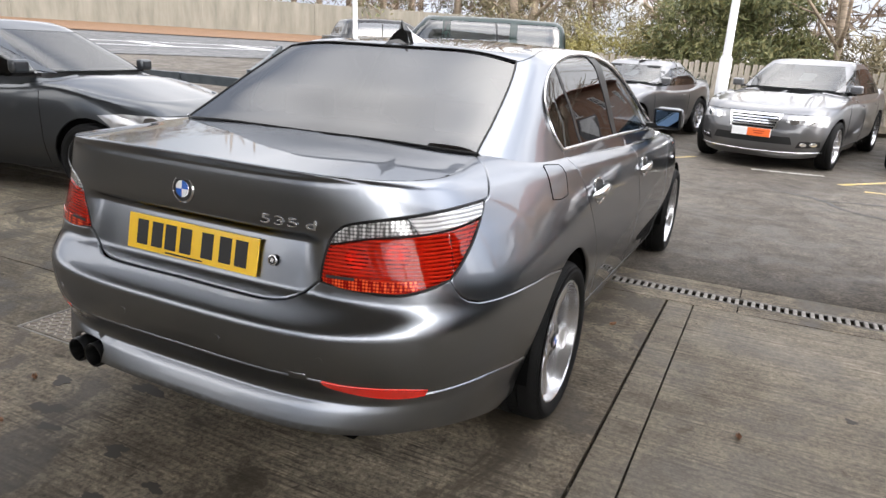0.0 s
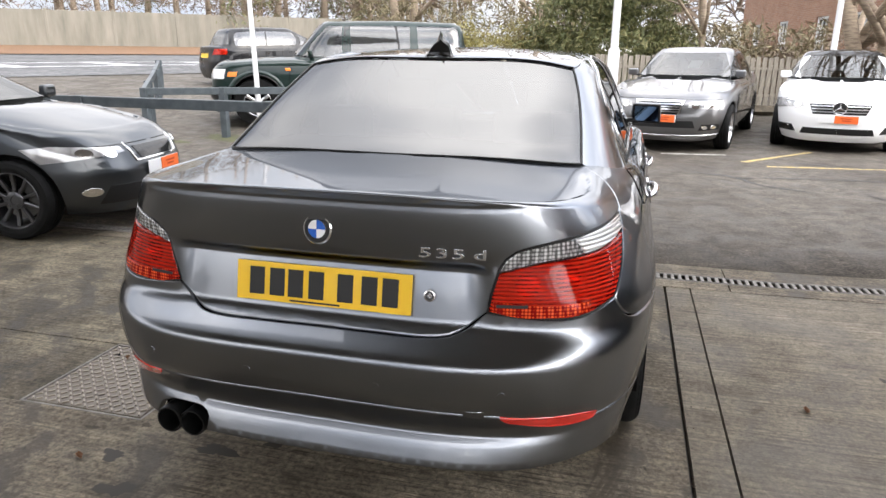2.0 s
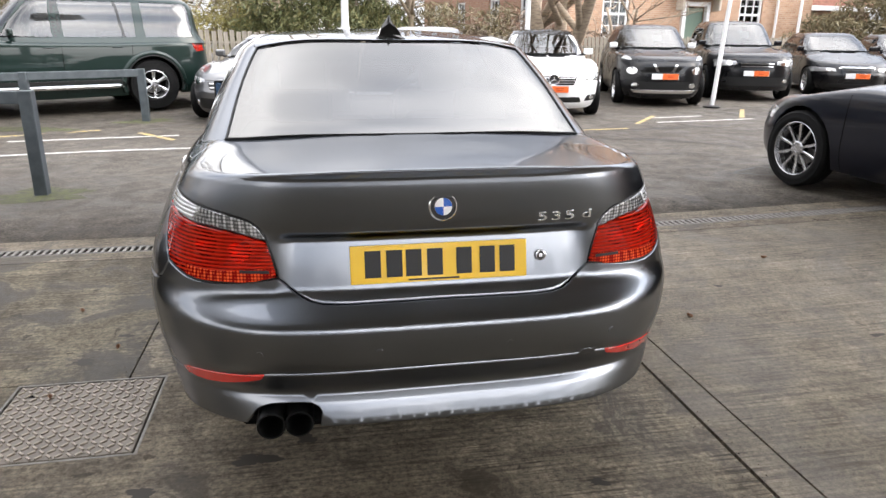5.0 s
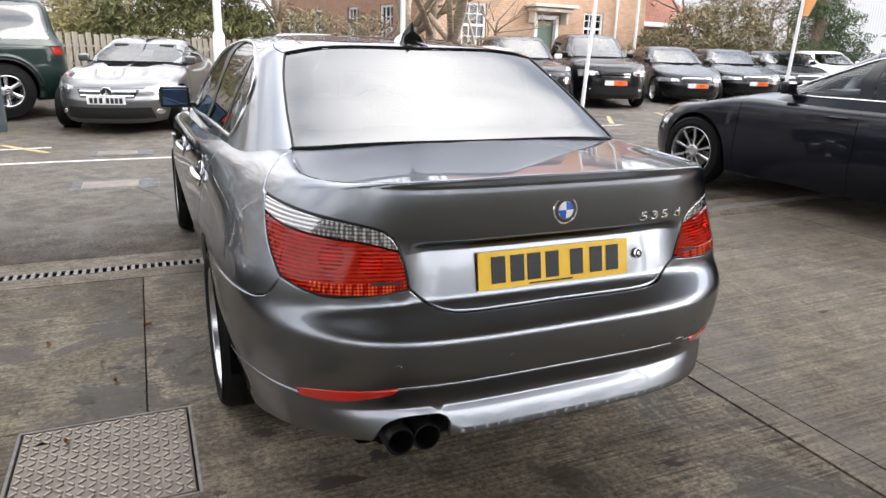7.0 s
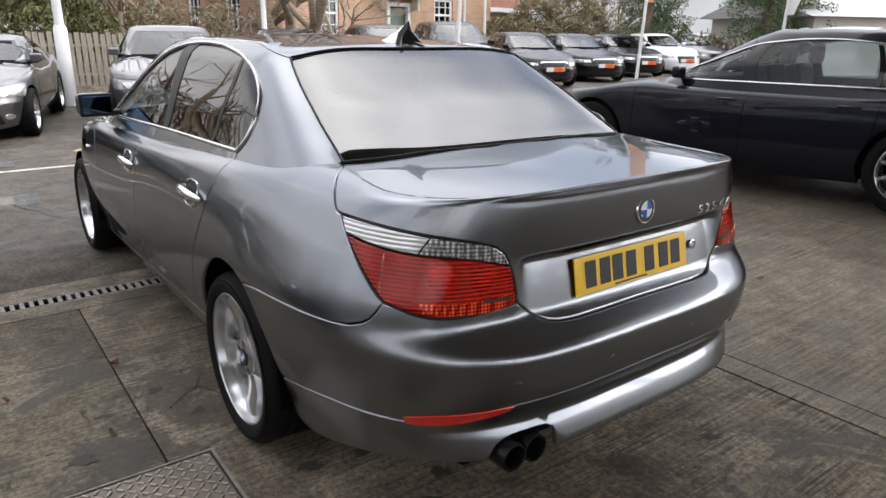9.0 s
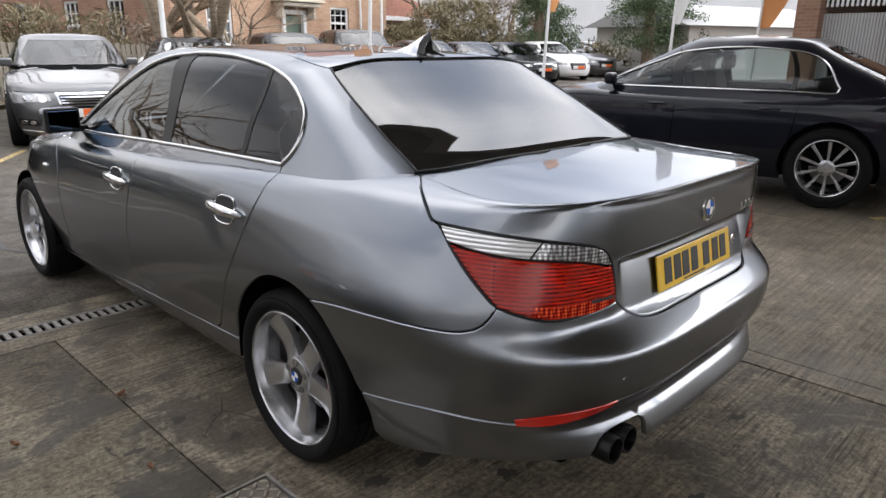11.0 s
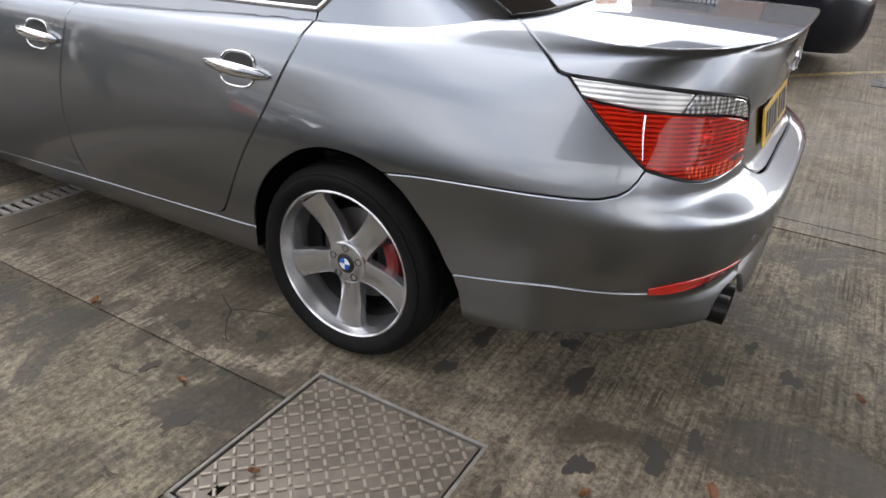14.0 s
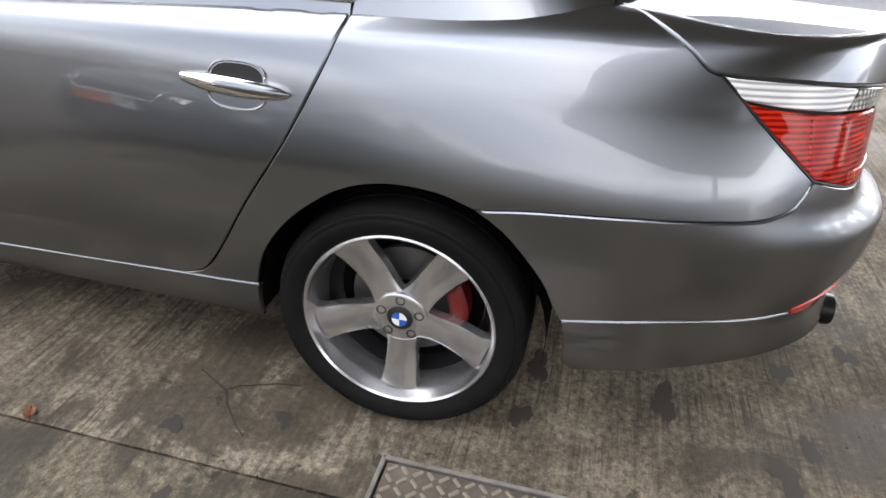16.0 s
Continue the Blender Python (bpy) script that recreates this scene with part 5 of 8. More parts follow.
part("far_grate_bars", far_bars, iron, drain, kind="stuff")

steel = Mat("worn tread plate", (.20, .18, .17), .5, .35)
steel.base(steel.ramp(steel.noise(7, 6, .65), (.3, (.10, .083, .066)), (.55, (.17, .145, .118)), (.8, (.25, .215, .175))))
steel = steel.m
tread_worn = Mat("rubbed tread bars", (.30, .26, .21), .4, .4).m
cover = thing("access_cover", pose(-1.32, -.31, 0), "square steel tread-plate access cover in the concrete", "manhole cover")
part("cover_plate", bevelled((.565, .565, .03), .003, (0, 0, -.016)), steel, cover)
fr = bmesh.new()
for dx, dy, sx, sy in ((0, .296, .60, .012), (0, -.296, .60, .012), (.296, 0, .012, .60), (-.296, 0, .012, .60)):
    bevelled((sx, sy, .03), .002, (dx, dy, -.014), None, 1, fr)
part("cover_frame", fr, iron, cover)
tread = bmesh.new()
for i in range(17):
    for j in range(17):
        bevelled((.028, .009, .0075), .0018, (-.264 + .033 * i, -.264 + .033 * j, .0008), Matrix.Rotation(radians(45 if (i + j) % 2 else -45), 4, "Z"), 1, tread)
part("tread_pattern", tread, tread_worn, cover, kind="stuff")
part("cover_socket", bevelled((.05, .03, .03), .004, (-.22, .20, -.015)), dark_void, cover)
for x, y, sx, sy in ((-1.42, 6.75, .46, .30), (-1.45, 4.85, .52, .34), (5.2, -1.7, .62, .40)):
    c = thing("small_cover", pose(x, y, ground_z(x, y)), "worn rectangular iron cover with a concrete surround", "manhole cover", "small covers")
    part("surround", bevelled((sx * 1.55, sy * 1.5, .02), .004, (.05, 0, -.006)), road_asphalt, c)
    part("lid", bevelled((sx, sy, .03), .004, (0, 0, -.008)), steel, c)

# cracks, paint and stains
tar = Mat("tar-filled crack", grey(.035), .6).m
yellow_line = Mat("worn yellow paint", (.42, .30, .10), .6)
yl = yellow_line.noise(26, 5, .7)
yellow_line.base(yellow_line.mix(yellow_line.ramp(yl, (.42, grey(0)), (.56, grey(1))), (.17, .15, .125), (.50, .36, .10)))
yellow_line = yellow_line.m
white_line = Mat("worn white paint", grey(.5), .6)
wl = white_line.noise(22, 5, .7)
white_line.base(white_line.mix(white_line.ramp(wl, (.40, grey(0)), (.55, grey(1))), (.19, .175, .155), (.62, .60, .56)))
white_line = white_line.m


def ribbon(name, pts, width, material, label, category, lift=.004, jag=0.0, seed=1):
    rng = np.random.default_rng(seed)
    P = np.array(spline(pts, .12) + [pts[-1]], float)
    P = P + rng.normal(0, jag, P.shape)
    T = np.gradient(P, axis=0)
    N = np.stack([-T[:, 1], T[:, 0]], -1) / np.maximum(np.linalg.norm(T, axis=1, keepdims=True), 1e-9)
    wd = width * (1 + (rng.uniform(-.5, .4, len(P)) if jag else 0)) / 2
    A, B = P + N * np.reshape(wd, (-1, 1)) if jag else P + N * wd, P - N * np.reshape(wd, (-1, 1)) if jag else P - N * wd
    V = [(*a, ground_z(*a) + lift) for a in A] + [(*b, ground_z(*b) + lift) for b in B]
    n = len(P)
    return tagged(part(name, mesh_of(name, V, [(i, n + i, n + i + 1, i + 1) for i in range(n - 1)][::1], smooth=False), material, None, label, "structure"), category=category)


for k, pts in enumerate(([(1.6, 6.4), (2.1, 6.1), (2.4, 5.6), (2.75, 5.35)], [(2.1, 6.1), (3.2, 6.2), (4.4, 6.0), (5.2, 5.2)], [(3.3, 5.3), (3.6, 5.0), (4.2, 4.9)], [(-1.9, 5.6), (-1.2, 4.6), (-.6, 3.0)], [(4.0, 3.6), (4.4, 3.4), (4.7, 3.5), (4.5, 3.8), (4.0, 3.6)], [(3.0, 7.4), (4.3, 7.0), (6.4, 7.2)])):
    ribbon("asphalt_crack", pts, .035, tar, "dark tar-filled crack in the asphalt", "crack", .004, .02, k)
for k, (pts, m_) in enumerate((([(2.35, 7.3), (3.45, 8.5)], yellow_line), ([(4.9, 7.6), (5.7, 8.6)], yellow_line), ([(7.2, 8.2), (8.0, 9.4)], yellow_line), ([(-.3, 7.2), (.5, 8.4)], yellow_line), ([(2.6, 7.0), (4.5, 7.1)], yellow_line), ([(9.3, 8.9), (9.7, 9.9)], yellow_line), ([(4.5, -.6), (6.3, -2.2)], yellow_line),
                               ([(-4.4, 5.9), (-2.6, 6.2), (-.3, 6.3)], white_line), ([(-4.3, 7.0), (-2.2, 7.3)], white_line), ([(1.3, 7.8), (2.2, 7.9)], white_line), ([(5.3, 7.7), (7.3, 8.0)], white_line), ([(5.4, 8.3), (6.6, 8.5)], white_line), ([(-2.8, 7.6), (-2.2, 6.9)], yellow_line), ([(-5.0, 7.2), (-3.4, 7.9)], yellow_line))):
    ribbon("painted_line", pts, .085, m_, "worn painted bay line on the asphalt", "road marking", .004)
stain_mat = Mat("dried oil stain", (.040, .033, .026), .75).m
rng = np.random.default_rng(7)
for x, y, r in ((-.777, -.325, .055), (-.55, -.35, .07), (-.98, .28, .04), (-.95, -.85, .06), (-.80, -1.02, .075), (-.68, -1.10, .05), (-.35, -1.08, .06), (-.08, -1.16, .045), (-1.30, .45, .04), (1.845, .587, .05), (2.02, .60, .035), (-.60, -.72, .08), (-.42, -.62, .05), (.55, -1.05, .04), (-1.42, .18, .06), (-1.08, .55, .045), (2.4, -.2, .04), (-.2, -1.3, .06)):
    th = np.linspace(0, 2 * math.pi, 60, endpoint=False)
    rr = .62 * r * (1 + .28 * np.sin(2 * th + rng.uniform(0, 6)) + .2 * np.sin(3 * th + rng.uniform(0, 6)) + .10 * np.sin(5 * th + rng.uniform(0, 6)) + .07 * np.sin(9 * th + rng.uniform(0, 6)) + .05 * np.sin(14 * th + rng.uniform(0, 6)) + .06 * rng.uniform(-1, 1, 60))
    V = [(x + 1.3 * a * math.cos(b), y + .8 * a * math.sin(b), ground_z(x, y) + .002) for a, b in zip(rr, th)]
    tagged(part("oil_stain", mesh_of("oil_stain", V, [tuple(range(60))], smooth=False), stain_mat, None, "dark oil stain on the concrete", "structure"), category="stain")
leaf_brown = Mat("dead brown leaf", (.20, .095, .045), .6).m
for k, (x, y, s) in enumerate(((-1.163, .914, .05), (-1.30, .30, .035), (-.86, -1.18, .06), (-1.05, -.90, .04), (-1.6, .8, .04), (1.6, .2, .04), (.9, 1.1, .04), (-1.45, -.15, .03), (2.6, 1.0, .035), (-.2, -1.5, .04))):
    lf = bmesh.new()
    a = rng.uniform(0, 6)
    c_ = [lf.verts.new((q * s * .5, r_ * s * .30 * math.cos(q * 1.3), .006 + .012 * abs(r_) + .006 * q * q)) for q in (-1, -.5, 0, .5, 1) for r_ in (-1, 0, 1)]
    for i in range(4):
        for j in range(2):
            lf.faces.new((c_[i * 3 + j], c_[i * 3 + 3 + j], c_[i * 3 + 4 + j], c_[i * 3 + 1 + j]))
    ob = part("fallen_leaf", lf, leaf_brown, None, "curled dead brown leaf on the concrete")
    tagged(ob, category="leaf", group="fallen leaves")
    ob.matrix_basis = Matrix.Translation((x, y, ground_z(x, y) - .002)) @ pose(0, 0, 0, 0, 0, math.degrees(a))

# thin cracks and loose grit on the concrete
fine_crack = Mat("dirt-filled hairline crack", (.035, .029, .022), .8).m
for k, pts in enumerate(([(-.86, .60), (-.922, .486), (-1.016, .414), (-1.072, .358)], [(-.922, .486), (-.88, .42), (-.84, .30)])):
    ribbon("concrete_crack", pts, .006, fine_crack, "thin dirt-filled crack in the concrete", "crack", .003, .006, 40 + k)
grit_mat = Mat("loose grit", (.06, .05, .04), .85)
grit_mat.base(grit_mat.ramp(grit_mat.noise(30, 2), (.35, (.03, .024, .018)), (.65, (.16, .12, .08))))
V, F = [], []
rng = np.random.default_rng(77)
spots = [(-1.18 + rng.normal(0, .02), rng.uniform(-.01, 1.7)) for _ in range(260)] + [(1.10 + rng.normal(0, .03), rng.uniform(-4, 1.7)) for _ in range(420)] + [(rng.uniform(-3.6, -1.6), -.01 + rng.normal(0, .02)) for _ in range(200)] + [(rng.uniform(-3.5, 3.5), rng.uniform(-2.6, 1.7)) for _ in range(700)]
spots += [(rng.uniform(-3, 5), rng.choice((1.74, 2.24)) + rng.normal(0, .03)) for _ in range(420)]
for x, y in spots:
    r = rng.uniform(.0015, .0055)
    n0, a, z = len(V), rng.uniform(0, 6), ground_z(x, y)
    V += [(x + r * math.cos(a + q * 2.1) * rng.uniform(.7, 1.4), y + r * math.sin(a + q * 2.1) * rng.uniform(.7, 1.4), z - .001) for q in range(3)] + [(x, y, z + r * rng.uniform(.5, 1.0))]
    F += [(n0, n0 + 1, n0 + 3), (n0 + 1, n0 + 2, n0 + 3), (n0 + 2, n0, n0 + 3)]
tagged(part("loose_grit", mesh_of("loose_grit", V, F, smooth=False), grit_mat.m, None, "fine dark grit scattered over the concrete", "stuff"), category="grit")

# ---- other parked cars ----
def edge_at(S, z, which, q, side=1):
    """The (a, v) on the wall of a shell at height z: which is 'nose' or 'tail' with q = x, or 'side' with q = y."""
    w, r, f = S.W(z), S.R(z), S.F(z)
    if which == "nose":
        b = np.linspace(S.a2 + .02, S.a3 - 1e-4, 900)
        x, _ = S.plan(b, w, r, f, z)
        return side * float(np.interp(-q, -x, b)), z
    if which == "tail":
        b = np.linspace(1e-4, S.a1 - .02, 900)
        x, _ = S.plan(b, w, r, f, z)
        return side * float(np.interp(q, x, b)), z
    b = np.linspace(.01, S.a3 - .01, 2500)
    _, y = S.plan(b, w, r, f, z)
    return side * float(np.interp(q, y, b)), z


def poly(*points, step=.05):
    pts = list(points)
    return loop(*[[p, q] for p, q in zip(pts, pts[1:] + pts[:1])], step=step)


def parked_car(name, m, label, colour, L, w, H, wb, fo, R, belt, hood, nose, ws, wst, tail_glass, roof_end, deck, style, rim_metal, nf=3.4, group="", face=(), glass=None, sheet_card=True, strip=True, seats=True, mirror_paint=None, doors=2, roof_paint=None,
               trim=None, drop=.05, low_trim=None, arc=.035, dlo=None, rim_k=.70, pillars=()):
    top_ob = thing(name, m, label, "car", group)
    f, tl = wb + fo, wb + fo - L
    glass = glass or pale_glass
    W = curve([(.12, .86 * w), (.28, .955 * w), (.5, w), (.62, w), (belt - .12, .988 * w), (belt - .03, .962 * w), (belt + .06, .91 * w), (belt + .2, .86 * w)], .015)
    F = curve([(.12, f - .12), (.22, f - .03), (.36, f), (.5, f), (nose - .16, f - .03), (nose - .06, f - .08), (nose, f - .15), (nose + .12, f - .34)], .015)
    Rr = curve([(.12, tl + .14), (.3, tl + .03), (.5, tl), (.62, tl + .005), (.75, tl + .04), (1.3, tl + .09)], .015)
    hc = curve([(tl - .2, deck), (tail_glass - .1, deck + .015), (.6, belt), (ws - .4, belt + .01), (ws, hood), ((ws + f) / 2, hood * .42 + nose * .58 + .035), (f - .12, nose), (f + .2, nose - .12)], .05)
    S = Shell(W, Rr, F, lambda x, y: hc(y) - drop * (abs(x) / (.8 * w)) ** 3, .1, wb - .35, 3.8, nf, curve([(0, .03), (1.2, .05), (9, .06)], .02), (w, tl, f))
    Wg = curve([(belt - .2, .985 * w), (belt - .06, .945 * w), (belt + .05, .90 * w), (belt + .2, .845 * w), (H - .15, .74 * w), (H - .06, .68 * w), (H + .1, .6 * w)], .015)
    Rg = curve([(belt - .2, tail_glass - .18), (belt, tail_glass), (H - .10, roof_end), (H + .1, roof_end + .28)], .02)
    slope = (ws - wst) / (H - .1 - hood)
    Fg = curve([(belt - .2, ws + slope * (hood - belt + .2)), (hood, ws), (H - .1, wst), (H + .1, wst - slope * .22)], .02)
    mid = (roof_end + wst) / 2
    G = Shell(Wg, Rg, Fg, lambda x, y: H - (.03 + arc * .8) * ((y - mid) / max(.4, (wst - roof_end) / 2)) ** 2 - .09 * x * x, roof_end + .55, wst - .5, 5.0, 4.5, curve([(0, .03), (.8, .07), (9, .07)], .03), (.8 * w, tail_glass, ws))

    def n(x, z, sd=1):
        return edge_at(S, z, "nose", x, sd)

    def tt(x, z, sd=1):
        return edge_at(S, z, "tail", x, sd)

    def sd_(y, z):
        return edge_at(S, z, "side", y)

    def gs(y, z):
        return edge_at(G, z, "side", y)

    zb = .17 if H < 1.6 else .24
    ra = R + .05

    def arch(y):
        return [sd_(y + ra * math.cos(k), max(zb, R + ra * math.sin(k))) for k in np.linspace(math.pi + .35, -.35, 15)]

    body = [(1e-4, zb), tt(w * .6, zb + .02)] + arch(0) + [sd_(wb / 2, zb)] + arch(wb) + [n(w * .55, zb), (S.a3 - 1e-4, zb), (S.a3 - 1e-4, nose + f - ws + .25), (S.a2 + .25, belt + .62), (S.a2 - .2, belt + .45), (S.a1, belt + .30), (1e-4, deck + .75 if tail_glass - tl > .3 else deck + .1)]
    P = poly(*body, step=.06)
    for mir in (False, True):
        part("body_side", panel("body_side", S, P, (.09, .03), 0, .02, 0, mir), colour, top_ob)
        # near-black liner puts shade behind the arch openings
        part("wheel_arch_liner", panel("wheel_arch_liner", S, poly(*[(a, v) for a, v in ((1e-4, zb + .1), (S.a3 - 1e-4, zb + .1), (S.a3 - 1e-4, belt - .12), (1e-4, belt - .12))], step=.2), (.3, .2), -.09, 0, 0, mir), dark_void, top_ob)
    # seams
    dy = [wb - ra - .10, wb * .46, .30] if doors == 2 else [wb - ra - .10, .55]
    for s in (1, -1):
        for y in dy:
            bend = .10 if y == dy[-1] else .03
            P = [(s * a, v) for a, v in (sd_(y + bend * (1 - k) - .02, .24 + (belt - .24) * k) for k in np.linspace(0, 1, 10))]
            part("door_seam", piped("door_seam", line_on(S, P, -.0015), .0045, 6), dark_void, top_ob)
        for y in ([wb * .46 + .16, .30 + .22] if doors == 2 else [.55 + .22]):
            P = [(s * a, v) for a, v in (sd_(y + .09 - .18 * k, belt - .13) for k in np.linspace(0, 1, 7))]
            part("door_handle", piped("door_handle", line_on(S, P, .012), .012, 8, taper=[.006, .011, .012, .012, .012, .011, .006]), colour, top_ob)
        if low_trim is not None:
            P = [(s * a, v) for a, v in (sd_(ra + .05 + (wb - 2 * ra - .1) * k, .5) for k in np.linspace(0, 1, 12))]
            part("rubbing_strip", piped("rubbing_strip", line_on(S, P, .004), .03, 6, flat=.4), low_trim, top_ob)
    bn = [n(w * .93 * math.sin(k), nose - .035) for k in np.linspace(1.2, .05, 9)]
    for s in (1, -1):
        part("bonnet_seam", piped("bonnet_seam", line_on(S, [(s * a, v) for a, v in bn], -.001), .004, 6), dark_void, top_ob)
    # house
    zt_ = H - .115
    z0 = belt + .025
    half_ = max(.4, (wst - roof_end) / 2)

    def zt(y):
        return zt_ - arc * min(1.6, ((y - mid) / half_) ** 2)
    af = [(ws - .10 - (ws - wst) * k, max(z0, hood + .01) + (zt(wst - .1) - hood - .01) * k) for k in np.linspace(0, 1, 5)]
    aw, dark = [(.87, hood + .03), (.84, (hood + zt_) / 2), (.80, zt_ + .02)], roof_paint or colour
    wsc = [edge_at(G, z, "nose", float(G.W(z)) * q) for q, z in aw]
    rgl = [edge_at(G, z, "tail", float(G.W(z)) * q) for q, z in ((.86, belt + .06), (.82, (belt + zt_) / 2), (.76, zt_ + .0))]
    rear_low, rear_top = dlo or (tail_glass + (.42 if roof_end - tail_glass > .35 else .26), roof_end + (.20 if roof_end - tail_glass > .35 else .16))
    # the rear edge of the windows: a rounded corner that leans forward
    zq = zt(rear_top)
    rear_edge = [((1 - q) ** 2 * rear_low + 2 * q * (1 - q) * (rear_low * .75 + rear_top * .25 - .05) + q * q * rear_top, (1 - q) ** 2 * z0 + 2 * q * (1 - q) * (zq - .02) + q * q * zq) for q in np.linspace(0, 1, 7)]
    bx = wb * .46
    for mir, s in ((False, 1), (True, -1)):
        roof = poly(wsc[-1], *[gs(y, zt(y)) for y in np.linspace(wst - .12, max(rear_top, roof_end + .12), 9)], rgl[-1], (1e-4, zt_ + .02), (1e-4, H + .9), (G.a1, H + .62), (G.a2, H + .62), (G.a3 - 1e-4, H + .9), (G.a3 - 1e-4, zt_ + .02))
        part("roof", panel("roof", G, roof, (.10, .06), 0, .01, 0, mir), dark, top_ob)
        part("window_ledge", panel("window_ledge", G, poly(edge_at(G, belt - .07, "tail", .01), *[gs(y, belt - .07) for y in (.3, 1.0, 1.6)], edge_at(G, belt - .07, "nose", .5 * w), edge_at(G, hood, "nose", .5 * w), gs(ws - .10, z0), *[gs(y, z0) for y in (1.6, 1.0)], gs(rear_low, z0), rgl[0], edge_at(G, belt + .05, "tail", .01)), (.12, .05), 0, .01, 0, mir), colour, top_ob)
        part("front_pillar", panel("front_pillar", G, poly(*[gs(y, z) for y, z in af], *wsc[::-1]), (.1, .05), 0, .012, 0, mir), colour, top_ob)
        part("rear_pillar", panel("rear_pillar", G, poly(*[gs(y, z) for y, z in rear_edge], *rgl[::-1]), (.1, .04), 0, .012, 0, mir), colour, top_ob)
        part("windscreen", panel("windscreen", G, poly(*wsc, (G.a3 - 1e-4, zt_ + .02), (G.a3 - 1e-4, hood + .03)), (.12, .06), -.003, 0, 0, mir), glass, top_ob)
        part("rear_window", panel("rear_window", G, poly(*rgl, (1e-4, zt_ + .02), (1e-4, belt + .06)), (.12, .06), -.003, 0, 0, mir), glass, top_ob)
        part("centre_pillar", panel("centre_pillar", G, poly(gs(bx - .05, z0), gs(bx + .05, z0), gs(bx + .02, zt(bx)), gs(bx - .08, zt(bx))), (.1, .05), .001, .012, 0, mir), gloss_black, top_ob)
        part("door_glass", panel("door_glass", G, poly(*[gs(y, z) for y, z in af if z >= z0], *[gs(y, zt(y)) for y in np.linspace(wst - .2, bx + .02, 4)], gs(bx + .05, z0)), (.12, .06), -.004, 0, .004, mir), glass, top_ob)
        part("door_glass", panel("door_glass", G, poly(gs(bx - .05, z0), *[gs(y, zt(y)) for y in np.linspace(bx - .08, rear_top, 5)[:-1]], *[gs(y, z) for y, z in rear_edge[::-1]]), (.12, .06), -.004, 0, .004, mir), glass, top_ob)
        if rear_low < .55 and doors == 2:
            part("window_divider", panel("window_divider", G, poly(gs(.36, z0), gs(.40, z0), gs(.46, zt(.46) - .01), gs(.42, zt(.42) - .01)), (.1, .05), .0, .01, 0, mir), gloss_black, top_ob)
        for py in pillars:
            part("side_pillar", panel("side_pillar", G, poly(gs(py - .08, z0), gs(py + .08, z0), gs(py + .05, zt(py)), gs(py - .08, zt(py))), (.1, .05), .001, .012, 0, mir), colour, top_ob)
        if trim is not None:
            ring = [gs(y, z) for y, z in af] + [gs(y, zt(y)) for y in np.linspace(wst - .16, rear_top, 8)[1:-1]] + [gs(y, z) for y, z in rear_edge[::-1]] + [gs(y, z0) for y in np.linspace(rear_low, ws - .1, 8)[1:-1]]
            P = np.array([p for p in spline(ring + ring[:1], .06)]) * (s, 1)
            part("window_trim", piped("window_trim", line_on(G, P, .003), .009, 6, True), trim, top_ob)
        mp = Vector(G.at(*gs(ws - .28, max(z0, hood + .02)))) * 1.0
        mm = part("door_mirror", bevelled((.17, .085, .115), .04, (0, 0, 0), None, 4), mirror_paint or colour, top_ob)
        mm.matrix_basis = Matrix.Translation((s * (mp.x + .115), mp.y, mp.z + .04))
        part("mirror_arm", bevelled((.12, .06, .03), .01, (-s * .10, 0, -.05)), black_plastic, mm)
        wheel(top_ob, (s * (w - .105), 0, R), s, R, R * rim_k, .21, style, rim_metal, False)
        wheel(top_ob, (s * (w - .105), wb, R), s, R, R * rim_k, .21, style, rim_metal, False)
    # nose and tail pieces
    for nm, pts, mat_, off, both, which in face:
        fn = n if which == "nose" else tt
        for sgn in ((1, -1) if both else (1,)):
            if both:
                P = poly(*[fn(x, z) for x, z in pts], step=.04)
                part(nm, panel(nm, S, P, (.05, .03), off, .025, 0, sgn < 0), mat_, top_ob)
            else:
                half = [fn(x, z) for x, z in pts]
                for mi in (False, True):
                    part(nm, panel(nm, S, poly(*half, step=.04), (.05, .03), off, .02, 0, mi), mat_, top_ob)
    if strip:
        y = f + .012
        card = part("plate_card", bevelled((.52, .006, .11), .004, (0, y, .50 if H < 1.5 else .60)), plate_white, top_ob, "white and orange dealer card")
        if strip == "card":
            part("orange_half", bevelled((.30, .004, .108), .0, (-.10, y + .006, .50 if H < 1.5 else .60)), card_orange, card)
            for dz, ww in ((.018, .15), (-.012, .11)):
                part("card_print_bar", bevelled((ww, .002, .014), 0, (-.10, y + .0105, (.50 if H < 1.5 else .60) + dz)), Mat("dark orange ink", (.5, .06, .01), .6).m, card)
        else:
            for x in (-.2, -.14, -.08, -.02, .07, .14, .2):
                part("plate_bar", bevelled((.042, .003, .075), .0, (x, y + .005, .50 if H < 1.5 else .60)), ink, card)
    if sheet_card:
        z = (hood + zt_) / 2 + .02
        yy = float(Fg(z)) - .05
        part("price_sheet", bevelled((.19, .004, .27), 0, (-.12, yy + .02, z), pose(0, 0, 0, math.degrees(math.atan2(ws - wst, zt_ - hood)), 0, 0)), card_white, top_ob, "white price sheet behind the windscreen")
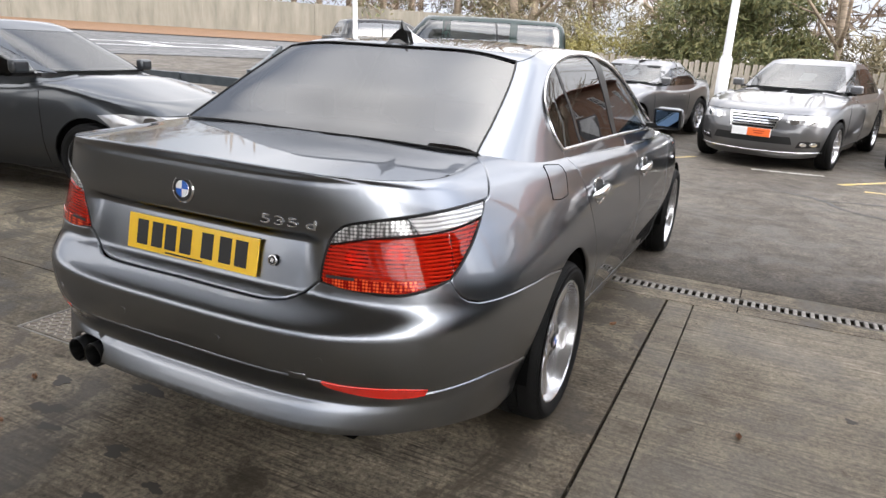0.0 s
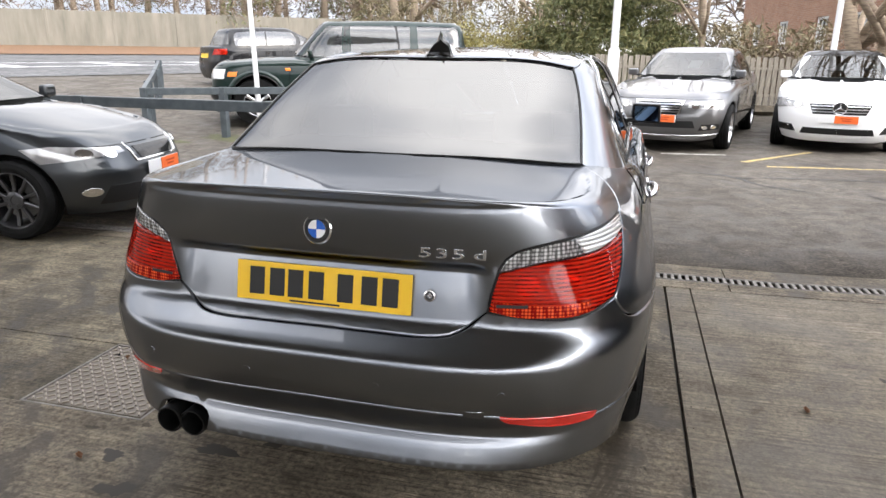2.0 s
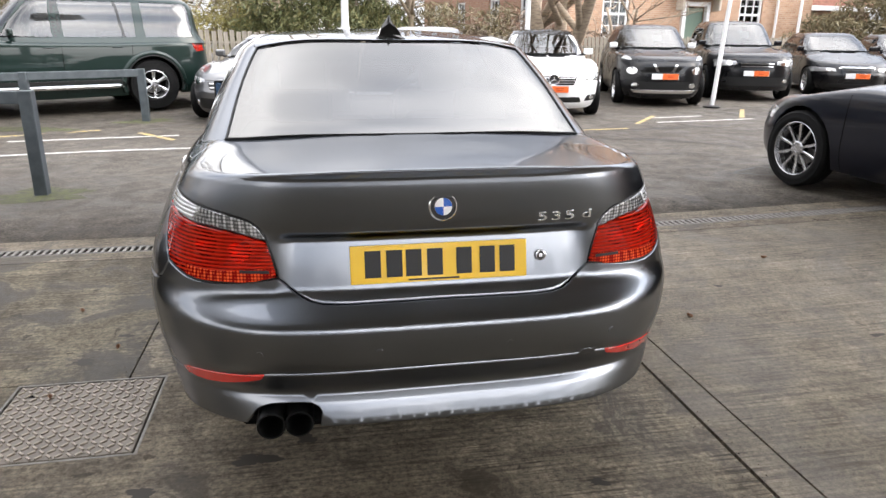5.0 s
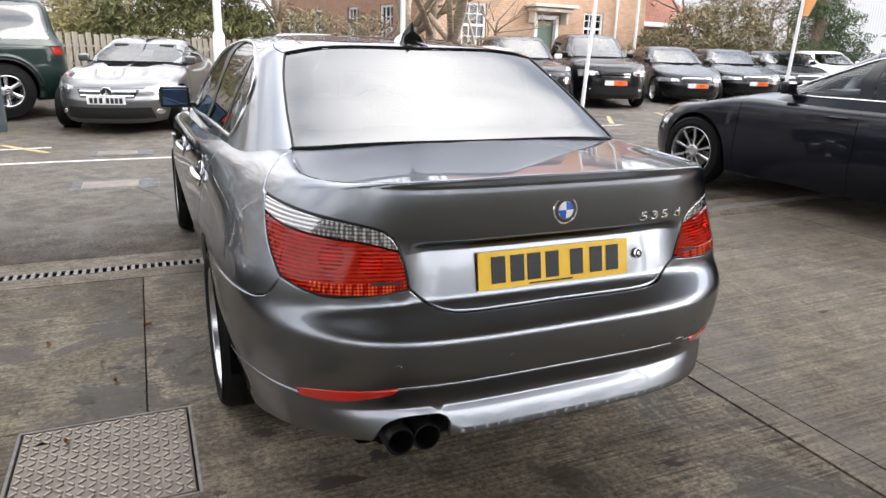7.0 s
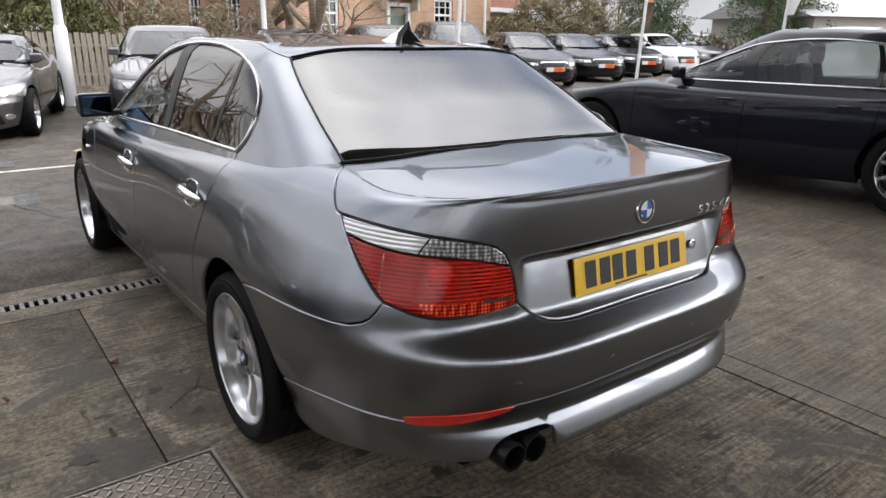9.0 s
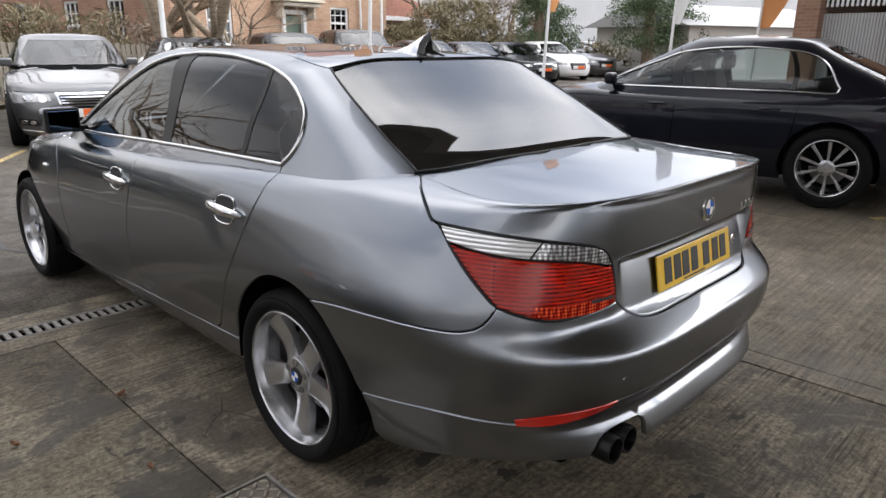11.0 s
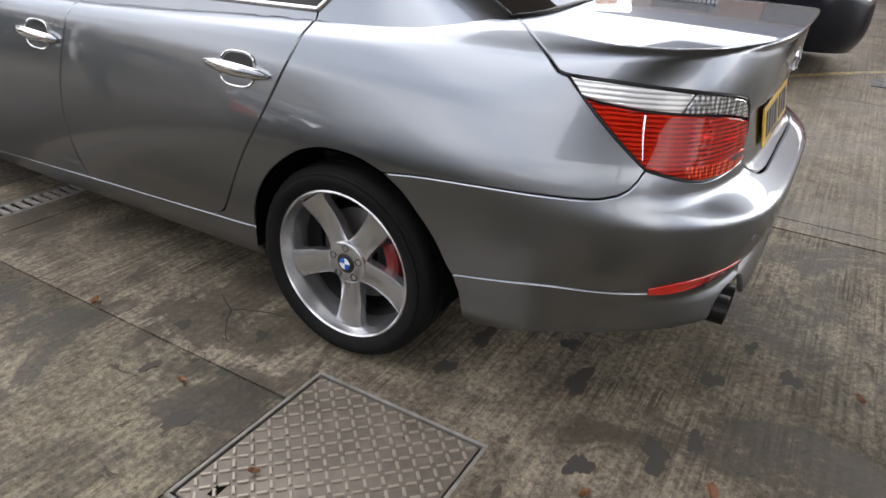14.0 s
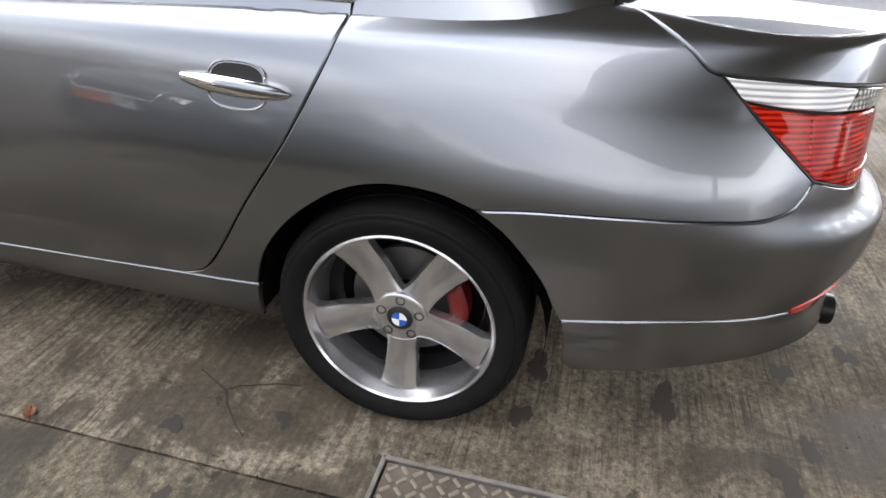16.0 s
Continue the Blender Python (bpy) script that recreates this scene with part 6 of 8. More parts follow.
    if seats:
        for x in (-.36, .36):
            part("seat", bevelled((.46, .14, .60), .06, (x, bx - .02, belt - .12), pose(0, 0, 0, -12, 0, 0), 2), upholstery, top_ob)
            part("headrest", bevelled((.24, .09, .16), .035, (x, bx - .12, belt + .26), None, 2), upholstery, top_ob)
        part("dashboard", bevelled((1.5 * w, .35, .14), .05, (0, ws - .38, hood - .05), None, 2), cabin_grey, top_ob)
        part("rear_bench", bevelled((1.4 * w, .16, .55), .06, (0, max(.25, tail_glass + .45), belt - .15), pose(0, 0, 0, -14, 0, 0), 2), upholstery, top_ob)
        part("cabin_floor", bevelled((1.6 * w, wb * .9, .05), 0, (0, wb * .48, .35)), dark_void, top_ob)
        part("steering_wheel", piped("steering_wheel", [(.36 + .18 * math.cos(a), ws - .62 - .06 * math.sin(a), hood + .03 + .16 * math.sin(a)) for a in np.linspace(0, 2 * math.pi, 20, endpoint=False)], .013, 6, True), black_plastic, top_ob)
    part("underbody", bevelled((1.1 * w, L - .5, .12), .02, (0, (tl + f) / 2, zb + .08)), dark_void, top_ob)
    return top_ob, S, G


def put(x, y, psi, wb, at_front=True, dz=0.0):
    """A pose for a car whose front axle (or rear axle) is at x, y and which heads along psi degrees left of +y."""
    hx, hy = -math.sin(radians(psi)), math.cos(radians(psi))
    rx, ry = (x - hx * wb, y - hy * wb) if at_front else (x, y)
    zf, zr = ground_z(rx + hx * wb, ry + hy * wb), ground_z(rx, ry)
    return Matrix.Translation((rx, ry, zr + dz)) @ Euler((0, 0, radians(psi))).to_matrix().to_4x4() @ Matrix.Rotation(math.atan2(zf - zr, wb), 4, "X")


def lights(x0, x1, z0, z1, slant=.04, mat_=None):
    return ("headlight", [(x0, z0 + slant), (x1, z0), (x1 + .02, z1 - .02), (x1 - .04, z1), (x0 + .02, z1 - slant * .5)], mat_ or head_lens, .004, True, "nose")


def grille(w, z0, z1, mat_=None, top=None):
    return ("grille", [(1e-3, z0), (w * .85, z0), (top or w, z1), (1e-3, z1)], mat_ or black_plastic, .006, False, "nose")


def slats(w, z0, z1, k, mat_=None):
    out = []
    for i in range(k):
        z = z0 + (z1 - z0) * (i + .5) / k
        ww = w * (.87 + .1 * (i + .5) / k)
        out.append(("grille_bar", [(1e-3, z - .008), (ww, z - .008), (ww, z + .008), (1e-3, z + .008)], mat_ or chrome, .014, False, "nose"))
    return out


def intake(w, z0, z1):
    return ("lower_intake", [(1e-3, z0), (w, z0), (w * .93, z1), (1e-3, z1)], black_plastic, .004, False, "nose")


def fog(x, z, r=.05):
    return ("fog_lamp", [(x + r * math.cos(k), z + r * .75 * math.sin(k)) for k in np.linspace(0, 2 * math.pi, 10, endpoint=False)], chrome, .008, True, "nose")


def bulb(x, z, r=.05):
    return ("headlight_bowl", [(x + r * math.cos(k), z + r * .8 * math.sin(k)) for k in np.linspace(0, 2 * math.pi, 12, endpoint=False)], chrome, .009, True, "nose")


# ---- the parked cars round the yard ----
ROW = "cars for sale in the row"
parked_car("hatchback_car", put(-3.87, 2.25, -80, 2.47), "dark grey metallic hatchback with dark alloy wheels beside the rail", dark_grey_paint, 4.06, .845, 1.44, 2.47, .80, .31, .93, .99, .74, 2.05, 1.25, -.62, -.35, .94, TEN, dark_alloy, 3.0, face=[
    lights(.40, .80, .59, .72, .06), bulb(.52, .65, .045), bulb(.66, .66, .04), grille(.30, .57, .68, gloss_black), ("grille_frame", [(1e-3, .565), (.33, .565), (.37, .71), (.36, .715), (.32, .578), (1e-3, .578)], chrome, .010, False, "nose"), intake(.62, .26, .40), fog(.66, .36, .045)], strip="card", sheet_card=False)
parked_car("luxury_saloon", put(5.08, 2.95, 6.7, 3.05), "dark navy luxury saloon with chrome window surrounds and ten-spoke wheels", navy_paint, 5.08, .95, 1.49, 3.05, .88, .355, .97, 1.0, .74, 2.38, 1.55, -.66, .20, 1.04, TEN, alloy, 3.0, face=[
    lights(.45, .85, .60, .72, .04)], strip=False, sheet_card=False, trim=satin_chrome, arc=.075, dlo=(.02, .48), glass=saloon_glass)
made_a = parked_car("roadster_coupe", put(-1.33, 9.05, 164.5, 2.43), "silver two-seat hardtop roadster with a white price sheet", silver_paint, 4.09, .895, 1.30, 2.43, .80, .32, .87, .93, .70, 1.75, 1.0, -.30, .15, .98, SEVEN, alloy, 2.6, ROW, face=[
    lights(.48, .82, .56, .72, .08), bulb(.62, .64, .06), grille(.42, .53, .64, gloss_black), *slats(.40, .53, .65, 2, satin_chrome), intake(.60, .24, .40), fog(.66, .33)], strip="plate", doors=1)
parked_car("executive_saloon", put(1.42, 8.75, 165.5, 2.874), "silver-grey executive saloon with a chrome slatted grille", silver_paint, 4.87, .927, 1.48, 2.874, .84, .335, .96, 1.02, .80, 2.2, 1.40, -.55, .05, 1.06, SEVEN, alloy, 2.9, ROW, face=[
    lights(.40, .84, .61, .76, .05), bulb(.50, .675, .05), bulb(.66, .69, .055), grille(.32, .56, .73, gloss_black), *slats(.31, .575, .715, 4), ("grille_frame", [(1e-3, .725), (.335, .725), (.35, .75), (1e-3, .75)], chrome, .016, False, "nose"), ("grille_side", [(.27, .56), (.295, .56), (.34, .735), (.315, .735)], chrome, .016, True, "nose"), intake(.52, .37, .47), ("fog_bezel", [(.56, .33), (.80, .345), (.80, .42), (.60, .42)], black_plastic, .004, True, "nose"), fog(.64, .375, .035), fog(.74, .38, .035),
    ("chrome_lip", [(1e-3, .245), (.82, .26), (.82, .275), (1e-3, .26)], satin_chrome, .012, False, "nose")], strip="card")
made_b = parked_car("white_saloon", put(3.92, 9.25, 167, 2.76), "white sports saloon with a dark glass roof", white_paint, 4.58, .885, 1.45, 2.76, .80, .325, .95, 1.0, .80, 2.1, 1.32, -.50, .05, 1.05, SEVEN, alloy, 2.9, ROW, face=[
    lights(.46, .84, .61, .76, .06), bulb(.56, .68, .05), bulb(.70, .69, .045), grille(.40, .57, .71, gloss_black), *slats(.39, .58, .70, 3, satin_chrome), intake(.48, .28, .37), ("fog_bezel", [(.54, .30), (.80, .31), (.80, .40), (.60, .40)], black_plastic, .004, True, "nose"), fog(.68, .355, .045)], strip="card", roof_paint=gloss_black)
parked_car("crossover_car", put(6.75, 10.6, 163, 2.53), "black compact crossover with round driving lamps", black_paint, 4.14, .88, 1.57, 2.53, .80, .34, 1.02, 1.08, .92, 1.9, 1.20, -.60, -.35, 1.02, FIVE_PLAIN, alloy, 3.0, ROW, face=[
    ("headlight", [(.62, .90), (.80, .92), (.74, .985), (.66, .95)], clear_lens, .004, True, "nose"), fog(.62, .70, .095), grille(.42, .66, .82, gloss_black), ("grille_frame", [(.12, .69), (.17, .69), (.24, .82), (.19, .82)], chrome, .016, True, "nose"),
    fog(.55, .42, .065), intake(.55, .33, .50), ("skid_plate", [(1e-3, .28), (.55, .28), (.62, .34), (1e-3, .34)], satin_chrome, .02, False, "nose")], strip="card", mirror_paint=white_paint)
parked_car("family_crossover", put(9.35, 11.45, 160, 2.62), "black family crossover behind a white flag pole", black_paint, 4.55, .91, 1.68, 2.62, .88, .355, 1.06, 1.12, .96, 2.0, 1.25, -.75, -.50, 1.06, FIVE_PLAIN, alloy, 3.2, ROW, face=[
    lights(.40, .80, .72, .88, .06), bulb(.54, .80, .055), grille(.36, .70, .84, gloss_black), *slats(.36, .71, .83, 2), intake(.70, .34, .52), fog(.62, .44)], strip="card")
nose_a = [lights(.44, .84, .57, .68, .03), bulb(.58, .63, .04), grille(.34, .37, .67, gloss_black), ("grille_frame", [(1e-3, .672), (.335, .672), (.372, .648), (.385, .66), (.345, .692), (1e-3, .692)], chrome, .012, False, "nose"), *slats(.30, .56, .66, 3, black_plastic), intake(.6, .24, .33)]
parked_car("black_hatchback", put(12.3, 11.9, 158, 2.60), "black hatchback with a tall framed grille", black_paint, 4.24, .89, 1.42, 2.60, .86, .32, .95, .99, .72, 2.0, 1.25, -.55, -.30, .97, FIVE_PLAIN, alloy, 2.7, ROW, face=nose_a, strip="card")
parked_car("black_coupe", put(15.3, 12.7, 157, 2.81), "black fastback with a tall framed grille", black_paint, 4.70, .92, 1.39, 2.81, .86, .33, .93, .97, .70, 2.15, 1.35, -.60, -.10, 1.0, FIVE_PLAIN, alloy, 2.7, ROW, face=nose_a, strip="card")
parked_car("black_convertible", put(18.4, 13.5, 156, 2.75), "black convertible with its roof up", black_paint, 4.62, .92, 1.38, 2.75, .86, .33, .93, .97, .70, 2.1, 1.35, -.50, .05, 1.0, FIVE_PLAIN, alloy, 2.7, ROW, face=nose_a, strip="card", seats=False)
parked_car("white_hatchback", put(21.4, 14.1, 156, 2.6), "white hatchback in the row", white_paint, 4.3, .89, 1.43, 2.60, .86, .32, .95, .99, .73, 2.0, 1.25, -.55, -.30, .97, FIVE_PLAIN, alloy, 2.7, ROW, face=[lights(.44, .84, .57, .68, .03), grille(.36, .42, .66, gloss_black)], strip="card", seats=False)
parked_car("silver_hatchback", put(24.4, 14.7, 156, 2.6), "pale silver hatchback in the row", silver_paint, 4.3, .89, 1.43, 2.60, .86, .32, .95, .99, .73, 2.0, 1.25, -.55, -.30, .97, FIVE_PLAIN, alloy, 2.7, ROW, face=[lights(.44, .84, .57, .68, .03), grille(.36, .42, .66, gloss_black)], strip="card", seats=False)
parked_car("white_estate", put(27.4, 15.3, 156, 2.6), "white small car in the row", white_paint, 4.2, .88, 1.46, 2.60, .86, .32, .95, .99, .73, 2.0, 1.25, -.55, -.30, .97, FIVE_PLAIN, alloy, 2.7, ROW, face=[lights(.44, .84, .57, .68, .03), grille(.36, .42, .66, gloss_black)], strip="card", seats=False)
made_c = parked_car("off_roader", put(-3.40, 10.62, 118.6, 2.97, False), "dark green long-wheelbase off-roader parked behind the rail", green_paint, 4.95, .95, 1.86, 2.97, .80, .415, 1.16, 1.20, 1.08, 2.30, 1.78, -1.02, -.86, 1.16, SIX, alloy, 5.0, face=[
    ("headlight", [(.55, .82), (.88, .82), (.88, .98), (.55, .98)], clear_lens, .01, True, "nose"), grille(.5, .80, .98, black_plastic), ("side_marker", [(.90, .86), (.93, .86), (.93, .94), (.90, .94)], amber, .006, True, "nose"),
    ("rear_lamp", [(.74, .95), (.86, .95), (.86, 1.12), (.74, 1.12)], red_lens, .006, True, "tail"), ("bumper_bar", [(1e-3, .48), (.88, .48), (.88, .66), (1e-3, .66)], black_plastic, .03, False, "nose"), ("rear_bumper_bar", [(1e-3, .48), (.88, .48), (.88, .64), (1e-3, .64)], black_plastic, .05, False, "tail")], strip=False, sheet_card=False, low_trim=black_plastic, arc=.01, rim_k=.56, pillars=(.12, 1.36))
parked_car("estate_car", put(-9.4, 14.4, -38, 2.76, False), "black estate car pulled up at the road", black_paint, 4.58, .90, 1.47, 2.76, .78, .32, .97, 1.0, .78, 2.1, 1.32, -.72, -.48, .98, FIVE_PLAIN, alloy, 3.2, face=[
    ("rear_lamp", [(.50, .78), (.82, .78), (.80, .92), (.56, .92)], red_lens, .006, True, "tail"), ("rear_plate", [(1e-3, .70), (.26, .70), (.26, .81), (1e-3, .81)], plate_yellow, .008, False, "tail")], strip=False, sheet_card=False, glass=privacy)
parked_car("red_coupe", put(6.75, -2.85, 100, 2.71), "dark red coupe with twin oval headlamps", red_paint, 4.64, .87, 1.40, 2.71, .80, .32, .92, .97, .78, 2.0, 1.2, -.5, .1, 1.0, SEVEN, alloy, 3.0, face=[
    ("headlight", [(.66 + .12 * math.cos(k), .66 + .075 * math.sin(k)) for k in np.linspace(0, 2 * math.pi, 14, endpoint=False)], clear_lens, .008, True, "nose"), ("headlight", [(.46 + .09 * math.cos(k), .65 + .065 * math.sin(k)) for k in np.linspace(0, 2 * math.pi, 14, endpoint=False)], clear_lens, .010, True, "nose"),
    grille(.34, .55, .74, gloss_black), *slats(.33, .56, .73, 4, satin_chrome), intake(.62, .28, .42), fog(.68, .42, .05)], strip="card")


def nose_badge(made, z, r):
    """A chrome ring with a dark disc and three thin rays on the grille."""
    ob, S, _ = made
    y = float(S.F(z)) + .028
    ring = lathed("nose_badge", [(r, -.02), (r, .004), (r * .94, .008), (r * .86, .004), (r * .86, -.02)], 32, "y", (0, y, z))
    b = part("nose_badge", ring, chrome, ob, "chrome ring badge on the grille")
    part("badge_disc", lathed("badge_disc", [(r * .87, -.006), (.0001, -.006)], 24, "y", (0, y, z)), ink, b)
    for a in (90, 210, 330):
        c, q = math.cos(radians(a)), math.sin(radians(a))
        V = [(0, y + .006, z), (-q * r * .16, y, z + c * r * .16), (c * r * .9, y, z + q * r * .9), (q * r * .16, y, z - c * r * .16)]
        part("badge_ray", mesh_of("badge_ray", V, [(0, 1, 2), (0, 2, 3)], smooth=False), chrome, b)


nose_badge(made_a, .60, .085)
nose_badge(made_b, .66, .095)

suv = made_c[0]
for s_ in (1, -1):
    for y_ in (0.0, 2.97):
        P = [(s_ * .955, y_ + .50 * math.cos(k), .43 + .50 * math.sin(k)) for k in np.linspace(-.25, math.pi + .25, 22)]
        flare = part("arch_flare", piped("arch_flare", P, .045, 8, flat=.8), green_paint, suv)
        part("flare_edge", piped("flare_edge", [(s_ * .985, y_ + .462 * math.cos(k), .43 + .462 * math.sin(k)) for k in np.linspace(-.2, math.pi + .2, 22)], .012, 6), black_plastic, flare)
    step = part("side_step", piped("side_step", [(s_ * .93, .55, .42), (s_ * .99, .62, .42), (s_ * .99, 2.36, .42), (s_ * .93, 2.42, .42)], .038, 8), satin_chrome, suv, "bright tubular side step")
    part("side_repeater", bevelled((.02, .09, .05), .008, (s_ * .955, 2.42, .98)), amber, suv)

# ---- rails, poles and flags ----
rail_paint = Mat("dark grey rail paint", (.055, .068, .075), .5)
rail_paint.base(rail_paint.ramp(rail_paint.noise(8, 5), (.3, (.04, .05, .056)), (.75, (.085, .10, .11))))
rail_paint = rail_paint.m
pole_white = Mat("white painted pole", grey(.72), .4).m


def barrier(name, pts, posts, top, label):
    """A post-and-beam rail along pts, with posts at the points given."""
    x, y = pts[0]
    rail = thing(name, pose(x, y, 0), label, "barrier")
    for (x0, y0), (x1, y1) in zip(pts, pts[1:]):
        z0, z1 = ground_z(x0, y0) + top - .05, ground_z(x1, y1) + top - .05
        l = math.dist((x0, y0, z0), (x1, y1, z1))
        b = part("beam", bevelled((l + .06, .07, .11), .006), rail_paint, rail)
        b.matrix_basis = Matrix.Translation(((x0 + x1) / 2 - x, (y0 + y1) / 2 - y, (z0 + z1) / 2)) @ pose(0, 0, 0, 0, -math.degrees(math.asin((z1 - z0) / l)), math.degrees(math.atan2(y1 - y0, x1 - x0)))
    for px, py in posts:
        part("post", bevelled((.11, .11, top + .02), .006, (px - x, py - y, ground_z(px, py) + top / 2)), rail_paint, rail)
    return rail


barrier("rail_near", [(-2.80, 3.80), (-5.2, 3.86), (-9.5, 4.0)], [(-2.80, 3.80), (-5.2, 3.86), (-7.4, 3.93), (-9.5, 4.0)], .93, "dark grey steel post-and-beam rail")
barrier("rail_far", [(-2.93, 8.74), (-4.34, 7.97), (-5.57, 7.31), (-6.65, 6.75)], [(-2.93, 8.74), (-4.34, 7.97), (-5.57, 7.31), (-6.62, 6.76)], .80, "dark grey steel rail in front of the off-roader")
barrier("return_rail", [(-6.65, 6.75), (-8.3, 9.2), (-9.8, 11.4)], [(-7.5, 8.0), (-8.6, 9.7), (-9.8, 11.4)], .78, "dark grey steel rail running back to the road")


moss = Mat("moss and mud", (.06, .065, .025), .9)
moss.base(moss.ramp(moss.noise(16, 5), (.35, (.045, .038, .028)), (.6, (.075, .082, .028))))
moss.bump(moss.noise(60, 4), .8, .01)
rng = np.random.default_rng(5)
for px, py, r in ((-2.80, 3.80, .34), (-5.2, 3.86, .3), (-2.93, 8.74, .3), (-4.34, 7.97, .34), (-5.57, 7.31, .34), (-6.62, 6.76, .4)):
    th = np.linspace(0, 2 * math.pi, 44, endpoint=False)
    rr = r * (1 + .3 * np.sin(2 * th + rng.uniform(0, 6)) + .2 * np.sin(5 * th + rng.uniform(0, 6)) + .15 * rng.uniform(-1, 1, 44))
    V = [(px, py, ground_z(px, py) + .012)] + [(px + 1.4 * q * math.cos(k), py + .7 * q * math.sin(k), ground_z(px + 1.4 * q * math.cos(k), py + .7 * q * math.sin(k)) + .003) for q, k in zip(rr, th)]
    tagged(part("moss_patch", mesh_of("moss_patch", V, [(0, 1 + i, 1 + (i + 1) % 44) for i in range(44)]), moss.m, None, "low moss and mud round a rail post", "structure"), category="moss")


def pole(name, x, y, h, r0, r1, lean, label, flag=None, sleeve=0.0):
    ob = thing(name, pose(x, y, ground_z(x, y)), label, "pole")
    lx, ly = lean
    P = [(lx * h * k, ly * h * k, h * k) for k in np.linspace(0, 1, 14)]
    part("shaft", piped("shaft", P, r0, 14, taper=np.linspace(r0, r1, 14)), pole_white, ob)
    if sleeve:
        part("sleeve", lathed("sleeve", [(r0 + .03, 0), (r0 + .03, sleeve), (r0 + .005, sleeve + .06)], 20, "z"), pole_white, ob)
    else:
        part("foot", lathed("foot", [(.16, 0), (.16, .03), (r0 + .01, .05)], 20, "z"), black_plastic, ob)
    if flag is not None:
        z0, z1, wd, m_, dx, dy = flag
        V, F, nn, mm = [], [], 14, 6
        for i in range(nn):
            k = i / (nn - 1)
            z = z0 + (z1 - z0) * k
            ww = wd * min(1, .35 + 2.2 * k) * (1 if k < .8 else max(.12, 1 - ((k - .8) / .2) ** 2))
            for j in range(mm):
                q = j / (mm - 1)
                wave = .05 * math.sin(5 * k + 4 * q)
                V.append((lx * z + dx * ww * q - dy * wave, ly * z + dy * ww * q + dx * wave, z + .02))
        F = [(i * mm + j, i * mm + j + 1, (i + 1) * mm + j + 1, (i + 1) * mm + j) for i in range(nn - 1) for j in range(mm - 1)]
        me = mesh_of("banner", V, F)
        part("banner", me, m_, ob, "feather banner")
    return ob


flag_orange = Mat("orange banner cloth", (.74, .36, .14), .8).m
flag_white = Mat("white banner cloth", (.75, .74, .72), .8).m
pole("flag_pole", -5.35, 8.05, 6.0, .045, .03, (-.03, .0), "thin white flag pole in front of the off-roader")
pole("flag_pole", 7.55, 9.75, 5.2, .045, .03, (.055, .0), "white flag pole with an orange feather banner", (2.9, 5.0, .5, flag_orange, -.7, .5))
pole("flag_pole", 11.1, 7.75, 5.2, .04, .025, (.06, .0), "white flag pole with an orange feather banner", (2.1, 5.0, .45, flag_orange, .75, -.5))
pole("flag_pole", 14.3, 6.3, 5.2, .04, .025, (.06, .0), "white flag pole with a white feather banner", (1.9, 5.0, .5, flag_white, .75, -.5))
pole("flag_pole", 19.0, 6.0, 5.2, .04, .025, (.06, .0), "white flag pole with a pale orange banner", (1.9, 5.0, 1.0, flag_orange, .75, -.5))
pole("lamp_post", .42, 12.0, 7.0, .085, .05, (.0, .0), "tall white lamp post behind the parked row", None, 1.35)
pole("lamp_post", 4.65, 13.0, 7.0, .06, .05, (.0, .0), "slim white post behind the white car", None, .3)
pole("lamp_post", -2.75, 19.3, 7.0, .06, .05, (.0, .0), "slim white post by the hedge", None, .3)
pole("lamp_post", 18.2, 21.6, 6.0, .06, .05, (.0, .0), "grey post beside the brick house", None, .3)

# ---- picket fence behind the row ----
old_wood = Mat("weathered fence wood", (.28, .24, .19), .8)
ow = old_wood.noise(6, 5, .6, old_wood.coords((8, 8, 1)))
old_wood.base(old_wood.ramp(ow, (.3, (.18, .155, .12)), (.7, (.36, .32, .26))))
old_wood = old_wood.m
picket = thing("picket_fence", pose(0, 0, 0), "weathered grey-brown close picket fence on a low kerb", "fence")
board_me = bpy.data.meshes.new("board")
bb = bevelled((.095, .022, 1.05), .004)
bb.to_mesh(board_me)
bb.free()
board_me.materials.append(old_wood)
fx, fy = math.cos(radians(12)), math.sin(radians(12))
for i in range(165):
    k = -6.5 + .125 * i
    x, y = .4 + fx * k, 13.3 + fy * k
    ob = new("board", board_me)
    ob.parent = picket
    ob.matrix_basis = Matrix.Translation((x, y, ground_z(x, y) + .18 + .525 + .02 * math.sin(i * 2.7))) @ pose(0, 0, 0, 0, 1.2 * math.sin(i * 1.7), 12)
for z in (.42, .98):
    V, F = tube([(.4 + fx * k, 13.33 + fy * k, ground_z(.4 + fx * k, 13.3 + fy * k) + z) for k in np.arange(-6.6, 14.3, 1.9)], .035, 4)
    part("fence_rail", mesh_of("fence_rail", V, F, smooth=False), old_wood, picket)
V, F = tube([(.4 + fx * k, 13.25 + fy * k, ground_z(.4 + fx * k, 13.3 + fy * k) + .08) for k in np.arange(-6.6, 14.3, 1.9)], .13, 4)
part("kerb", mesh_of("kerb", V, F, smooth=False), concrete, picket)

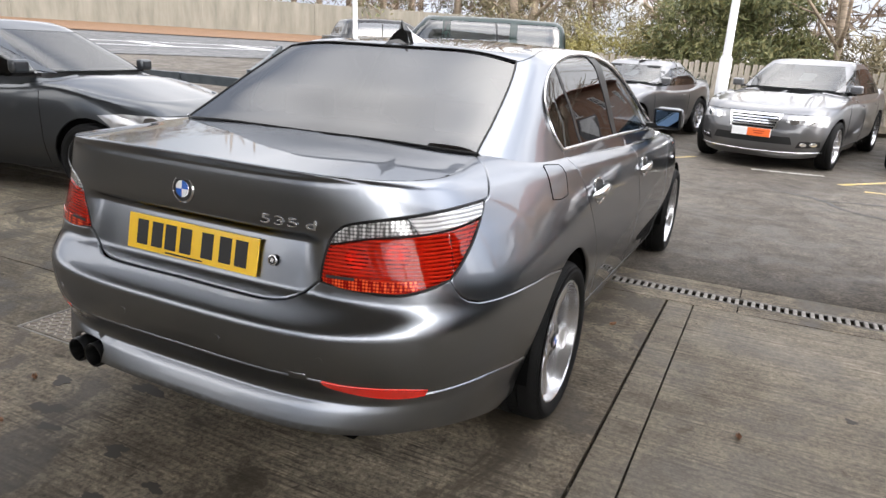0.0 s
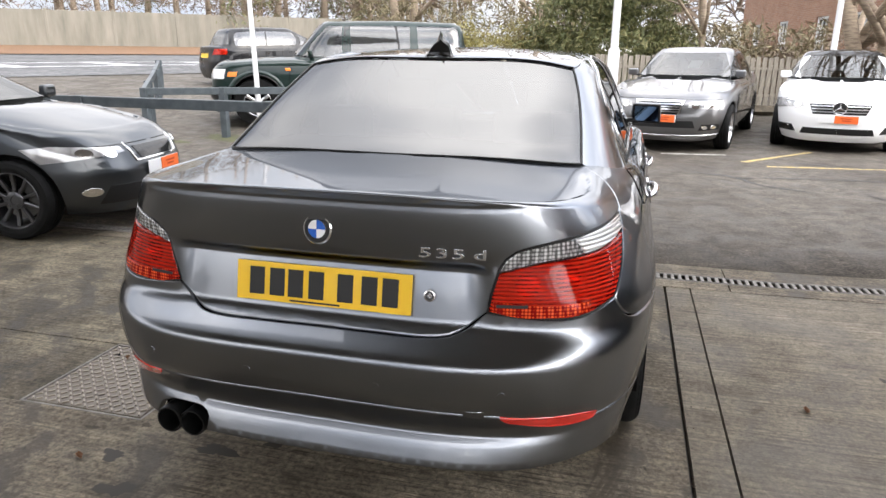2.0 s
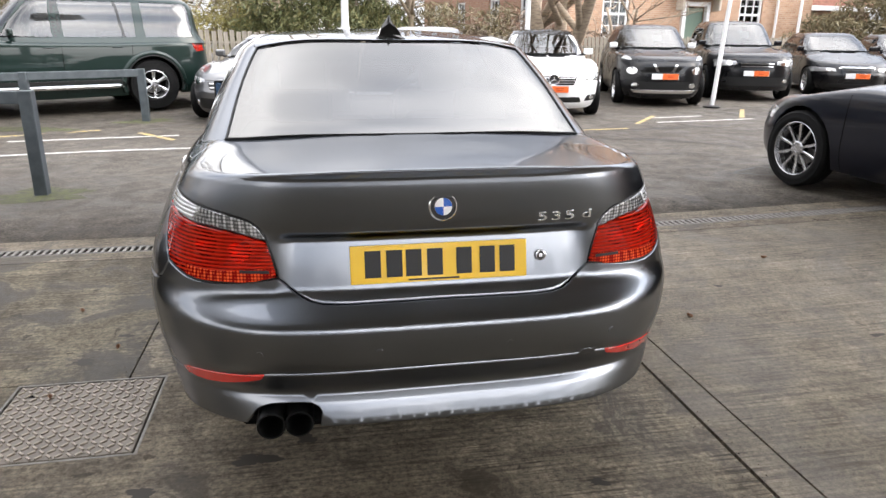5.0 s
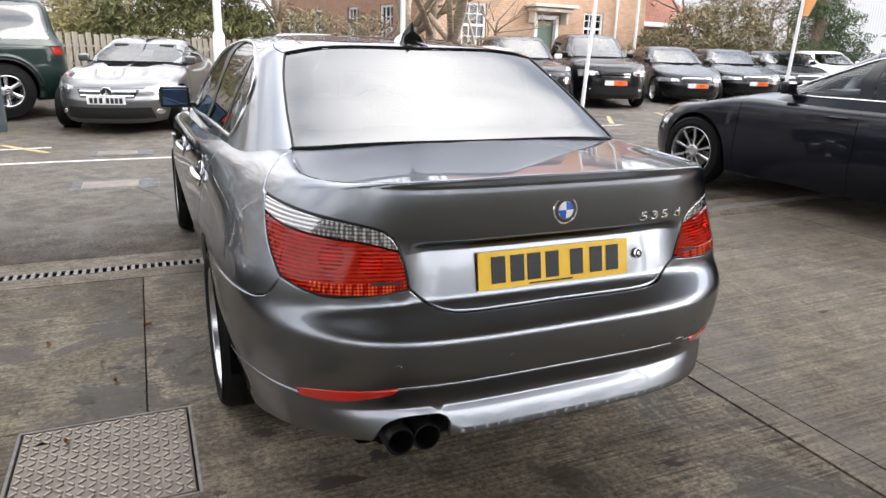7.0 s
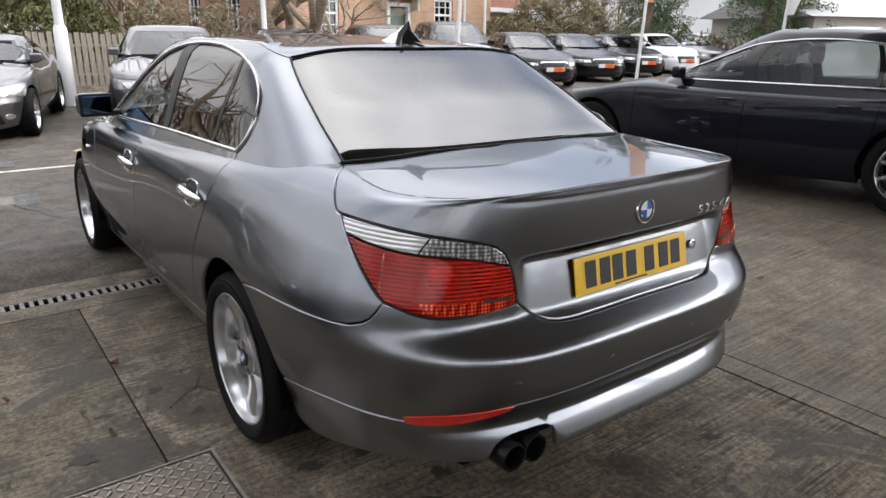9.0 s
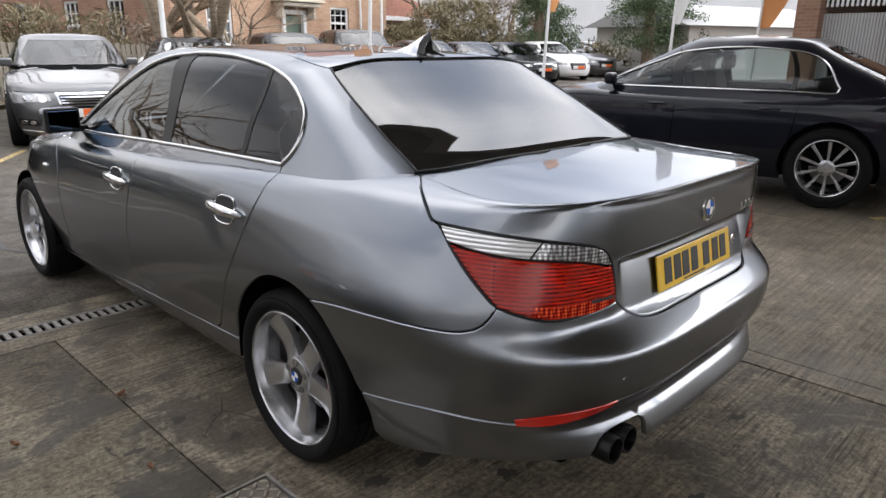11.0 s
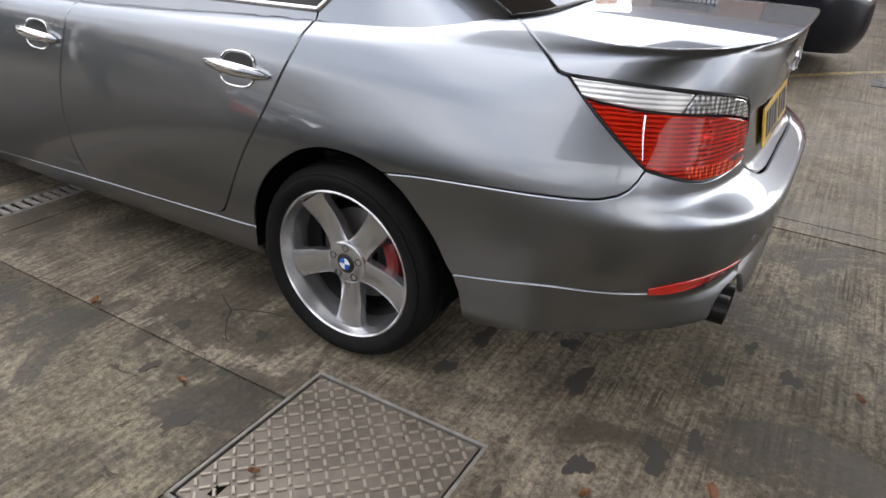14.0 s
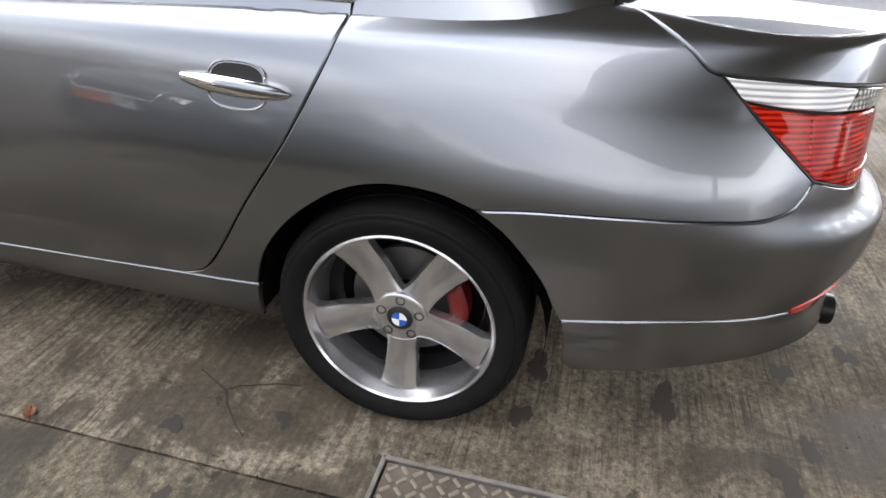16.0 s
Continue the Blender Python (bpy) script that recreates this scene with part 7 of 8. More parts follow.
# ---- brick house ----
def brick_mat(name, a, b, mortar):
    k = Mat(name, rough=.85)
    m = k.coords((1, 1, 1))
    sep = k.node("ShaderNodeSeparateXYZ")
    k.link(m, sep.inputs[0])
    add = k.node("ShaderNodeMath")
    add.operation = "ADD"
    k.link(sep.outputs[0], add.inputs[0])
    k.link(sep.outputs[1], add.inputs[1])
    com = k.node("ShaderNodeCombineXYZ")
    k.link(add.outputs[0], com.inputs[0])
    k.link(sep.outputs[2], com.inputs[1])
    br = k.node("ShaderNodeTexBrick", Scale=1.0, Mortar_Size=.006, Brick_Width=.225, Row_Height=.075, Color1=(*a, 1), Color2=(*b, 1), Mortar=(*mortar, 1))
    k.link(com.outputs[0], br.inputs["Vector"])
    n = k.noise(1.2, 5)
    k.base(k.mix(k.ramp(n, (.3, grey(0)), (.8, grey(.5))), br.outputs["Color"], tuple(c * .6 for c in a)))
    return k.bump(br.outputs["Fac"], -.4, .006).m


# front brick is coloured as sunlit; the flank's darker brick carries its shade
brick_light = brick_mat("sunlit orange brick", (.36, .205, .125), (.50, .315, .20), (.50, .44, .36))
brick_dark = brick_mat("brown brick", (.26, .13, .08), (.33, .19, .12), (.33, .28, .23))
tile_red = Mat("red roof tile", (.24, .085, .05), .8)
tile_red.base(tile_red.ramp(tile_red.noise(9, 5), (.3, (.16, .06, .04)), (.7, (.32, .13, .08))))
tile_red = tile_red.m
frame_white = Mat("white window paint", grey(.72), .4).m
room_dark = Mat("unlit room black", grey(.03), .9).m


def wall_with(name, p0, p1, z0, z1, holes, material, parent, thick=.3):
    """An upright wall from p0 to p1 with rectangular openings (along, width, low, high) cut through it."""
    p0, p1 = Vector((*p0, 0)), Vector((*p1, 0))
    d = (p1 - p0)
    L = d.length
    d.normalize()
    n = Vector((d.y, -d.x, 0))
    us = sorted({0.0, L, *[h[0] for h in holes], *[h[0] + h[1] for h in holes]})
    zs = sorted({z0, z1, *[h[2] for h in holes], *[h[3] for h in holes]})
    bm = bmesh.new()
    ids = {}

    def v(i, j, k):
        if (i, j, k) not in ids:
            ids[i, j, k] = bm.verts.new(p0 + d * us[i] - n * thick * k + Vector((0, 0, zs[j])))
        return ids[i, j, k]

    solid = lambda i, j: 0 <= i < len(us) - 1 and 0 <= j < len(zs) - 1 and not any(h[0] - 1e-6 <= us[i] and us[i + 1] <= h[0] + h[1] + 1e-6 and h[2] - 1e-6 <= zs[j] and zs[j + 1] <= h[3] + 1e-6 for h in holes)
    for i in range(len(us) - 1):
        for j in range(len(zs) - 1):
            if not solid(i, j):
                continue
            bm.faces.new((v(i, j, 0), v(i + 1, j, 0), v(i + 1, j + 1, 0), v(i, j + 1, 0)))
            bm.faces.new((v(i, j, 1), v(i, j + 1, 1), v(i + 1, j + 1, 1), v(i + 1, j, 1)))
            for (a, b, c, e) in ((i - 1, j, (i, j), (i, j + 1)), (i + 1, j, (i + 1, j + 1), (i + 1, j)), (i, j - 1, (i + 1, j), (i, j)), (i, j + 1, (i, j + 1), (i + 1, j + 1))):
                if not solid(a, b):
                    bm.faces.new((v(*c, 0), v(*e, 0), v(*e, 1), v(*c, 1)))
    bmesh.ops.recalc_face_normals(bm, faces=bm.faces)
    return part(name, bm, material, parent), p0, d, n


def sash(parent, p0, d, n, u, w, z0, z1):
    base = new("window")
    base.parent = parent
    base.matrix_basis = Matrix.Translation(p0 + d * (u + w / 2) - n * .10 + Vector((0, 0, z0))) @ Matrix.Rotation(math.atan2(d.y, d.x), 4, "Z")
    h = z1 - z0
    f = bmesh.new()
    for x in (-w / 2 + .05, w / 2 - .05):
        bevelled((.10, .08, h), .006, (x, 0, h / 2), None, 1, f)
    for z in (.05, h / 2, h - .05):
        bevelled((w, .08, .09), .006, (0, 0, z), None, 1, f)
    for x in (-w / 6, w / 6):
        bevelled((.03, .05, h), .0, (x, 0, h / 2), None, 1, f)
    for z in (h * .25, h * .75):
        bevelled((w, .05, .03), .0, (0, 0, z), None, 1, f)
    part("window_frame", f, frame_white, base)
    part("pane", bevelled((w - .1, .006, h - .1), 0, (0, .02, h / 2)), window_glass, base)
    part("sill", bevelled((w + .14, .20, .07), .01, (0, -.08, -.035)), frame_white, base)
    # near-black panel stands in for the unlit room behind the pane
    part("room", bevelled((w + .2, .05, h + .2), 0, (0, .35, h / 2)), room_dark, base)


house = thing("brick_house", pose(0, 0, 0), "two-storey brick house with white sash windows and a tiled roof", "house")
K, E_ = (8.63, 21.7), (20.2, 23.6)
zg = ground_z(*K) - .2
front_holes = [(1.7, 1.15, zg + 1.2, zg + 2.85), (5.35, 1.0, zg + .25, zg + 2.35), (8.0, 1.15, zg + 1.45, zg + 2.75), (1.7, 1.15, zg + 4.3, zg + 5.8), (5.2, 1.15, zg + 4.3, zg + 5.8), (8.6, 1.15, zg + 4.3, zg + 5.8)]
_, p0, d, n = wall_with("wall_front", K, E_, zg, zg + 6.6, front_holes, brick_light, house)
for i in (0, 2, 3, 4, 5):
    sash(house, p0, d, n, front_holes[i][0], front_holes[i][1], front_holes[i][2], front_holes[i][3])
door = new("entrance_door")
door.parent = house
door.matrix_basis = Matrix.Translation(p0 + d * 5.85 + Vector((0, 0, zg + .25))) @ Matrix.Rotation(math.atan2(d.y, d.x), 4, "Z")
part("door_leaf", bevelled((.92, .05, 2.05), .01, (0, .12, 1.03)), Mat("green door glass", (.12, .17, .13), .3).m, door)
fr = bmesh.new()
for x in (-.56, .56):
    bevelled((.16, .18, 2.3), .01, (x, -.02, 1.1), None, 1, fr)
bevelled((1.28, .18, .16), .01, (0, -.02, 2.2), None, 1, fr)
part("door_frame", fr, frame_white, door)
cn = bmesh.new()
bevelled((2.3, .75, .12), .02, (0, -.35, 2.62), None, 1, cn)
bevelled((2.0, .6, .14), .02, (0, -.3, 2.47), None, 1, cn)
for x in (-.85, .85):
    bevelled((.12, .4, .5), .02, (x, -.2, 2.2), None, 1, cn)
part("door_canopy", cn, Mat("stained white stone", (.55, .50, .42), .7).m, door)
side_holes = [(u, 1.15, zg + .9, zg + 2.75) for u in (2.4, 5.6, 9.8, 13.5)] + [(u, 1.15, zg + 4.2, zg + 5.8) for u in (2.4, 5.6, 9.8, 13.5)]
# the flank runs back from the corner; it is built from its far end so that its face looks out to the yard
far_k = (6.3, 38.0)
Lk = math.dist(K, far_k)
holes2 = [(Lk - u - w, w, a, b) for u, w, a, b in side_holes]
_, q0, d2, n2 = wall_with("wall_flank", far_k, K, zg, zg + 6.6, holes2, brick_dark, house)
for u, w, a, b in holes2:
    sash(house, q0, d2, n2, u, w, a, b)
part("sign_board", bevelled((2.4, .06, .55), .01, (7.62, 28.6, zg + 3.75), pose(0, 0, 0, 0, 0, 98)), Mat("slate sign", (.09, .09, .10), .5).m, house)
for k in range(2):
    part("sign_bar", bevelled((1.9 - .3 * k, .02, .12), 0, (7.58, 28.6, zg + 3.86 - .2 * k), pose(0, 0, 0, 0, 0, 98)), frame_white, house)
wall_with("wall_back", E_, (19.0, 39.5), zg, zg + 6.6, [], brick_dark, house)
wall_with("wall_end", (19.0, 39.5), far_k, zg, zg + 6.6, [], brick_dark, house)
V = [(7.9, 21.1, zg + 6.5), (20.9, 23.1, zg + 6.5), (19.6, 40.2, zg + 6.5), (5.7, 38.8, zg + 6.5), (13.6, 26.0, zg + 10.2), (12.6, 35.0, zg + 10.2)]
part("roof", mesh_of("roof", V, [(0, 1, 4), (1, 2, 5, 4), (2, 3, 5), (3, 0, 4, 5), (0, 3, 2, 1)], smooth=False), tile_red, house)
part("string_course", bevelled((11.8, .06, .12), .01, (14.42, 22.60, zg + 3.55), pose(0, 0, 0, 0, 0, math.degrees(math.atan2(1.9, 11.57)))), brick_dark, house)
part("downpipe", lathed("downpipe", [(.05, 0), (.05, 6.4)], 12, "z", (18.3, 23.15, zg)), frame_white, house)
annex = thing("brick_annex", pose(0, 0, 0), "low red-tiled annex beside the brick house", "house")
wall_with("wall", (20.3, 24.5), (24.5, 25.3), zg, zg + 2.6, [(1.6, .9, zg + .9, zg + 2.0)], brick_light, annex)
wall_with("wall", (24.5, 25.3), (23.9, 29.5), zg, zg + 2.6, [], brick_light, annex)
V = [(20.0, 24.0, zg + 2.5), (24.9, 24.9, zg + 2.5), (24.2, 29.8, zg + 2.5), (19.3, 29.0, zg + 2.5), (20.0, 26.5, zg + 5.4), (22.6, 27.0, zg + 5.0)]
part("roof", mesh_of("roof", V, [(0, 1, 5, 4), (1, 2, 5), (2, 3, 4, 5), (3, 0, 4)], smooth=False), tile_red, annex)
part("fascia", bevelled((5.0, .1, .2), .01, (22.4, 24.3, zg + 2.45), pose(0, 0, 0, 0, 0, 10.5)), frame_white, annex)
part("chimney", bevelled((.7, .7, 2.2), .02, (20.3, 26.6, zg + 5.2)), brick_light, annex)

# ---- warehouse and workshop ----
sheet_metal = Mat("pale grey cladding", (.50, .51, .52), .5)
sw_ = sheet_metal.node("ShaderNodeTexWave", Scale=2.0)
sheet_metal.link(sheet_metal.coords(), sw_.inputs["Vector"])
sheet_metal.base(sheet_metal.mix(sheet_metal.ramp(sheet_metal.noise(.5, 4), (.3, grey(0)), (.7, grey(.4))), (.52, .53, .54), (.42, .43, .44)))
sheet_metal.bump(sw_.outputs["Fac"], .4, .02)
sheet_metal = sheet_metal.m
ware = thing("warehouse", pose(0, 0, 0), "long pale grey clad warehouse behind the trees", "warehouse")
part("wall", bevelled((44, .4, 6.6), .02, (46, 27.0, 3.2), pose(0, 0, 0, 0, 0, -24)), sheet_metal, ware)
part("roof_edge", bevelled((44.6, .8, .35), .03, (46, 26.9, 6.6), pose(0, 0, 0, 0, 0, -24)), Mat("grey roof edge", grey(.3), .6).m, ware)
part("roof", bevelled((44, 20, .2), .02, (50, 36, 7.0), pose(0, 0, 0, 4, 0, -24)), sheet_metal, ware)

shop = thing("workshop", pose(0, 0, 0), "brick workshop with corrugated doors and a dark roof", "garage")
corr = Mat("corrugated grey door", (.42, .42, .41), .5, .2)
cw = corr.node("ShaderNodeTexWave", Scale=5.0)
cw.bands_direction = "Y"
corr.link(corr.coords(), cw.inputs["Vector"])
# shade in the corrugations is put into the colour along the wave
corr.base(corr.ramp(cw.outputs["Fac"], (.2, grey(.30)), (.7, grey(.52))))
corr = corr.bump(cw.outputs["Fac"], .6, .03).m
shutter = Mat("brown roller shutter", (.20, .165, .145), .6)
cw = shutter.node("ShaderNodeTexWave", Scale=4.0)
cw.bands_direction = "Z"
shutter.link(shutter.coords(), cw.inputs["Vector"])
# the slats' groove shade is in the colour, along the same wave
shutter.base(shutter.ramp(cw.outputs["Fac"], (.2, (.14, .115, .10)), (.7, (.25, .21, .185))))
shutter = shutter.bump(cw.outputs["Fac"], .6, .03).m
shop_roof = Mat("dark slate roof", grey(.05), .7).m
WX = 15.2
for y0, y1 in ((3.25, 3.75), (.75, 1.75), (-3.2, -2.4), (-7.8, -7.0)):
    part("pier", bevelled((.5, y1 - y0, 3.6), .01, (WX + .2, (y0 + y1) / 2, 1.8)), brick_dark, shop)
part("corrugated_door", bevelled((.08, 1.6, 2.2), .005, (WX + .35, 2.5, 1.1)), corr, shop)
part("grille_top", bevelled((.05, 1.6, .5), 0, (WX + .3, 2.5, 2.65)), gloss_black, shop)
for i in range(15):
    part("grille_tooth", bevelled((.03, .05, .42), .004, (WX + .26, 1.8 + .1 * i, 2.55)), pole_white, shop)
part("roller_shutter", bevelled((.08, 3.3, 3.4), .005, (WX + .35, -.85, 1.7)), shutter, shop)
part("roller_shutter", bevelled((.08, 4.0, 3.4), .005, (WX + .35, -5.1, 1.7)), shutter, shop)
part("lintel_wall", bevelled((.4, 11.6, 1.6), .01, (WX + .25, -2.05, 4.35)), brick_dark, shop)
part("back_wall", bevelled((.3, 11.6, 5.2), .01, (WX + 9, -2.05, 2.6)), brick_dark, shop)
part("end_wall", bevelled((9, .3, 5.2), .01, (WX + 4.7, 3.6, 2.6)), brick_dark, shop)
part("end_wall", bevelled((9, .3, 5.2), .01, (WX + 4.7, -7.7, 2.6)), brick_dark, shop)
part("roof", bevelled((10.6, 12.6, .25), .02, (WX + 4.2, -2.05, 5.6), pose(0, 0, 0, 0, -5, 0)), shop_roof, shop)
part("gutter", bevelled((.16, 12.6, .14), .03, (WX - 1.1, -2.05, 5.05)), gloss_black, shop)
cottage = thing("white_cottage", pose(0, 0, 0), "low pale building with a shallow gabled roof", "house")
part("wall", bevelled((9, 6, 2.4), .02, (31, 12.5, 1.1), pose(0, 0, 0, 0, 0, -20)), Mat("pale render", (.55, .53, .50), .8).m, cottage)
V = [(-5, -3.4, 0), (5, -3.4, 0), (5, 3.4, 0), (-5, 3.4, 0), (-5, 0, 1.0), (5, 0, 1.0)]
ob = part("roof", mesh_of("roof", V, [(0, 1, 5, 4), (2, 3, 4, 5), (1, 2, 5), (3, 0, 4), (0, 3, 2, 1)], smooth=False), Mat("pale grey roof", grey(.36), .7).m, cottage)
ob.matrix_basis = Matrix.Translation((31, 12.5, 2.3)) @ pose(0, 0, 0, 0, 0, -20)

# ---- road and its fence ----
FO, FD, FN = np.array((-28.4, 24.7)), np.array((.741, .671)), np.array((.671, -.741))


def road_pt(k, dd):
    return FO + FD * k + FN * dd


def strip_of(name, k0, k1, d0, d1, material, lift, label, category, nk=40, nd=6, skew=0.0, bank=0.0):
    V, F = [], []
    for i in range(nk):
        for j in range(nd):
            q = j / (nd - 1)
            x, y = road_pt(k0 + (k1 - k0) * i / (nk - 1) + skew * q, d0 + (d1 - d0) * q)
            V.append((x, y, ground_z(x, y) + lift + bank * (1 - q)))
    F = [(i * nd + j, i * nd + j + 1, (i + 1) * nd + j + 1, (i + 1) * nd + j) for i in range(nk - 1) for j in range(nd - 1)]
    return tagged(part(name, mesh_of(name, V, F), material, None, label, "structure"), category=category)


strip_of("road", -70, 60, 2.2, 17.0, road_asphalt, .02, "grey asphalt road beyond the yard", "road", 90, 12)
road_white = Mat("white road paint", grey(.66), .6).m
for d0 in (11.2, 13.4):
    strip_of("road_line", -40, 30, d0, d0 + .16, road_white, .03, "solid white road line", "road marking", 50, 2)
for k in np.arange(-24, 20, 3.4):
    strip_of("hatch_bar", k, k + .45, 11.3, 13.4, road_white, .03, "white hatch bar in the road", "road marking", 2, 4, 1.5)
leaf_verge = Mat("leaf-strewn verge", (.30, .15, .07), .9)
lv = leaf_verge.noise(14, 6, .7)
leaf_verge.base(leaf_verge.ramp(lv, (.3, (.085, .055, .034)), (.55, (.17, .092, .046)), (.8, (.24, .15, .08))))
leaf_verge.bump(lv, .8, .05)
leaf_verge = leaf_verge.m
strip_of("verge", -70, 40, .05, 3.4, leaf_verge, .06, "verge covered in orange-brown fallen leaves", "verge", 60, 4, bank=.3)
panel_wood = Mat("pale weathered fence panel", (.42, .37, .29), .85)
pw = panel_wood.noise(.8, 6, .6, panel_wood.coords((3, 3, .5)))
panel_wood.base(panel_wood.ramp(pw, (.3, (.135, .125, .098)), (.55, (.20, .183, .146)), (.8, (.255, .232, .188))))
panel_wood = panel_wood.m
wall_ob = thing("boundary_wall", pose(0, 0, 0), "long pale weathered panel wall along the road", "wall")
for i, k in enumerate(np.arange(-46, 17, 3.0)):
    x, y = road_pt(k + 1.5, 0)
    z = ground_z(x, y)
    part("wall_panel", bevelled((2.97, .10, 2.05), .01, (x, y, z + 1.0), pose(0, 0, 0, 0, 0, math.degrees(math.atan2(FD[1], FD[0])))), panel_wood, wall_ob)
    x, y = road_pt(k, .03)
    part("wall_post", bevelled((.14, .14, 2.15), .01, (x, y, z + 1.02), pose(0, 0, 0, 0, 0, math.degrees(math.atan2(FD[1], FD[0])))), panel_wood, wall_ob)

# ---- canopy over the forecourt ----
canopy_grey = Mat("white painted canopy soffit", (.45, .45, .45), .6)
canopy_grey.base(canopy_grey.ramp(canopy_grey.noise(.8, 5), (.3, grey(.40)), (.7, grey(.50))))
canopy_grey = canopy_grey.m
canopy = thing("forecourt_canopy", pose(-3.9, 1.80, 0, 0, 0, -1.2), "flat white-painted canopy over the concrete forecourt", "canopy")
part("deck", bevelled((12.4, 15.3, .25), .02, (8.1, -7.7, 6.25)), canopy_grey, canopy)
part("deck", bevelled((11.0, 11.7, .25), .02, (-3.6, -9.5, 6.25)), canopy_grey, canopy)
fascia_white = Mat("white canopy fascia", grey(.6), .5).m
for at_, size_ in (((8.1, -.01, 6.5), (12.4, .12, .8)), ((2.6, -15.4, 6.5), (23.6, .12, .8)), ((1.96, -1.82, 6.5), (.12, 3.5, .8)), ((-3.6, -3.6, 6.5), (11.0, .12, .8)), ((-9.16, -9.5, 6.5), (.12, 11.7, .8)), ((14.36, -7.7, 6.5), (.12, 15.2, .8))):
    part("fascia", bevelled(size_, .01, at_), fascia_white, canopy)
for x in (-8.4, 13.6):
    part("column", bevelled((.3, .3, 6.2), .02, (x, -11.0, 3.08)), canopy_grey, canopy)

# ---- trees, bushes and hedges ----
def leaf_mat(name, a, b, c):
    k = Mat(name, a, .6)
    info = k.node("ShaderNodeNewGeometry")
    k.base(k.ramp(info.outputs["Random Per Island"], (.0, a), (.5, b), (1.0, c)))
    return k.m


yew = leaf_mat("dark evergreen needles", (.05, .062, .020), (.105, .112, .036), (.19, .17, .065))
olive = leaf_mat("olive-brown twigs", (.10, .085, .045), (.17, .14, .07), (.24, .20, .11))
ivy = leaf_mat("ivy leaves", (.03, .06, .022), (.055, .095, .035), (.10, .13, .05))
gold = leaf_mat("yellow-green shrub leaves", (.16, .14, .04), (.25, .21, .06), (.30, .27, .10))
twig_brown = leaf_mat("brown winter twigs", (.09, .062, .04), (.15, .105, .07), (.22, .165, .115))
bark = Mat("grey-brown bark", (.20, .15, .105), .9)
bk = bark.noise(7, 6, .65, bark.coords((6, 6, 1.2)))
bark.base(bark.ramp(bk, (.3, (.11, .08, .055)), (.6, (.24, .185, .135)), (.85, (.33, .27, .20))))
bark = bark.bump(bk, .7, .03).m
pale_bark = Mat("pale birch bark", (.45, .36, .26), .8)
pk = pale_bark.noise(5, 5, .6, pale_bark.coords((1, 1, 6)))
pale_bark.base(pale_bark.ramp(pk, (.3, (.16, .12, .085)), (.6, (.34, .27, .195))))
pale_bark = pale_bark.m


def leaves(name, blobs, count, size, material, parent=None, seed=0, long=1.6, droop=0.0):
    """A crown or bush: many small leaves scattered in the shells of several lumps, thinned by gaps."""
    rng = np.random.default_rng(seed)
    B = np.array(blobs, float)
    vol = (B[:, 3] * B[:, 4] * B[:, 5]) ** .67
    pick = rng.choice(len(B), count, p=vol / vol.sum())
    u = rng.normal(size=(count, 3))
    u /= np.linalg.norm(u, axis=1, keepdims=True)
    rad = rng.uniform(.25, 1.0, count) ** .45
    lump = 1 + .22 * np.sin(5 * u[:, 0] + pick) * np.sin(4 * u[:, 1] + 2 * pick) + .16 * np.sin(9 * u[:, 2] + 3 * pick)
    C = B[pick, :3] + u * B[pick, 3:6] * (rad * lump)[:, None]
    keep = np.sin(C[:, 0] * 3.1 + seed) + np.sin(C[:, 1] * 2.7) + np.sin(C[:, 2] * 4.3 + 1) > -1.5
    C = C[keep]
    n = len(C)
    X = rng.normal(size=(n, 3))
    X[:, 2] -= droop
    X /= np.linalg.norm(X, axis=1, keepdims=True)
    Y = np.cross(X, rng.normal(size=(n, 3)))
    Y /= np.linalg.norm(Y, axis=1, keepdims=True)
    s = size * rng.uniform(.5, 1.4, n)[:, None]
    V = np.stack([C - X * s * long, C + Y * s * .5, C + X * s * long, C - Y * s * .5], 1).reshape(-1, 3)
    me = bpy.data.meshes.new(name)
    me.from_pydata(V.tolist(), [], np.arange(4 * n).reshape(-1, 4).tolist())
    return part(name, me, material, parent)


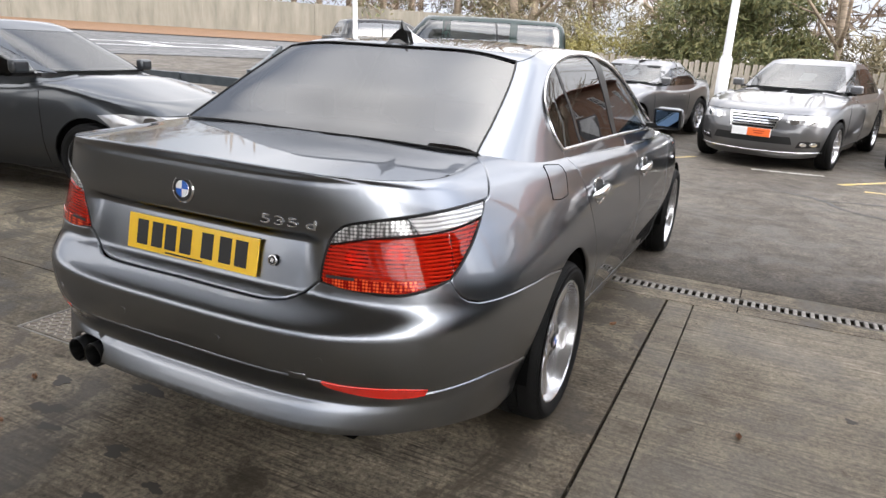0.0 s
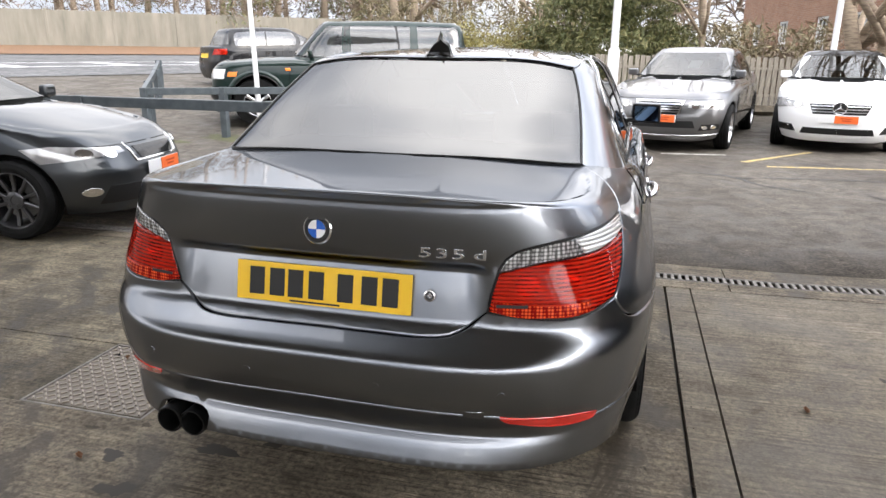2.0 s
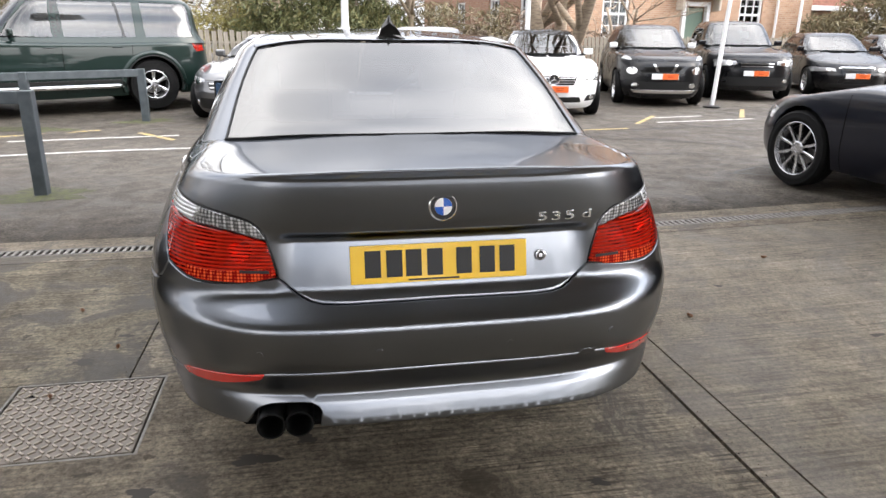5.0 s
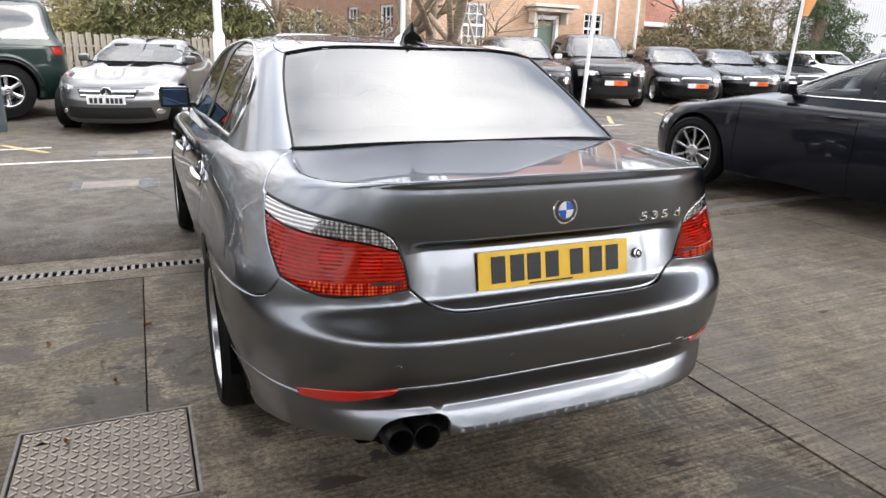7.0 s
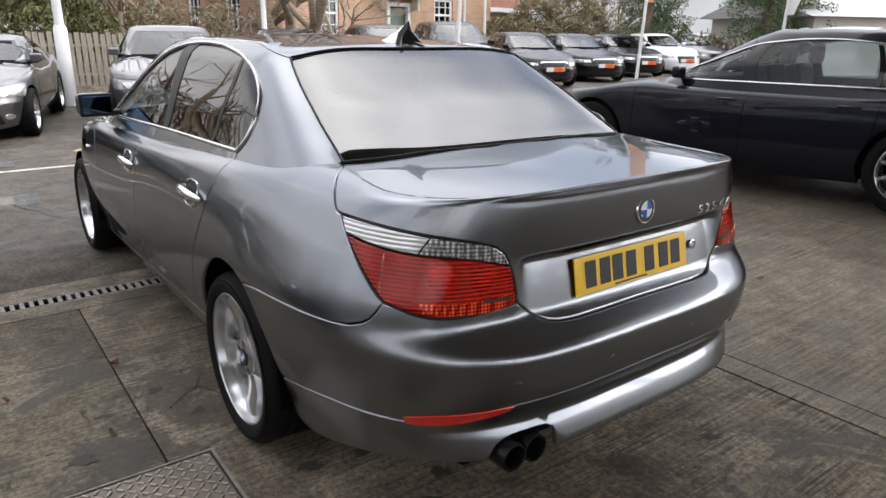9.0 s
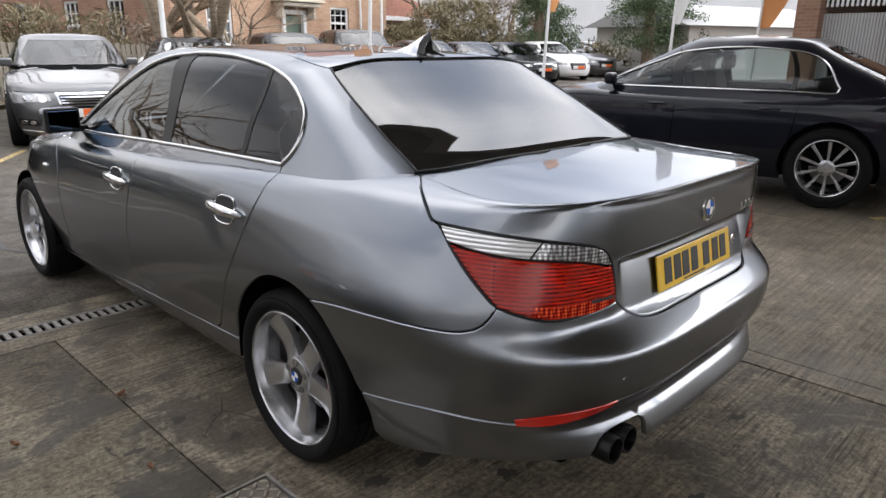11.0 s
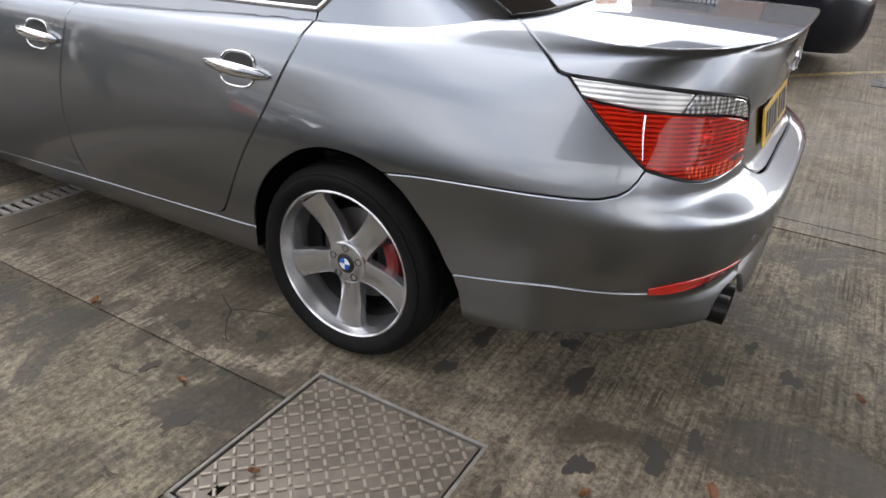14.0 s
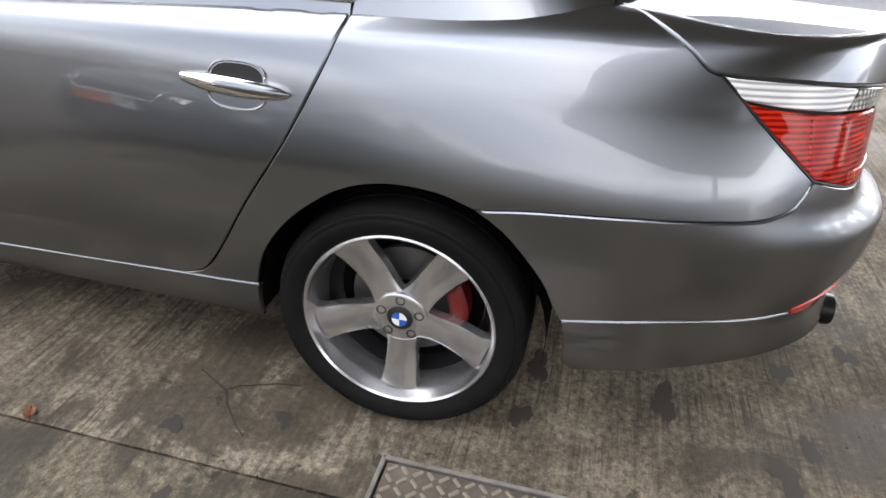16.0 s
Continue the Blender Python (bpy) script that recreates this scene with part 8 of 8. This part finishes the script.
def bare_tree(name, x, y, label, h, r, stems, seed, material, depth=4, spread=.55, twigs=0, crown=None):
    rng = np.random.default_rng(seed)
    ob = thing(name, pose(x, y, ground_z(x, y)), label, "tree")
    limbs, tips = [], []

    def grow(p, d, length, rad, level):
        pts, q = [p], np.array(d, float)
        for _ in range(5):
            q = q + rng.normal(0, .09, 3) + np.array((0, 0, .03))
            q /= np.linalg.norm(q)
            pts.append(pts[-1] + q * length / 5)
        limbs.append((level, tube(pts, rad, 7 if level < 2 else 4, taper=np.linspace(rad, rad * .62, 6))))
        if level >= depth:
            tips.append(pts[-1])
            return
        for _ in range(3 if level else 4):
            k = rng.integers(2, 6)
            e = q + rng.normal(0, spread, 3)
            e[2] = abs(e[2]) * .6 + .15
            e /= np.linalg.norm(e)
            grow(pts[k], e, length * rng.uniform(.55, .8), rad * .5 * (1.15 - .1 * k), level + 1)

    for i in range(stems):
        a = 2 * math.pi * i / max(1, stems) + rng.uniform(0, 1)
        lean = .0 if stems == 1 else .28
        grow(np.array((.35 * r * stems * math.cos(a) * .3, .35 * r * stems * math.sin(a) * .3, -.1)), (lean * math.cos(a), lean * math.sin(a), 1), h * .45, r, 0)
    part("trunk", joined("trunk", [t_ for l, t_ in limbs if l == 0]), material, ob)
    part("branch_work", joined("branch_work", [t_ for l, t_ in limbs if l > 0]), material, ob)
    if twigs:
        T_ = np.array(tips)
        leaves("crown", [(*p, .5, .5, .4) for p in T_[rng.choice(len(T_), min(len(T_), 60), replace=False)]], twigs, .05, twig_brown, ob, seed, 3.5)
    return ob


bare_tree("bare_tree", 5.95, 14.6, "large multi-stemmed bare tree behind the parked cars", 9.0, .19, 4, 3, pale_bark, 4, .5)
bare_tree("birch_tree", 2.6, 17.0, "slim pale-barked bare tree by the hedge", 9.0, .10, 1, 5, pale_bark, 4, .5)
bare_tree("birch_tree", -6.2, 19.5, "pale-barked bare tree near the road", 10.0, .16, 2, 8, pale_bark, 4, .5)
bare_tree("birch_tree", -1.9, 21.0, "pale-barked bare tree near the hedge", 10.0, .14, 2, 11, pale_bark, 4, .5)
bare_tree("small_tree", 9.6, 18.6, "small bare shrub tree in front of the brick house", 5.0, .07, 3, 14, pale_bark, 4, .6)

bush = thing("evergreen_bush", pose(0, 0, 0), "large dark evergreen with drooping sprays behind the fence", "bush")
part("stem", piped("stem", [(.2, 17.5, 0), (.25, 17.5, 1.6), (.2, 17.4, 3.2)], .16, 8, taper=(.18, .12, .05)), bark, bush)
leaves("foliage", [(.1, 17.3, 1.5, 1.9, 1.5, 1.3), (-.9, 17.4, 2.3, 1.1, 1.1, 1.1), (1.0, 17.3, 2.6, 1.0, 1.1, 1.2), (.1, 17.4, 3.0, 1.2, 1.1, .7), (1.7, 17.0, 1.4, .8, .9, .8), (-1.7, 17.4, 1.2, .8, .9, .8)], 42000, .034, yew, bush, 1, 2.6, .5)
hedge = thing("mixed_hedge", pose(0, 0, 0), "yellowish straggling hedge behind the fence", "hedge")
leaves("foliage", [(-3.2, 17.8, 1.5, 1.5, 1.0, .9), (-4.6, 17.6, 1.2, 1.3, 1.0, .8), (-2.0, 18.2, 1.3, 1.0, 1.0, .9)], 12000, .034, gold, hedge, 2, 2.2)
leaves("undergrowth", [(-3.4, 18.4, 1.9, 2.2, 1.0, 1.2), (2.6, 17.6, 1.6, 1.3, 1.0, 1.0), (-6.5, 19.5, 1.8, 2.2, 1.2, 1.6), (4.6, 18.4, 1.5, 1.6, .8, 1.1)], 12000, .034, olive, hedge, 3, 4.0)
hedge = thing("brown_shrub", pose(0, 0, 0), "leafless brown shrubs in front of the house wall", "shrub")
leaves("undergrowth", [(6.4, 19.5, 1.2, 1.8, 1.0, .9), (4.4, 19.0, 1.1, 1.5, 1.0, .8), (9.5, 18.5, .9, 1.6, .9, .7)], 4200, .045, twig_brown, hedge, 4, 4.5)
hedge = thing("olive_hedge", pose(0, 0, 0), "tall olive-brown hedge beyond the parked row", "hedge")
leaves("foliage", [(20.6, 20.9, 1.6, 1.7, 1.5, 1.6), (22.6, 19.8, 1.6, 1.7, 1.5, 1.5), (19.3, 21.6, 1.2, 1.2, 1.2, 1.1), (24.5, 18.4, 1.2, 1.5, 1.3, 1.0), (23.0, 21.5, 2.6, 2.0, 1.6, 1.8)], 26000, .042, olive, hedge, 5, 3.0)
bare_tree("bare_tree", 24.5, 24.5, "twiggy bare tree beyond the hedge", 8.0, .16, 2, 21, bark, 4, .6, 2500)
bare_tree("bare_tree", 28.5, 23.5, "twiggy bare tree beyond the hedge", 7.5, .15, 2, 22, bark, 4, .6, 2500)
tree = thing("ivy_tree", pose(0, 0, 0), "tree trunk thickly clad in dark green ivy", "tree")
part("trunk", piped("trunk", [(22.6, 16.4, 0), (22.5, 16.4, 3), (22.7, 16.3, 6)], .25, 8, taper=(.28, .2, .1)), bark, tree)
leaves("crown", [(22.6, 16.4, 2.6, 1.1, 1.0, 1.4), (22.3, 16.3, 4.2, 1.2, 1.0, 1.3), (23.6, 16.0, 2.0, 1.1, .9, .9), (22.9, 16.4, 5.4, .8, .8, .9)], 22000, .042, ivy, tree, 6, 1.2)
tree = thing("ivy_tree", pose(0, 0, 0), "rounded dark evergreen tree beyond the flags", "tree")
part("trunk", piped("trunk", [(25.0, 12.6, 0), (25.0, 12.6, 3), (25.1, 12.5, 5)], .25, 8, taper=(.28, .2, .1)), bark, tree)
leaves("crown", [(25.0, 12.6, 2.4, 1.8, 1.5, 1.4), (25.6, 12.2, 3.4, 1.3, 1.2, 1.1), (24.2, 12.8, 3.6, 1.1, 1.1, 1.1), (26.6, 11.9, 2.0, 1.3, 1.1, 1.0)], 24000, .042, ivy, tree, 7, 1.2)
hedge = thing("low_hedge", pose(0, 0, 0), "low green hedge behind the far cars", "hedge")
leaves("foliage", [(25.5 + 2.2 * i, 15.6 - .7 * i, .9, 1.5, 1.0, .8) for i in range(6)], 7000, .065, olive, hedge, 8, 2.0)

# woodland behind the boundary wall
wood = tagged(new("woodland"), "brown winter woodland behind the boundary wall", "woodland", kind="stuff")
rng = np.random.default_rng(31)
blobs, stems = [], []
for i in range(70):
    x, y = road_pt(rng.uniform(-55, 30), -rng.uniform(1.5, 14))
    z = ground_z(x, y)
    blobs.append((x, y, z + rng.uniform(2, 6), rng.uniform(1.5, 3), rng.uniform(1.5, 3), rng.uniform(1.5, 3)))
    stems.append(tube([(x, y, z), (x + rng.normal(0, .3), y, z + 4), (x + rng.normal(0, .6), y, z + 9)], .2, 6, taper=(rng.uniform(.12, .3), .15, .06)))
part("wood_trunks", joined("wood_trunks", stems), pale_bark, wood, kind="stuff")
ob = leaves("wood_twigs", blobs, 60000, .06, twig_brown, wood, 32, 4.0)
ob = leaves("wood_evergreen", blobs[::4], 24000, .07, yew, wood, 33, 1.6)
blobs = [(-14 + 3.2 * i + rng.normal(0, .8), 46 + rng.normal(0, 3), 3.0 + rng.uniform(0, 4), 3, 3, 3) for i in range(9)] + [(30 + 5 * i, 52 + rng.normal(0, 3), 4.5, 4, 4, 4) for i in range(8)]
ob = leaves("far_twigs", blobs, 12000, .14, twig_brown, wood, 34, 4.0)
trees_back = tagged(new("woodland"), "bare trees on the far side of the yard", "woodland", kind="stuff")
stems, blobs = [], []
for i in range(16):
    x, y = -16 + 2.6 * i + rng.normal(0, .6), -17 + rng.normal(0, 1.5)
    stems.append(tube([(x, y - 8, 0), (x + rng.normal(0, .3), y - 8, 2), (x + rng.normal(0, .5), y - 8, 4)], .12, 6, taper=(.14, .1, .04)))
    blobs += [(x, y - 8, rng.uniform(1.2, 2.6), 1.6, 1.6, 1.3)]
part("wood_trunks", joined("wood_trunks", stems), bark, trees_back, kind="stuff")
leaves("wood_twigs", blobs, 9000, .12, twig_brown, trees_back, 35, 4.0)


# out of view: added to cut low sky light on the car's left
side_screen = tagged(new("woodland"), "unseen thicket added beside the yard to screen low sky light", "thicket", kind="stuff")
stems, blobs = [], []
for i in range(26):
    x, y = -13.5 - rng.uniform(0, 5), -15 + .72 * i + rng.normal(0, .5)
    stems.append(tube([(x, y, 0), (x + rng.normal(0, .3), y, 1), (x + rng.normal(0, .8), y, 2.2)], .08, 6, taper=(.1, .07, .03)))
    blobs += [(x, y, rng.uniform(.7, 1.1), 1.9, 1.6, 1.1)]
leaves("wood_evergreen", blobs, 16000, .10, yew, side_screen, 37, 1.6)
part("wood_trunks", joined("wood_trunks", stems), bark, side_screen, kind="stuff")
leaves("wood_twigs", blobs, 20000, .13, twig_brown, side_screen, 36, 3.0)
